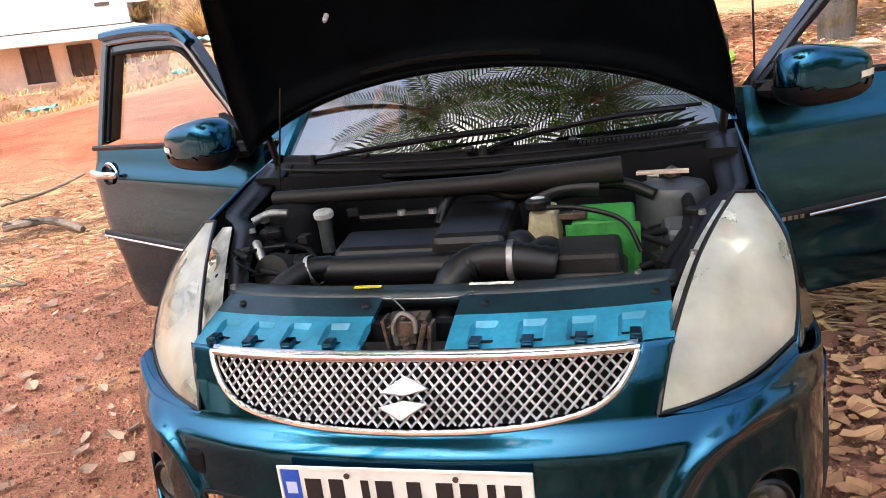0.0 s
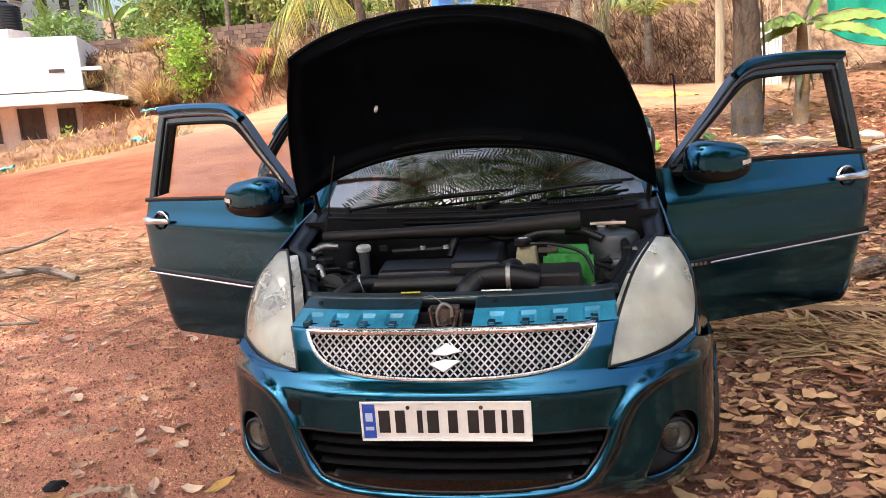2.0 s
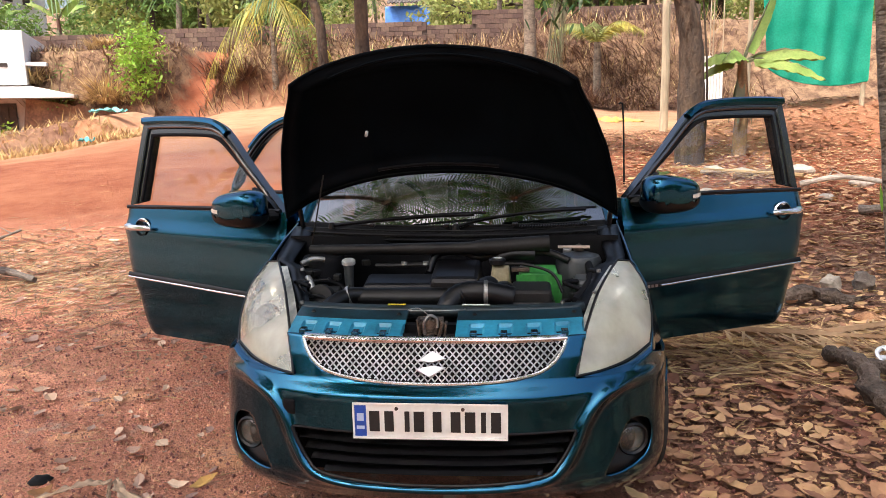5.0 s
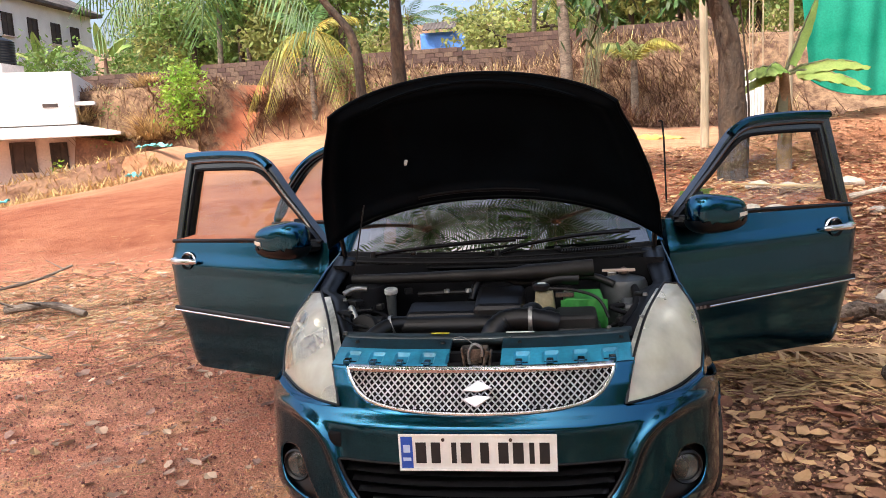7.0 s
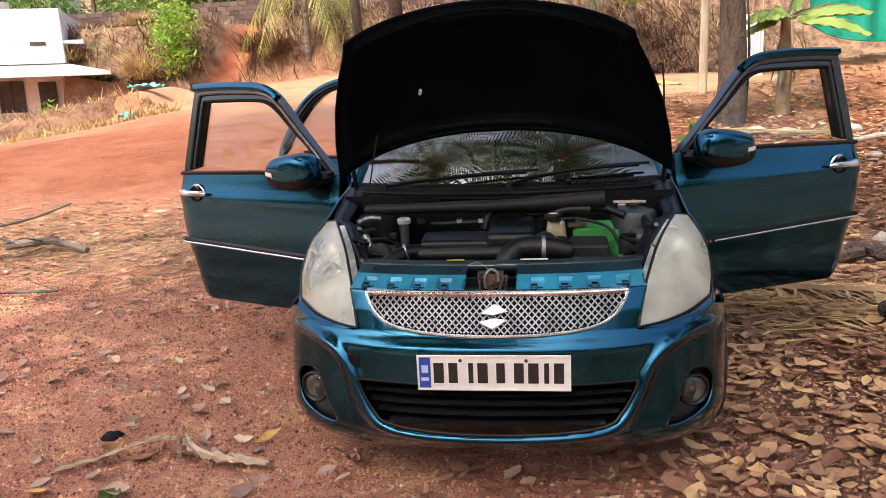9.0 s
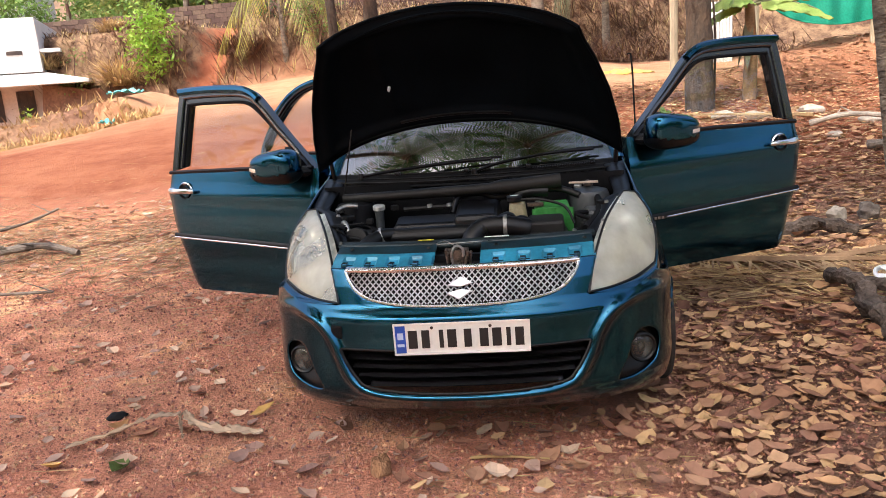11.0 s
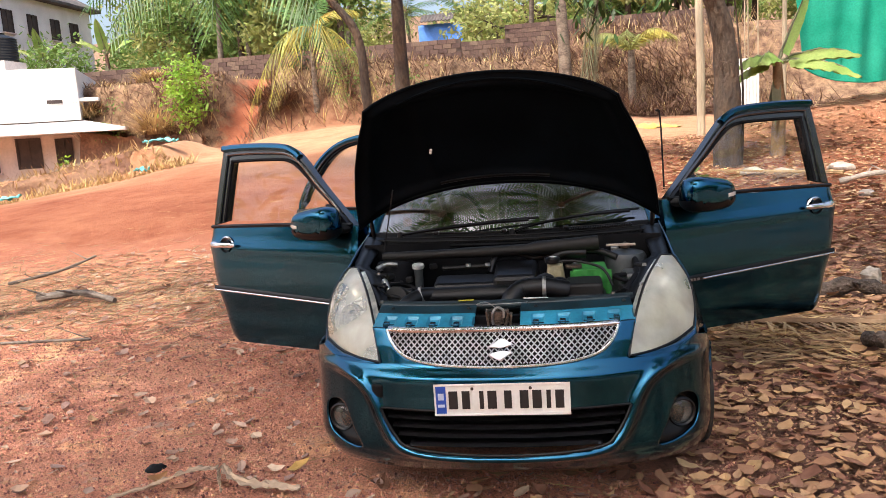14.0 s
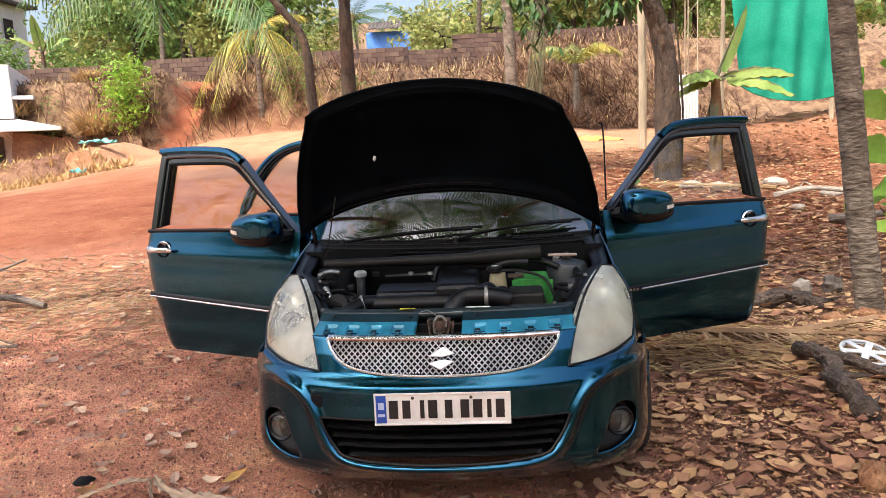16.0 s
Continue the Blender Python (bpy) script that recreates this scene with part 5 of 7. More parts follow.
    col = mix("MULTIPLY", 0.72, base.outputs["Color"], grit.outputs["Color"])
    grey = ramp(tex(4.2, 8, 0.7).outputs["Fac"], 0.56, (0, 0, 0), 0.70, (1, 1, 1))
    tone = n.new("ShaderNodeRGB")
    tone.outputs[0].default_value = (0.56, 0.38, 0.29, 1)
    col = mix("MIX", grey.outputs["Color"], col, tone.outputs[0])
    pale = ramp(tex(2.3, 8, 0.7).outputs["Fac"], 0.55, (0, 0, 0), 0.61, (1, 1, 1))
    tone2 = n.new("ShaderNodeRGB")
    tone2.outputs[0].default_value = (0.88, 0.47, 0.27, 1)
    col = mix("MIX", pale.outputs["Color"], col, tone2.outputs[0])
    # dark leaf mould under the thick litter beside the car
    place = n.new("ShaderNodeSeparateXYZ")
    l.new(co.outputs["Object"], place.inputs[0])
    edge_x = n.new("ShaderNodeMath")
    edge_x.operation = "MULTIPLY_ADD"
    edge_x.inputs[1].default_value = 1.4
    l.new(tex(2.6, 7, 0.7).outputs["Fac"], edge_x.inputs[0])
    l.new(place.outputs["X"], edge_x.inputs[2])
    mould = n.new("ShaderNodeMapRange")
    mould.inputs["From Min"].default_value, mould.inputs["From Max"].default_value = 1.1, 1.9
    mould.inputs["To Max"].default_value = 0.85
    l.new(edge_x.outputs[0], mould.inputs["Value"])
    humus = ramp(tex(30, 7, 0.75).outputs["Fac"], 0.38, (0.10, 0.055, 0.040), 0.62, (0.30, 0.175, 0.125))
    col = mix("MIX", mould.outputs["Result"], col, humus.outputs["Color"])
    # the trodden road beyond the yard is bare red clay, darkened for tree shade
    wob = n.new("ShaderNodeMath")
    wob.operation = "MULTIPLY_ADD"
    wob.inputs[1].default_value = 4.0
    l.new(tex(0.5, 4, 0.6).outputs["Fac"], wob.inputs[0])
    l.new(place.outputs["Y"], wob.inputs[2])
    road = n.new("ShaderNodeMapRange")
    road.inputs["From Min"].default_value, road.inputs["From Max"].default_value = 7.0, 9.5
    l.new(wob.outputs[0], road.inputs["Value"])
    clay = ramp(tex(0.8, 9, 0.75).outputs["Fac"], 0.35, (0.22, 0.062, 0.030), 0.65, (0.39, 0.150, 0.080))
    pale_clay = ramp(tex(1.1, 9, 0.75).outputs["Fac"], 0.35, (0.43, 0.195, 0.105), 0.65, (0.58, 0.325, 0.19))
    beyond = n.new("ShaderNodeMapRange")
    beyond.inputs["From Min"].default_value, beyond.inputs["From Max"].default_value = 13.5, 18.5
    l.new(wob.outputs[0], beyond.inputs["Value"])
    clay_col = mix("MIX", beyond.outputs["Result"], clay.outputs["Color"], pale_clay.outputs["Color"])
    col = mix("MIX", road.outputs["Result"], col, clay_col)
    # dry straw on the banks: steep faces and far terrace
    sep = n.new("ShaderNodeSeparateXYZ")
    l.new(co.outputs["Object"], sep.inputs[0])
    far = n.new("ShaderNodeMapRange")
    far.inputs["From Min"].default_value, far.inputs["From Max"].default_value = 22.3, 23.6
    l.new(sep.outputs["Y"], far.inputs["Value"])
    straw = ramp(tex(2.3, 9, 0.75).outputs["Fac"], 0.40, (0.095, 0.050, 0.034), 0.60, (0.33, 0.21, 0.125))
    away = n.new("ShaderNodeMath")
    away.operation = "ADD"
    away.inputs[1].default_value = 10.6
    l.new(sep.outputs["X"], away.inputs[0])
    side = n.new("ShaderNodeMath")
    side.operation = "ABSOLUTE"
    l.new(away.outputs[0], side.inputs[0])
    off = n.new("ShaderNodeMapRange")
    off.inputs["From Min"].default_value, off.inputs["From Max"].default_value = 1.35, 1.75
    rag = n.new("ShaderNodeMath")
    rag.operation = "MULTIPLY_ADD"
    rag.inputs[1].default_value = 1.8
    l.new(tex(1.7, 8, 0.75).outputs["Fac"], rag.inputs[0])
    l.new(side.outputs[0], rag.inputs[2])
    l.new(rag.outputs[0], off.inputs["Value"])
    both_f = n.new("ShaderNodeMath")
    both_f.operation = "MULTIPLY"
    l.new(far.outputs["Result"], both_f.inputs[0])
    l.new(off.outputs["Result"], both_f.inputs[1])
    col = mix("MIX", far.outputs["Result"], col, clay.outputs["Color"])
    col = mix("MIX", both_f.outputs[0], col, straw.outputs["Color"])
    l.new(col, b.inputs["Base Color"])
    bp = n.new("ShaderNodeBump")
    bp.inputs["Strength"].default_value, bp.inputs["Distance"].default_value = 1.0, 0.045
    hgt = mix("ADD", 0.5, tex(55, 6, 0.75).outputs["Fac"], tex(14, 6, 0.7).outputs["Fac"])
    l.new(hgt, bp.inputs["Height"])
    l.new(bp.outputs["Normal"], b.inputs["Normal"])
    return m


g = Geo()
g.v = [(x, y, terrain(x, y)) for y in gy for x in gx]
w = len(gx)
g.f = [(j * w + i, j * w + i + 1, (j + 1) * w + i + 1, (j + 1) * w + i) for j in range(len(gy) - 1) for i in range(w - 1)]
ground = part("ground", g, ground_mat(), None, smooth=True, angle=0)
tagged(ground, "red laterite earth rising to a banked terrace", "ground", kind="structure")

# ---------------------------------------------------------------- plants and litter
BARK = mat("grey_brown_bark", (0.05, 0.037, 0.03), 0.95, var=0.5, scale=5, fine=26, bump=1.0, second=(0.115, 0.074, 0.048), bump_scale=0.04, stretch=(1, 1, 0.45))
PALMBARK = mat("ringed_palm_bark", (0.11, 0.082, 0.062), 0.95, var=0.55, scale=4, fine=16, bump=1.0, second=(0.25, 0.20, 0.155), bump_scale=0.03, stretch=(1.0, 1.0, 2.2))
PALM_GREEN = leaf_mat("palm_green", (0.045, 0.11, 0.025), (0.10, 0.19, 0.04))
PALM_YELLOW = leaf_mat("palm_yellowing", (0.40, 0.31, 0.05), (0.26, 0.28, 0.07))
PALM_DRY = leaf_mat("palm_dry", (0.15, 0.16, 0.09), (0.26, 0.25, 0.15))
LEAF_DARK = leaf_mat("dark_foliage", (0.028, 0.07, 0.018), (0.06, 0.13, 0.03))
LEAF_MID = leaf_mat("green_foliage", (0.11, 0.19, 0.04), (0.22, 0.31, 0.08), through_light=0.35)
# far trees: sunlight is put into this paler leaf colour
LEAF_FAR = leaf_mat("sunlit_foliage", (0.22, 0.27, 0.07), (0.44, 0.43, 0.15), through_light=0.45)
LEAF_LIGHT = leaf_mat("bright_foliage", (0.19, 0.36, 0.035), (0.33, 0.47, 0.07), through_light=0.4)
STRAW = leaf_mat("dry_straw", (0.42, 0.27, 0.12), (0.55, 0.38, 0.18), rough=0.8)
PALELEAF = leaf_mat("bleached_leaf", (0.40, 0.25, 0.185), (0.56, 0.39, 0.31), island=0.4, rough=0.9, through_light=0.1, spec=0.12)
DRYLEAF = leaf_mat("dry_leaf_litter", (0.34, 0.172, 0.100), (0.56, 0.335, 0.200), island=0.45, rough=0.9, through_light=0.1, spec=0.12)
BANANA = leaf_mat("banana_leaf", (0.17, 0.28, 0.05), (0.30, 0.36, 0.10))
BRUSH = mat("dry_brush_twigs", (0.17, 0.090, 0.055), 0.9, var=0.4, scale=3, fine=30, island=0.5)


def leaf_blade(g, base, tip, side, width, droop=0.0, n=3):
    """One narrow leaf, folded along its midrib."""
    base, tip, side = Vector(base), Vector(tip), Vector(side)
    k = len(g.v)
    vs = []
    for i in range(n + 1):
        t = i / n
        p = base.lerp(tip, t) + Vector((0, 0, -droop * t * t))
        w = width * (math.sin(math.pi * min(1, 0.12 + t * 0.88)) ** 0.7) * 0.5
        vs += [tuple(p - side * w), tuple(p + side * w)]
    g.v += vs
    g.f += [(k + 2 * i, k + 2 * i + 1, k + 2 * i + 3, k + 2 * i + 2) for i in range(n)]


def frond(g, base, direction, length, drop, rnd, leaflet=0.45, pairs=34, hang=0.35, stem=None, wide=1.0):
    """A palm frond: an arched rib with two rows of leaflets."""
    d = Vector(direction).normalized()
    flat = Vector((d.x, d.y, 0)).normalized() if abs(d.x) + abs(d.y) > 1e-3 else Vector((1, 0, 0))
    pts = []
    for i in range(13):
        t = i / 12
        pts.append(Vector(base) + d * length * t + Vector((0, 0, -drop * length * t * t)) + flat * length * 0.05 * t * t)
    (stem or g).tube(pts, [0.03 * (1 - 0.85 * i / 12) + 0.003 for i in range(13)], 5)
    for i in range(pairs):
        t = 0.05 + 0.95 * i / pairs
        k = t * 12
        j = min(int(k), 11)
        p = pts[j].lerp(pts[j + 1], k - j)
        tan = (pts[j + 1] - pts[j]).normalized()
        side = tan.cross(Vector((0, 0, 1)))
        side = side.normalized() if side.length > 1e-3 else Vector((1, 0, 0))
        ln = leaflet * (0.55 + 0.6 * math.sin(math.pi * min(1, t * 0.95 + 0.08))) * (rnd.uniform(0.85, 1.1) if hang > 0.1 else rnd.uniform(0.3, 1.2))
        sway = 0.0 if hang > 0.1 else rnd.uniform(-0.6, 0.3)
        for s in (1, -1):
            tip = p + side * s * ln * 0.75 + tan * ln * (0.55 + sway) + Vector((0, 0, -ln * hang * rnd.uniform(0.7, 1.4)))
            leaf_blade(g, p, tip, tan, (0.035 * length / 3.2 + 0.012) * wide, ln * 0.12, 2)


def palm(place, height, lean, seed, radius=0.16, fronds=18, label="tall coconut palm with a ringed grey trunk", length=3.4, group="coconut palms", yellow=0.0, straight=0.0, wide=1.0):
    rnd = random.Random(seed)
    ob = thing("coconut_palm", place, label, "palm tree", group)
    line = [Vector((lean[0] * (straight * t + (1 - straight) * t * t), lean[1] * t * t, height * t)) for t in [i / 14 for i in range(15)]]
    line = [Vector((0, 0, -0.25))] + line
    rad = [radius * 1.25] + [radius * (1.15 - 0.45 * min(1, i / 10)) * (1 + 0.04 * (i % 2)) for i in range(15)]
    part("trunk", Geo().tube(smooth_line(line, 4), [lerp_table(list(enumerate(rad)), i / 4) * (1 + 0.035 * (i % 2)) for i in range(4 * 15 + 1)], 14), PALMBARK, ob, smooth=True)
    top = line[-1]
    g, gy2, stem = Geo(), Geo(), Geo()
    for k in range(fronds):
        a = 2 * math.pi * (k * 0.382 + rnd.uniform(-0.03, 0.03))
        up = 0.9 - 1.15 * (k / fronds) + rnd.uniform(-0.1, 0.1)
        frond(gy2 if rnd.random() < yellow else g, top, (math.cos(a), math.sin(a), up), length * rnd.uniform(0.85, 1.1), 0.38 + 0.25 * (k / fronds), rnd, leaflet=0.62, stem=stem, wide=wide)
    part("crown", g, PALM_GREEN, ob)
    part("crown_fibre", Geo().tube([tuple(top + Vector((0, 0, h))) for h in (-0.45, -0.25, 0.0, 0.25, 0.5)], [radius * 0.8, radius * 1.3, radius * 1.6, radius * 1.1, 0.02], 12), BRUSH, ob, "brown fibre at the heart of the crown", smooth=True)
    if gy2.v:
        part("yellow_fronds", gy2, PALM_YELLOW, ob)
    part("frond_ribs", stem, PALM_DRY, ob)
    return ob


def crown_leaves(g, centre, radii, count, size, rnd, clumps=None, droop=0.4, narrow=0.45):
    """Leaves in clumps within an uneven ellipsoid."""
    c = Vector(centre)
    clumps = clumps or max(6, count // 60)
    hubs = []
    for _ in range(clumps):
        a, b, r = rnd.uniform(0, 2 * math.pi), rnd.uniform(-1, 1), rnd.uniform(0.45, 1.0)
        s = math.sqrt(1 - b * b)
        hubs.append(c + Vector((radii[0] * s * math.cos(a) * r, radii[1] * s * math.sin(a) * r, radii[2] * b * r)))
    spread = 0.33 * sum(radii) / 3
    for i in range(count):
        h = hubs[rnd.randrange(clumps)]
        p = h + Vector((rnd.gauss(0, spread), rnd.gauss(0, spread), rnd.gauss(0, spread * 0.8)))
        d = Vector((rnd.uniform(-1, 1), rnd.uniform(-1, 1), rnd.uniform(-droop - 0.6, 0.6))).normalized()
        side = d.orthogonal().normalized()
        side.rotate(Matrix.Rotation(rnd.uniform(0, 6.28), 3, d))
        s = size * rnd.uniform(0.6, 1.3)
        leaf_blade(g, p, p + d * s, side, s * narrow, 0, 2)
    return hubs


def tree(name, place, trunk, radius, crowns, leaves, size, material, seed, label, category="tree", group="", bark=None, narrow=0.45):
    """A tapered trunk with limbs to clumps of leaves. crowns: (centre, radii) in the tree's own space."""
    rnd = random.Random(seed)
    ob = thing(name, place, label, category, group)
    line = smooth_line([(0, 0, -0.2)] + trunk, 5)
    part("trunk", Geo().tube(line, [radius * (1.2 - 0.75 * i / len(line)) * (1 + 0.05 * math.sin(i * 2.1)) for i in range(len(line))], 12), bark or BARK, ob, smooth=True)
    limbs, g = Geo(), Geo()
    for c, r in crowns:
        hubs = crown_leaves(g, c, r, leaves // len(crowns), size, rnd, narrow=narrow)
        root = min(line[len(line) // 3:], key=lambda p: (p - Vector(c)).length)
        for h in hubs[:6]:
            mid = root.lerp(h, 0.5) + Vector((rnd.uniform(-0.1, 0.1), rnd.uniform(-0.1, 0.1), 0.1)) * (h - root).length
            limbs.tube(smooth_line([root, mid, h], 3), [radius * 0.35 * (1 - 0.8 * i / 6) + 0.004 for i in range(7)], 6)
    tagged(part("limb", limbs, bark or BARK, ob, smooth=True), kind="stuff")
    part("crown", g, material, ob)
    return ob


def on(x, y, dz=0.0):
    return (x, y, terrain(x, y) + dz)


# the two palms that flank the car
palm(on(-5.17, 3.70), 8.6, (1.9, -1.6), 11, 0.115, 22, length=4.2, straight=0.86, wide=1.3)
palm(on(3.06, 3.25), 8.2, (-1.4, -1.4), 12, 0.088, 26, length=4.2, straight=0.80, wide=1.3)
# unseen palm and mango tree, added overhead behind the walk to shade the car
palm(on(-2.6, -6.2), 8.4, (-0.2, 3.0), 13, 0.16, 28, wide=1.3)
tree("tree", on(-5.2, -5.6), [(0, 0, 0), (0.1, 0.1, 2.5), (0.8, 1.0, 5.0), (1.8, 2.0, 7.0)], 0.26, [((2.4, 2.9, 7.6), (2.6, 2.6, 0.9)), ((4.6, 2.6, 7.2), (1.6, 2.0, 0.7)), ((1.0, 4.6, 7.4), (1.5, 1.6, 0.7))], 3000, 0.30, LEAF_DARK, 26, "unseen spreading mango tree added to shade the yard")

# garden trees beyond the car
tree("tree", on(-2.85, 14.0), [(0, 0, 0), (0.02, 0, 1.8), (0.03, 0, 3.6), (0.1, 0.1, 5.4)], 0.18, [((0.5, 0, 6.2), (1.8, 1.5, 1.2)), ((-0.7, -0.3, 5.0), (0.9, 0.8, 0.6))], 1400, 0.22, LEAF_DARK, 21, "dark-barked mango tree with glossy leaves")
tree("tree", on(-3.75, 13.0), [(0.35, 0, 0), (0.33, 0, 1.5), (0.22, 0, 2.6), (-0.35, 0, 3.4), (-0.9, 0, 4.3)], 0.11, [((-1.0, 0, 4.8), (1.1, 0.8, 0.6)), ((0.1, 0, 4.4), (0.5, 0.5, 0.6))], 420, 0.2, PALM_YELLOW, 22, "slender tree with a leaning trunk and yellowing leaves")
tree("tree", on(3.22, 11.0), [(0, 0, 0), (0.0, 0, 1.2), (-0.06, 0, 2.2), (-0.32, 0, 3.2), (-0.6, 0, 4.6)], 0.235, [((-1.4, -0.3, 4.2), (1.4, 0.9, 0.55)), ((0.5, 0.4, 4.9), (1.5, 1.3, 0.8))], 900, 0.28, LEAF_DARK, 23, "stout grey-barked tree with drooping dark leaves")
for k, (x, z, n_leaves) in enumerate(((0.95, 3.50, 44), (1.02, 2.98, 24), (2.25, 3.42, 40), (0.62, 3.60, 36), (2.45, 3.65, 40), (1.75, 3.75, 40))):
    rnd = random.Random(230 + k)
    bough = thing("bough", (x, 10.6, z), "leafy mango bough hanging into view", "branch", "hanging boughs")
    part("twig", Geo().tube(smooth_line([(1.2 - 0.3 * k, 0.3, 1.8), (0.4 - 0.1 * k, 0.1, 1.0), (0, 0, 0.1)], 5), 0.016, 6), BARK, bough, smooth=True)
    g = Geo()
    for _ in range(n_leaves):
        p = Vector((rnd.gauss(0, 0.20), rnd.gauss(0, 0.18), rnd.uniform(-0.12, 0.35)))
        a = rnd.uniform(0, 6.28)
        d = Vector((0.6 * math.cos(a), 0.6 * math.sin(a), rnd.uniform(-1.1, -0.3))).normalized() * rnd.uniform(0.16, 0.28)
        leaf_blade(g, p, p + d, (-math.sin(a), math.cos(a), 0.0), 0.065, 0.03, 3)
    tagged(part("leaf", g, LEAF_DARK, bough), kind="stuff")
tree("sapling", on(3.47, 11.1), [(0, 0, 0), (0.03, 0, 1.2), (-0.06, 0, 2.4), (-0.2, 0, 3.6)], 0.022, [((0.2, 0, 3.8), (0.4, 0.4, 0.3))], 60, 0.2, PALM_DRY, 24, "thin dry stem beside a stout trunk")
palm(on(0.80, 20.0), 8.5, (-0.5, 0.3), 25, 0.16, 14, "slim coconut palm beyond the yard")

# ---------------------------------------------------------------- houses, walls and fittings of the yard
WHITE = mat("white_limewash", (0.70, 0.69, 0.68), 0.85, var=0.10, scale=0.8, fine=14, bump=0.15, bump_scale=0.01)
PINKISH = mat("stained_plaster", (0.62, 0.54, 0.50), 0.9, var=0.2, scale=0.7, fine=12, bump=0.2, bump_scale=0.01)
DARKWOOD = mat("dark_shutter_wood", (0.05, 0.035, 0.03), 0.7, var=0.3, scale=4, fine=30)
ROOFTILE = mat("dark_roof_tiles", (0.09, 0.075, 0.07), 0.9, var=0.4, scale=1.5, fine=12, bump=0.5)
LATERITE = mat("laterite_blocks", (0.085, 0.050, 0.040), 0.95, var=0.55, scale=1.2, fine=14, bump=0.9, second=(0.16, 0.10, 0.078), island=0.35, bump_scale=0.02)
MORTAR = mat("dark_mortar", (0.08, 0.055, 0.045), 0.95, var=0.3, scale=2, fine=20)
NET = leaf_mat("green_shade_net", (0.012, 0.38, 0.25), (0.04, 0.50, 0.34), island=0.0, rough=0.8, through_light=0.45)
POST = mat("weathered_pale_wood", (0.42, 0.34, 0.24), 0.9, var=0.3, scale=3, fine=20, bump=0.3, stretch=(1, 1, 0.2))
TARP = mat("blue_tarpaulin", (0.08, 0.22, 0.62), 0.6, var=0.2, scale=1.2, fine=10, bump=0.3)
TEALBAG = mat("torn_teal_plastic", (0.12, 0.50, 0.52), 0.5, var=0.3, scale=4, fine=30)
YELLOWCLOTH = mat("yellow_cloth", (0.50, 0.36, 0.09), 0.8, var=0.25, scale=3, fine=30)
STONE = mat("pale_stone", (0.42, 0.36, 0.30), 0.9, var=0.35, scale=4, fine=30, bump=0.5)
WOODGREY = mat("weathered_driftwood", (0.13, 0.10, 0.085), 0.95, var=0.45, scale=6, fine=40, bump=0.8, second=(0.24, 0.20, 0.17))
ROOTWOOD = mat("dark_root_wood", (0.06, 0.042, 0.034), 0.95, var=0.5, scale=9, fine=45, bump=1.0, second=(0.17, 0.125, 0.10), bump_scale=0.03)
HUSK = mat("coconut_husk_fibre", (0.30, 0.13, 0.06), 0.95, var=0.5, scale=9, fine=60, bump=1.0, second=(0.50, 0.27, 0.14), bump_scale=0.03, stretch=(1, 1, 0.4))
WHITEPL = mat("white_hub_plastic", (0.74, 0.75, 0.76), 0.35, var=0.12, scale=12, fine=60)


def window(name, parent, place, size, face):
    """A recessed dark window with frame, sill and shutters; face: the outward direction."""
    f = Vector(face)
    side = Vector((-f.y, f.x, 0))
    m = Matrix(((side.x, f.x, 0, place[0]), (side.y, f.y, 0, place[1]), (0, 0, 1, place[2]), (0, 0, 0, 1)))
    w, h = size

    def bx(c, s):
        g = Geo().box((0, 0, 0), s)
        g.v = [tuple(m @ (Vector(p) + Vector(c))) for p in g.v]
        return g

    ob = part(name, bx((0, -0.02, 0), (w, 0.06, h)), DARKWOOD, parent, "dark shuttered window")
    for c, s in (((-w / 2, 0.03, 0), (0.07, 0.06, h + 0.07)), ((w / 2, 0.03, 0), (0.07, 0.06, h + 0.07)), ((0, 0.03, h / 2), (w, 0.06, 0.07)), ((0, 0.025, 0), (0.05, 0.05, h))):
        part("frame_bar", bx(c, s), DARKWOOD, ob)
    part("sill", bx((0, 0.06, -h / 2 - 0.04), (w + 0.2, 0.16, 0.07)), PINKISH, ob)
    return ob


house = thing("house", (-20.13, 22.31, 0.3), "low white flat-roofed house with a projecting concrete eave", "house", turn=25)
part("wall", Geo().box((-1.2, 3.0, 1.05), (10.2, 6.0, 2.9)), PINKISH, house, "pinkish plaster wall", bevel=0.02)
part("parapet", Geo().box((-1.25, 2.9, 3.42), (10.3, 6.2, 1.85)), WHITE, house, "white parapet wall", bevel=0.03)
g = Geo()
x0, x1 = -6.6, 5.65
g.add([(x0, -1.5, 2.02), (x1 - 0.2, -1.5, 2.02), (x1, 6.5, 2.06), (x0, 6.5, 2.06), (x0, -1.5, 2.12), (x1 - 0.2, -1.5, 2.12), (3.95, 0.0, 2.48), (x0, 0.0, 2.48), (3.95, 6.4, 2.48), (x1, 6.5, 2.16)], [(0, 1, 2, 3), (0, 4, 5, 1), (4, 7, 6, 5), (5, 6, 8, 9), (1, 5, 9, 2), (0, 3, 7, 4)])
part("eave", g, WHITE, house, "white sloping concrete eave")
part("ledge", Geo().box((3.9, 0.1, 3.22), (1.3, 0.5, 0.12)), WHITE, house, bevel=0.01)
part("vent", Geo().box((3.1, -0.22, 3.17), (0.50, 0.04, 0.13)), DARKWOOD, house)
for x, w, h in ((0.55, 0.85, 1.2), (2.02, 0.76, 1.06), (3.18, 0.50, 0.92), (-1.5, 0.8, 1.1)):
    window("window", house, (x, -0.02, 1.38), (w, h), (0, -1, 0))

upper = thing("house", (-30.2, 42, 5.0), "tall white house with a dark tiled roof", "house")
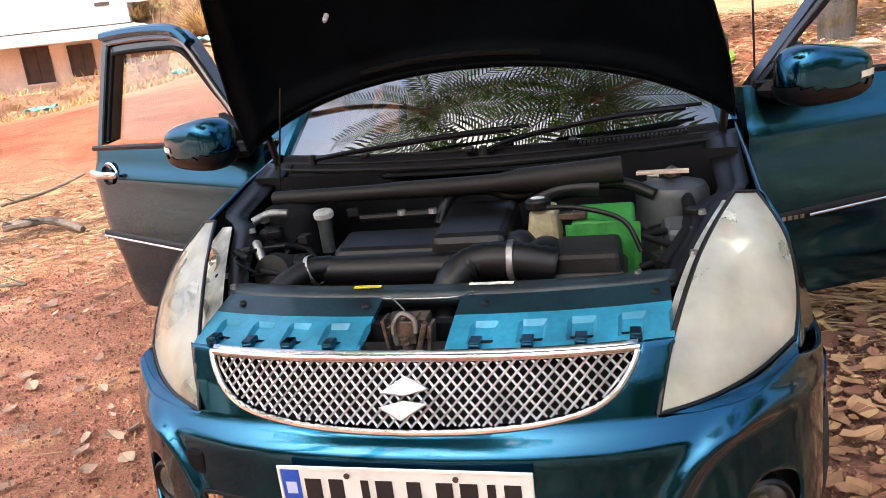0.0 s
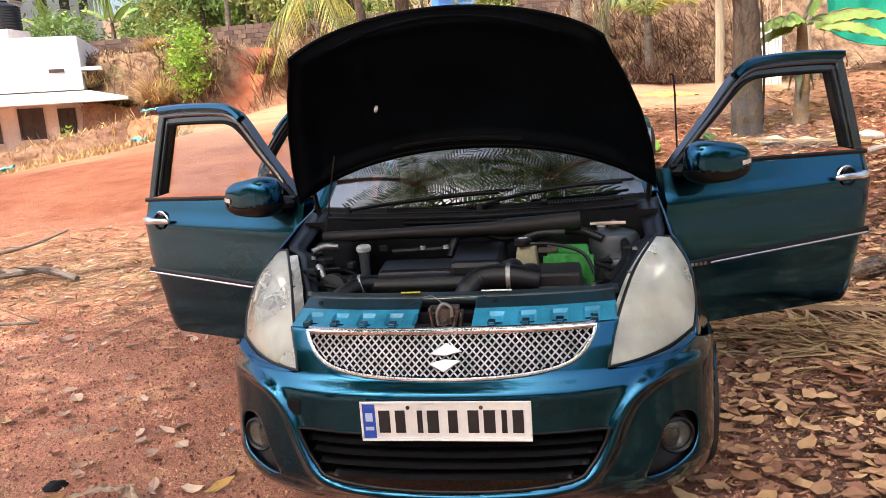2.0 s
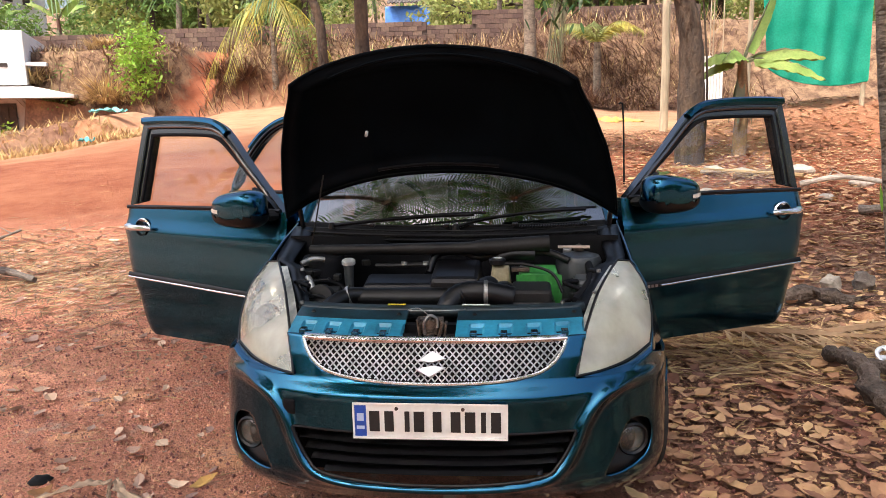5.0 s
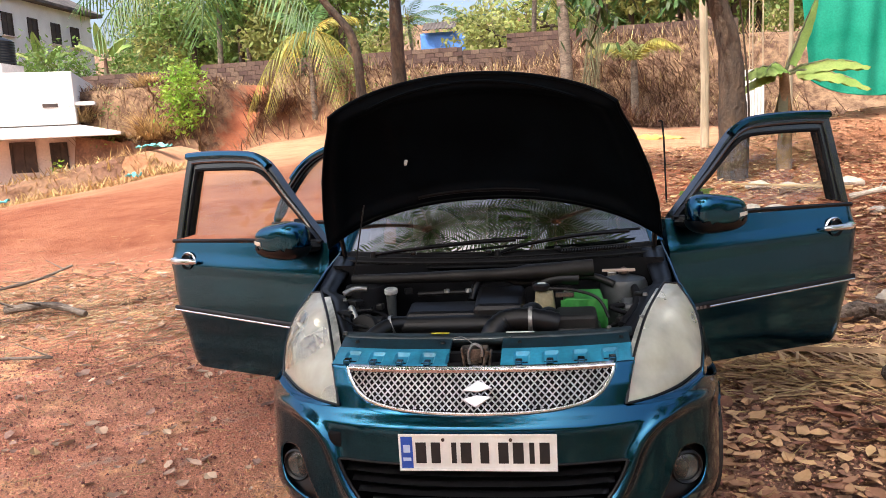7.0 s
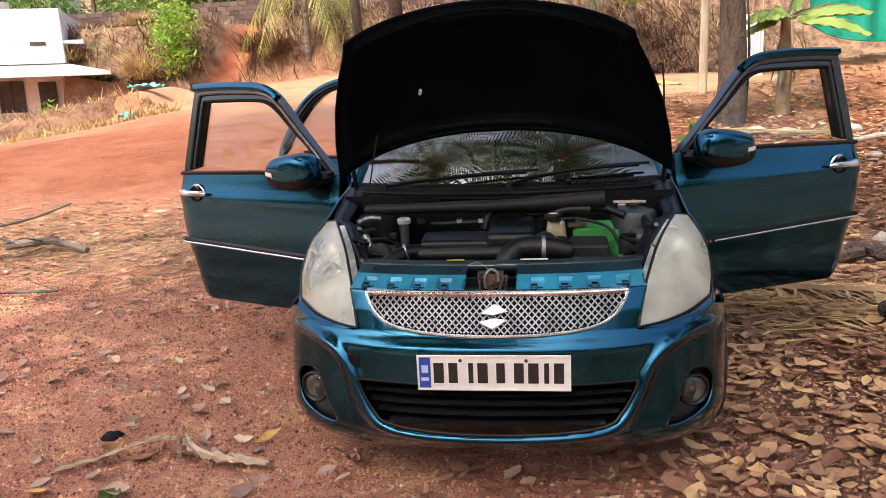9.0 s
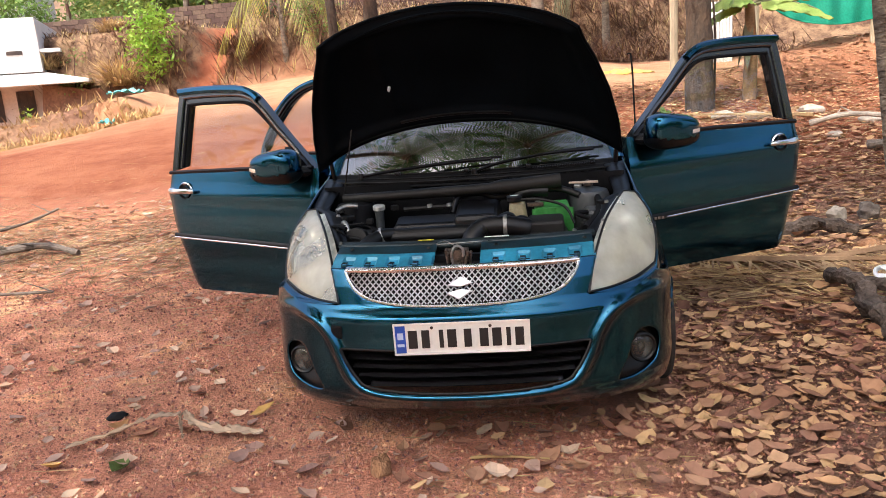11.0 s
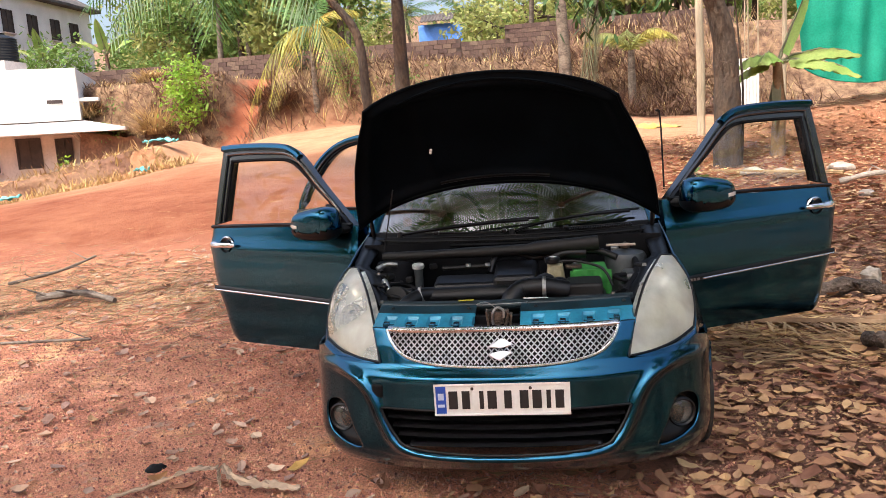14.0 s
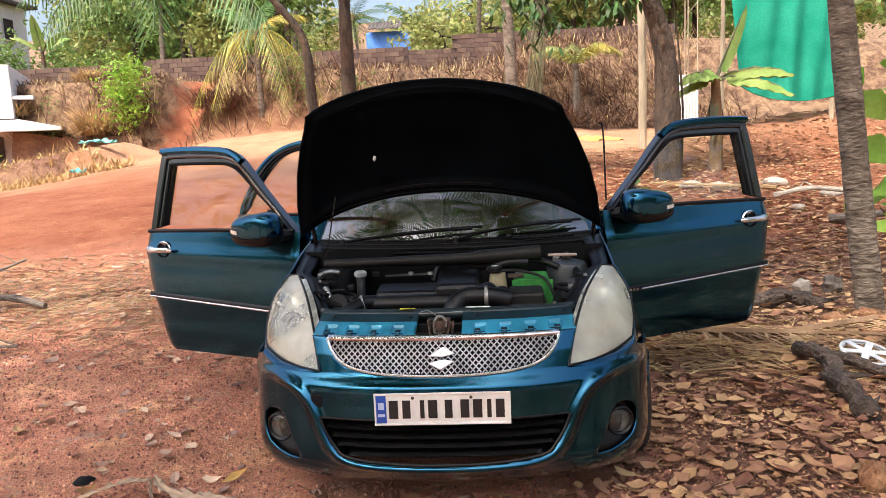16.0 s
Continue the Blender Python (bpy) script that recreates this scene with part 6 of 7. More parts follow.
part("wall", Geo().box((-4, -1.25, 3.0), (8, 14.4, 6.4)), WHITE, upper, "white plastered wall")
g = Geo()
g.add([(0.6, -9.2, 6.15), (0.6, 6.5, 6.15), (-4, 6.5, 8.6), (-4, -9.2, 8.6), (-8.9, -9.2, 6.15), (-8.9, 6.5, 6.15), (0.6, -9.2, 5.98), (0.6, 6.5, 5.98), (-8.9, -9.2, 5.98), (-8.9, 6.5, 5.98)], [(0, 1, 2, 3), (3, 2, 5, 4), (0, 6, 7, 1), (6, 8, 9, 7), (0, 3, 4, 8, 6), (1, 7, 9, 5, 2)])
part("roof", g, ROOFTILE, upper, "dark tiled roof")
for y in (-5.0, -2.5, -0.26, 1.95, 3.95):
    window("window", upper, (0.02, y, 4.40), (0.85, 1.25), (1, 0, 0))
tank = thing("water_tank", (-22.5, 28.0, terrain(-22.5, 28.0)), "black ribbed plastic water tank on a plastered stand", "water tank")
part("stand", Geo().box((0, 0, 0.70), (1.4, 1.4, 1.7)), PINKISH, tank, bevel=0.02)
rings = [(0.72 + 0.025 * (k % 2), 1.56 + 0.055 * k) for k in range(18)]
part("shell", Geo().lathe(rings + [(0.62, 2.58), (0.34, 2.68), (0.30, 2.70), (0.0, 2.71)], 32), BLACK, tank, smooth=True, angle=25)
part("lid", Geo().lathe([(0.31, 2.68), (0.31, 2.75), (0.0, 2.77)], 24), BLACK, tank, smooth=True)

far = thing("house", (-6.55, 50, 5.2), "small far house with a blue tarpaulin under its roof", "house")
part("wall", Geo().box((0, 0.6, 0.6), (2.6, 1.4, 5.6)), TARP, far, "blue tarpaulin wall")
part("tarpaulin", Geo().grid(lambda u, v: (-1.45 + 2.95 * u, -0.15 - 0.10 * math.sin(9 * u + 2 * v), 1.9 + (1.45 - 0.35 * u) * v + 0.08 * math.sin(7 * u)), 24, 10), TARP, far, "creased blue sheet", smooth=True, thick=0.01)
g = Geo().grid(lambda u, v: (-1.25 + 2.15 * u, -0.7 + 1.3 * v, 3.55 + 0.60 * v + 0.035 * math.cos(56 * u)), 72, 2)
part("roof", g, ROOFTILE, far, "dark tiled roof", thick=0.05)


def block_wall(name, x0, x1, y, top, courses, label, split=150, lean=0.0):
    """A wall of laterite blocks over a mortar core; the first blocks are single parts."""
    ob = thing(name, (x0, y, top - courses * 0.2), label, "wall", kind="structure")
    part("core", Geo().box(((x1 - x0) / 2, 0.13, courses * 0.1 - 0.4), (x1 - x0, 0.16, courses * 0.2 + 0.76)), MORTAR, ob)
    unit = Geo().box((0, 0, 0), (0.385, 0.22, 0.185))
    unit.add([], [])
    first = None
    rest = Geo()
    rnd = random.Random(int(abs(x0) * 10))
    n = 0
    for c in range(courses):
        x = 0.2 + (0.2 if c % 2 else 0)
        while x < x1 - x0 - 0.1:
            p = (x, 0.1 + rnd.uniform(-0.02, 0.012), 0.1 + c * 0.2)
            if n < split:
                if first is None:
                    first = part("block", unit, LATERITE, ob)
                    blk = first
                else:
                    blk = new("block", first.data)
                    blk.parent = ob
                blk.matrix_basis = pose(*p, rnd.uniform(-1, 1), 0, rnd.uniform(-1.5, 1.5))
                n += 1
            else:
                rest.box(p, (0.385, 0.22, 0.185))
            x += 0.4
    if rest.v:
        tagged(part("blocks", rest, LATERITE, ob), kind="stuff")
    return ob


block_wall("wall_west", -27.0, -15.6, 30.6, 5.2, 8, "weathered laterite block wall on the bank", 260)
block_wall("wall_middle", -15.4, -3.4, 32.0, 5.5, 8, "weathered laterite block wall behind the path", 260)
block_wall("wall_east", -6.0, -1.3, 34.0, 5.55, 7, "pale laterite block wall on the upper terrace", 260)
block_wall("wall_terrace", -1.5, 8.4, 33.2, 6.05, 9, "reddish laterite block wall above the brushwood", 230)
bed = thing("retaining_face", (-16.4, 22.9, 0), "dark red cut face of the bank", "bank", kind="structure")
g = Geo().grid(lambda u, v: (4.6 * u, 0.5 * v + 0.18 * noise.noise(Vector((u * 9, v * 4, 2))) + 0.35 * math.sin(u * 3), terrain(-16.4 + 4.6 * u, 22.0) - 0.3 + (2.3 - 0.9 * u) * v + 0.12 * noise.noise(Vector((u * 14, v * 3, 7)))), 60, 14)
part("earth_face", g, mat("dark_cut_earth", (0.17, 0.08, 0.05), 0.95, var=0.45, scale=1.5, fine=12, bump=0.9, second=(0.27, 0.155, 0.09), bump_scale=0.04), bed, smooth=True)

bund = thing("bund_face", (-25, 15.62, 0), "dark earth face of the low bund", "bank", kind="structure")
g = Geo().grid(lambda u, v: (15.6 * u, 0.34 * v + 0.12 * noise.noise(Vector((u * 22, v * 3, 4))) + (0.5 * max(0, u - 0.93) / 0.07 if u > 0.93 else 0), terrain(-25 + 15.6 * u, 15.45) - 0.15 + (terrain(-25 + 15.6 * u, 16.1) - terrain(-25 + 15.6 * u, 15.45) + 0.16) * v + 0.05 * noise.noise(Vector((u * 40, v * 3, 7)))), 120, 10)
part("earth_face", g, bpy.data.materials["dark_cut_earth"], bund, smooth=True)
rnd = random.Random(55)
g = Geo()
for _ in range(5200):
    x, y = rnd.uniform(-22, -8.6), rnd.gauss(15.65, 0.3)
    z = terrain(x, y)
    a, h = rnd.uniform(0, 6.28), rnd.uniform(0.1, 0.45)
    leaf_blade(g, (x, y, z - 0.03), (x + 0.6 * h * math.cos(a), y + 0.6 * h * math.sin(a), z + h * rnd.uniform(0.3, 1)), (-math.sin(a), math.cos(a), 0), 0.03, 0.08, 2)
tagged(part("bund_grass", g, STRAW, None), "dry grass along the low bund", "dry grass", kind="stuff")

# shade net on posts
net = thing("shade_net", (5.1, 14.0, 2.0), "torn green shade net stretched between posts", "shade net")
g = Geo().grid(lambda u, v: (2.2 * u + 0.25 * (1 - u) * (1 - v) ** 2, 0.12 * math.sin(9 * u + 3 * v) * (1 - v * 0.6) + 0.06 * math.sin(23 * u - 7 * v), 4.6 * v - 0.10 * math.sin(math.pi * u) * (1 - v) + 0.30 * (1 - u) ** 3 * (1 - v)), 50, 40)
edge_line = [(2.2 * i / 20 + 0.25 * (1 - i / 20), 0.12 * math.sin(9 * i / 20), -0.10 * math.sin(math.pi * i / 20) + 0.30 * (1 - i / 20) ** 3) for i in range(21)]
part("hem_cord", Geo().tube(edge_line, 0.015, 5), NET, net)
part("net_cloth", g, NET, net, smooth=True, angle=0)
for x in (0.0, 2.25):
    post = thing("post", on(5.1 + x - 0.1, 14.12), "rough wooden post holding the net", "post", "net posts")
    part("stake", Geo().tube([(0, 0, -0.3), (0.03, 0, 2.5), (0, 0.02, 5.6)], [0.05, 0.045, 0.04], 8), POST, post, smooth=True)
post = thing("post", on(3.72, 16.0), "pale weathered wooden post", "post")
part("stake", Geo().tube([(0, 0, -0.3), (0.02, 0, 1.5), (-0.02, 0, 3.9)], [0.10, 0.095, 0.085], 10), POST, post, smooth=True)
stick = thing("stake", on(1.85, 9.0), "thin dark iron stake in the earth", "stake")
part("rod", Geo().tube([(0.03, 0, -0.2), (0, 0, 0.9), (-0.02, 0, 1.15)], 0.013, 6), BLACK_MATT, stick)
part("crook", Geo().tube([(-0.02, 0, 1.15), (-0.05, 0, 1.155), (-0.07, 0, 1.14)], 0.014, 6), BLACK_MATT, stick)
mast = thing("lattice_mast", on(6.3, 22.0), "slender white lattice mast", "mast")
for a in (0, 120, 240):
    dx, dy = 0.22 * math.cos(radians(a)), 0.22 * math.sin(radians(a))
    part("leg", Geo().tube([(dx, dy, -0.3), (dx, dy, 9)], 0.016, 6), POST, mast)
for k in range(22):
    z = 0.3 + 0.4 * k
    a, b = radians(120 * (k % 3)), radians(120 * ((k + 1) % 3))
    part("brace", Geo().tube([(0.22 * math.cos(a), 0.22 * math.sin(a), z), (0.22 * math.cos(b), 0.22 * math.sin(b), z + 0.35)], 0.008, 5), POST, mast)
sheet = thing("corrugated_sheet", on(5.35, 18.4), "white corrugated metal sheet standing upright", "metal sheet")
part("sheet", Geo().grid(lambda u, v: (0.55 * u - 0.27, 0.025 * math.sin(u * 44), 0.2 + 1.5 * v), 44, 2), WHITE, sheet, thick=0.004)

# banana plants
def banana(place, seed, height, leaves, label):
    rnd = random.Random(seed)
    ob = thing("banana_plant", place, label, "banana plant", "banana plants")
    part("stem", Geo().tube([(0, 0, -0.1), (0.03, 0, height * 0.5), (0.0, 0, height)], [0.13, 0.11, 0.075], 12), BRUSH, ob, smooth=True)
    for direction, length, width, drop in leaves:
        d = Vector(direction).normalized()
        side = d.cross(Vector((0, 0, 1)))
        side = side.normalized() if side.length > 0.05 else Vector((1, 0, 0))
        g = Geo()

        def blade(u, v):
            t = v
            p = Vector((0, 0, height)) + d * length * t + Vector((0, 0, -drop * length * t ** 2.2))
            w = width * (math.sin(math.pi * min(1, 0.10 + 0.9 * t)) ** 0.55) if t > 0.16 else 0.03
            a = 2 * u - 1
            return p + side * a * w * 0.5 + Vector((0, 0, -0.42 * abs(a) * w + 0.015 * math.sin(40 * t + 5 * a)))

        g.grid(blade, 8, 22)
        part("leaf", g, BANANA, ob, smooth=True)
        part("midrib", Geo().tube([blade(0.5, i / 10) + Vector((0, 0, -0.01)) for i in range(11)], [0.03 * (1 - 0.9 * i / 10) + 0.004 for i in range(11)], 6), PALM_DRY, ob, smooth=True)
    skirt = Geo()
    for k in range(6):
        a = rnd.uniform(0, 6.28)
        leaf_blade(skirt, (0, 0, height * 0.95), (0.22 * math.cos(a), 0.22 * math.sin(a), height * 0.35), (-math.sin(a), math.cos(a), 0), 0.16, 0.05, 4)
    part("dry_skirt", skirt, PALM_DRY, ob)
    return ob


banana(on(4.3, 12.0), 31, 1.65, [((0.9, -0.1, 0.42), 1.5, 0.46, 0.42), ((0.85, -0.35, 0.16), 1.35, 0.42, 0.45), ((0.42, 0.1, 1.0), 1.5, 0.44, 0.05), ((-0.7, -0.2, 0.5), 0.95, 0.44, 0.65), ((-0.5, -0.5, 0.8), 0.9, 0.46, 0.8), ((-0.9, 0.2, 0.15), 0.8, 0.36, 0.6)], "banana plant with torn green leaves")
for k, (x, y) in enumerate(((-20.6, 33.0), (-11.5, 36.5), (-24.5, 34.0))):
    banana(on(x, y), 32 + k, 1.9, [((0.8, -0.3, 0.9), 2.2, 0.5, 0.35), ((-0.8, -0.2, 0.9), 2.0, 0.5, 0.4), ((0.1, -0.5, 1.2), 2.2, 0.5, 0.2), ((0.5, 0.5, 0.8), 2.0, 0.5, 0.4)], "banana plant beside the wall")

# low yellowing palm and long hanging fronds
def frond_plant(name, place, crown_z, specs, material, label, trunk=0.12, lean=(0, 0)):
    ob = thing(name, place, label, "palm tree", "small palms")
    rnd = random.Random(int(abs(place[0]) * 100))
    if trunk:
        part("trunk", Geo().tube(smooth_line([(0, 0, -0.2), (lean[0] * 0.3, lean[1] * 0.3, crown_z * 0.5), (lean[0], lean[1], crown_z)], 8), [trunk * (1.1 - 0.02 * i) * (1 + 0.05 * (i % 2)) for i in range(17)], 10), PALMBARK, ob, smooth=True)
    for d, ln, drop, leaflet, hang, mt in specs:
        g = Geo()
        frond(g, (lean[0], lean[1], crown_z), d, ln, drop, rnd, leaflet=leaflet, hang=hang, pairs=40)
        part("frond", g, mt or material, ob)
    return ob


frond_plant("coconut_palm", on(-7.5, 23.2), 2.7, [((-0.9, -0.2, 0.35), 2.3, 1.5, 0.6, 0.95, None), ((-0.4, -0.8, 0.3), 2.2, 1.5, 0.6, 0.95, None), ((0.5, -0.6, 0.3), 2.3, 1.5, 0.6, 0.95, None), ((0.95, 0.1, 0.35), 2.2, 1.5, 0.6, 0.95, None), ((0.1, 0.6, 1.0), 2.3, 0.3, 0.5, 0.4, PALM_GREEN), ((-0.7, 0.3, 0.9), 2.4, 0.4, 0.5, 0.4, PALM_GREEN), ((0.7, 0.3, 0.8), 2.2, 0.5, 0.5, 0.5, None)], PALM_YELLOW, "young coconut palm with yellow hanging fronds", 0.10)
frond_plant("coconut_palm", on(-5.5, 11.6), 4.15, [((0.35, -0.3, 0.15), 2.6, 0.95, 0.7, 0.8, None), ((-0.15, -0.2, 0.10), 2.5, 1.0, 0.7, 0.9, None), ((0.1, -0.4, 0.10), 2.6, 0.9, 0.7, 0.9, None), ((0.9, 0.0, 0.3), 2.8, 0.55, 0.62, 0.7, None), ((-0.9, -0.1, 0.35), 2.8, 0.6, 0.6, 0.7, None), ((0.7, -0.5, 0.2), 2.6, 0.85, 0.62, 0.9, None), ((-0.6, 0.5, 0.6), 2.8, 0.5, 0.6, 0.7, None), ((0.5, 0.7, 0.6), 2.8, 0.5, 0.6, 0.7, None)], PALM_GREEN, "coconut palm with low hanging green fronds", 0.0)
frond_plant("coconut_palm", on(1.35, 12.3), 5.3, [((-0.10, -0.05, -0.9), 3.5, 0.25, 0.42, 1.7, None), ((-0.03, 0.0, -0.9), 3.5, 0.25, 0.42, 1.7, None), ((-0.07, 0.06, -0.9), 3.2, 0.25, 0.42, 1.7, None), ((0.8, 0.2, 0.5), 2.8, 0.5, 0.6, 0.6, PALM_GREEN), ((-0.8, 0.2, 0.5), 2.8, 0.5, 0.6, 0.6, PALM_GREEN)], PALM_DRY, "palm with a withered frond hanging straight down", 0.0)
frond_plant("coconut_palm", on(3.2, 25.5), 2.1, [((math.cos(a), math.sin(a), 1.3), 2.5, 0.65, 0.45, 0.5, PALM_YELLOW if k % 3 == 0 else None) for k, a in enumerate((0.2, 1.1, 2.0, 2.8, 3.6, 4.5, 5.4))], leaf_mat("pale_palm_green", (0.20, 0.26, 0.07), (0.34, 0.36, 0.12)), "young palm with pale fronds on the bank", 0.14)

# bushes on the bank
def bush(name, place, radii, count, size, material, seed, label, category="bush", group="", stems=True, narrow=0.4):
    rnd = random.Random(seed)
    ob = thing(name, place, label, category, group)
    g = Geo()
    hubs = crown_leaves(g, (0, 0, radii[2] * 0.95), radii, count, size, rnd, narrow=narrow)
    part("foliage", g, material, ob)
    st = Geo()
    for h in hubs[:14]:
        st.tube([(0, 0, -0.15), (h.x * 0.4, h.y * 0.4, h.z * 0.5), tuple(h)], [0.03, 0.02, 0.008], 5)
    tagged(part("stem", st, BRUSH, ob), kind="stuff")
    return ob


bush("shrub", on(-12.3, 23.6, 0.5), (0.62, 0.6, 1.25), 1500, 0.16, LEAF_LIGHT, 41, "bright green upright shrub on the bank", "shrub")
bush("shrub", on(-15.6, 24.0), (0.45, 0.4, 1.3), 420, 0.12, LEAF_MID, 42, "thin green creeper on the bank", "shrub")
bush("shrub", on(-6.4, 23.4), (0.8, 0.5, 1.2), 700, 0.12, LEAF_MID, 43, "green creeper over the bank", "shrub")
bush("shrub", on(-8.4, 24.2), (0.5, 0.4, 1.0), 350, 0.12, LEAF_DARK, 44, "dark green creeper over the bank", "shrub")
bush("shrub", on(-4.6, 22.8), (0.7, 0.5, 0.9), 500, 0.13, LEAF_MID, 45, "green creeper at the foot of the bank", "shrub")
bush("shrub", on(-15.2, 20.6), (0.25, 0.25, 0.55), 150, 0.14, LEAF_LIGHT, 46, "small green sapling by the house", "shrub")
bush("shrub", on(1.55, 9.6), (0.16, 0.14, 0.16), 22, 0.16, LEAF_LIGHT, 47, "low green seedling on red earth", "shrub", narrow=0.7)
bush("shrub", on(2.35, 9.3), (0.2, 0.2, 0.2), 26, 0.18, LEAF_MID, 48, "low green seedling on red earth", "shrub", narrow=0.7)
bush("shrub", on(-23.5, 33.0, 0.2), (2.3, 1.4, 1.25), 1800, 0.26, LEAF_MID, 49, "rounded green bush before a white house", "shrub")
bush("shrub", on(-19.5, 34.5, 0.0), (2.2, 1.2, 0.9), 1300, 0.26, LEAF_MID, 50, "green bush behind the wall", "shrub")
bush("shrub", (3.95, 4.35, 0.1), (0.35, 0.35, 0.85), 34, 0.30, LEAF_LIGHT, 51, "leafy sapling with large round leaves", "shrub", narrow=0.8)
for k, (x, y, s) in enumerate(((-16.8, 24.6, 1.0), (-13.7, 23.9, 1.7), (-9.6, 24.0, 1.2), (-8.8, 23.4, 1.1), (-14.6, 25.6, 0.9), (-17.8, 24.9, 0.9))):
    rnd = random.Random(60 + k)
    ob = thing("dry_grass_tuft", on(x, y), "arching tuft of dry straw-coloured grass", "grass", "dry grass tufts")
    g = Geo()
    for _ in range(520):
        a, r = rnd.uniform(0, 6.28), rnd.uniform(0.3, 1.0) * s
        b = Vector((rnd.gauss(0, 0.2), rnd.gauss(0, 0.2), 0))
        leaf_blade(g, b, b + Vector((r * math.cos(a), r * math.sin(a), rnd.uniform(0.3, 1.0) * s)), (-math.sin(a), math.cos(a), 0), 0.03, 0.35 * s, 3)
    tagged(part("grass_blade", g, STRAW if k in (0, 1, 4) else BRUSH, ob), kind="stuff")

# brushwood and weeds over the banks
rnd = random.Random(70)
g = Geo()
for _ in range(5200):
    if rnd.random() < 0.72:
        x, y = rnd.uniform(-20, -2), rnd.uniform(22.8, 29)
    else:
        x, y = rnd.uniform(-2, 9), rnd.uniform(23.5, 32)
    if abs(x + 10.6) < 0.75:
        continue
    z = terrain(x, y)
    a, h = rnd.uniform(0, 6.28), rnd.uniform(0.2, 0.9) * (0.5 if x < -2 and y > 24.6 else 1.0)
    leaf_blade(g, (x, y, z - 0.05), (x + 0.5 * h * math.cos(a), y + 0.5 * h * math.sin(a), z + h), (-math.sin(a), math.cos(a), 0), 0.035, 0.12, 2)
tagged(part("bank_weeds", g, leaf_mat("bank_weed", (0.26, 0.16, 0.09), (0.52, 0.38, 0.21), rough=0.9, island=0.6, spec=0.1), None), "dry straw and weeds covering the banks", "dry grass", kind="stuff")
g = Geo()
for _ in range(10000):
    k = rnd.random()
    if k < 0.45:
        x, y = rnd.gauss(3.2, 2.6), rnd.uniform(23.5, 31)
    elif k < 0.78:
        x, y = rnd.choice((rnd.uniform(-10.4, -2.5), rnd.uniform(-14.2, -11.5))), rnd.uniform(22.6, 26)
    else:
        x, y = rnd.uniform(-20, -13), rnd.uniform(23, 28)
    z = terrain(x, y)
    a, h = rnd.uniform(0, 6.28), rnd.uniform(0.25, 1.25)
    h *= 0.45 if x < -2 and y > 24.6 else 1.0
    p = Vector((x, y, z))
    q = p + Vector((0.7 * h * math.cos(a), 0.7 * h * math.sin(a), h * rnd.uniform(0.2, 0.9)))
    leaf_blade(g, p, q, (-math.sin(a), math.cos(a), 0.3), 0.028, 0.05, 2)
for _ in range(5200):
    x, y = rnd.gauss(3.6, 2.4), rnd.uniform(23.2, 29)
    z = terrain(x, y)
    a, h = rnd.uniform(0, 6.28), rnd.uniform(0.4, 1.7)
    p = Vector((x, y, z - 0.05))
    leaf_blade(g, p, p + Vector((0.8 * h * math.cos(a), 0.8 * h * math.sin(a), h * rnd.uniform(0.15, 0.8))), (-math.sin(a), math.cos(a), 0.3), 0.024, 0.25 * h, 3)
tagged(part("brushwood", g, BRUSH, None), "tangled dry brushwood on the banks", "brushwood", kind="stuff")

# woods behind the walls
rnd = random.Random(80)
wood_a = tree("tree", on(-14.0, 40.0), [(0, 0, 0), (0.2, 0, 3), (-0.1, 0, 6)], 0.2, [((0, 0, 6.0), (2.6, 2.2, 2.0)), ((1.5, 0, 4.0), (1.5, 1.5, 1.2)), ((-1.5, 0.4, 3.6), (1.5, 1.5, 1.3))], 2600, 0.36, LEAF_FAR, 81, "leafy tree in the wood behind the walls", group="far trees")
wood_b = tree("tree", on(8.0, 42.0), [(0, 0, 0), (-0.2, 0, 3), (0.2, 0, 7)], 0.22, [((0, 0, 7.0), (2.8, 2.4, 2.0)), ((-1.6, 0, 4.6), (1.8, 1.5, 1.4)), ((1.4, 0, 3.4), (1.5, 1.5, 1.2))], 2600, 0.36, LEAF_MID, 82, "dark leafy tree in the wood behind the walls", group="far trees")
far_palm = palm(on(-17.0, 38.0), 7.5, (0.6, 0), 83, 0.15, 16, "coconut palm in the wood behind the walls", 3.6, "far palms", 0.2)
for k in range(26):
    x = -34 + 2.75 * k + rnd.uniform(-1, 1)
    y = rnd.uniform(37, 50) if abs(x + 6) > 4 else rnd.uniform(56, 62)
    if x < -20 and y < 56:
        y += 18
    if -9 < x < 3:
        continue
    src = (wood_a, wood_b)[1 if k % 3 == 0 else 0]
    copy_thing(src, pose(*on(x, y, -0.4), 0, 0, rnd.uniform(0, 360)))
for k in range(16):
    x = -32 + 4.3 * k + rnd.uniform(-1.5, 1.5)
    y = rnd.uniform(36, 46) if abs(x + 6) > 4 else rnd.uniform(55, 60)
    if x < -20:
        y += 16
    copy_thing(far_palm, pose(*on(x, y, -0.3 - rnd.uniform(0, 3.5)), 0, 0, rnd.uniform(0, 360)))
for k in range(22):
    x, y = -40 + 3.9 * k, rnd.uniform(62, 80)
    if -14 < x < 4:
        continue
    copy_thing((wood_a, wood_b)[(k + 1) % 2], pose(*on(x, y, -0.5), 0, 0, rnd.uniform(0, 360)))

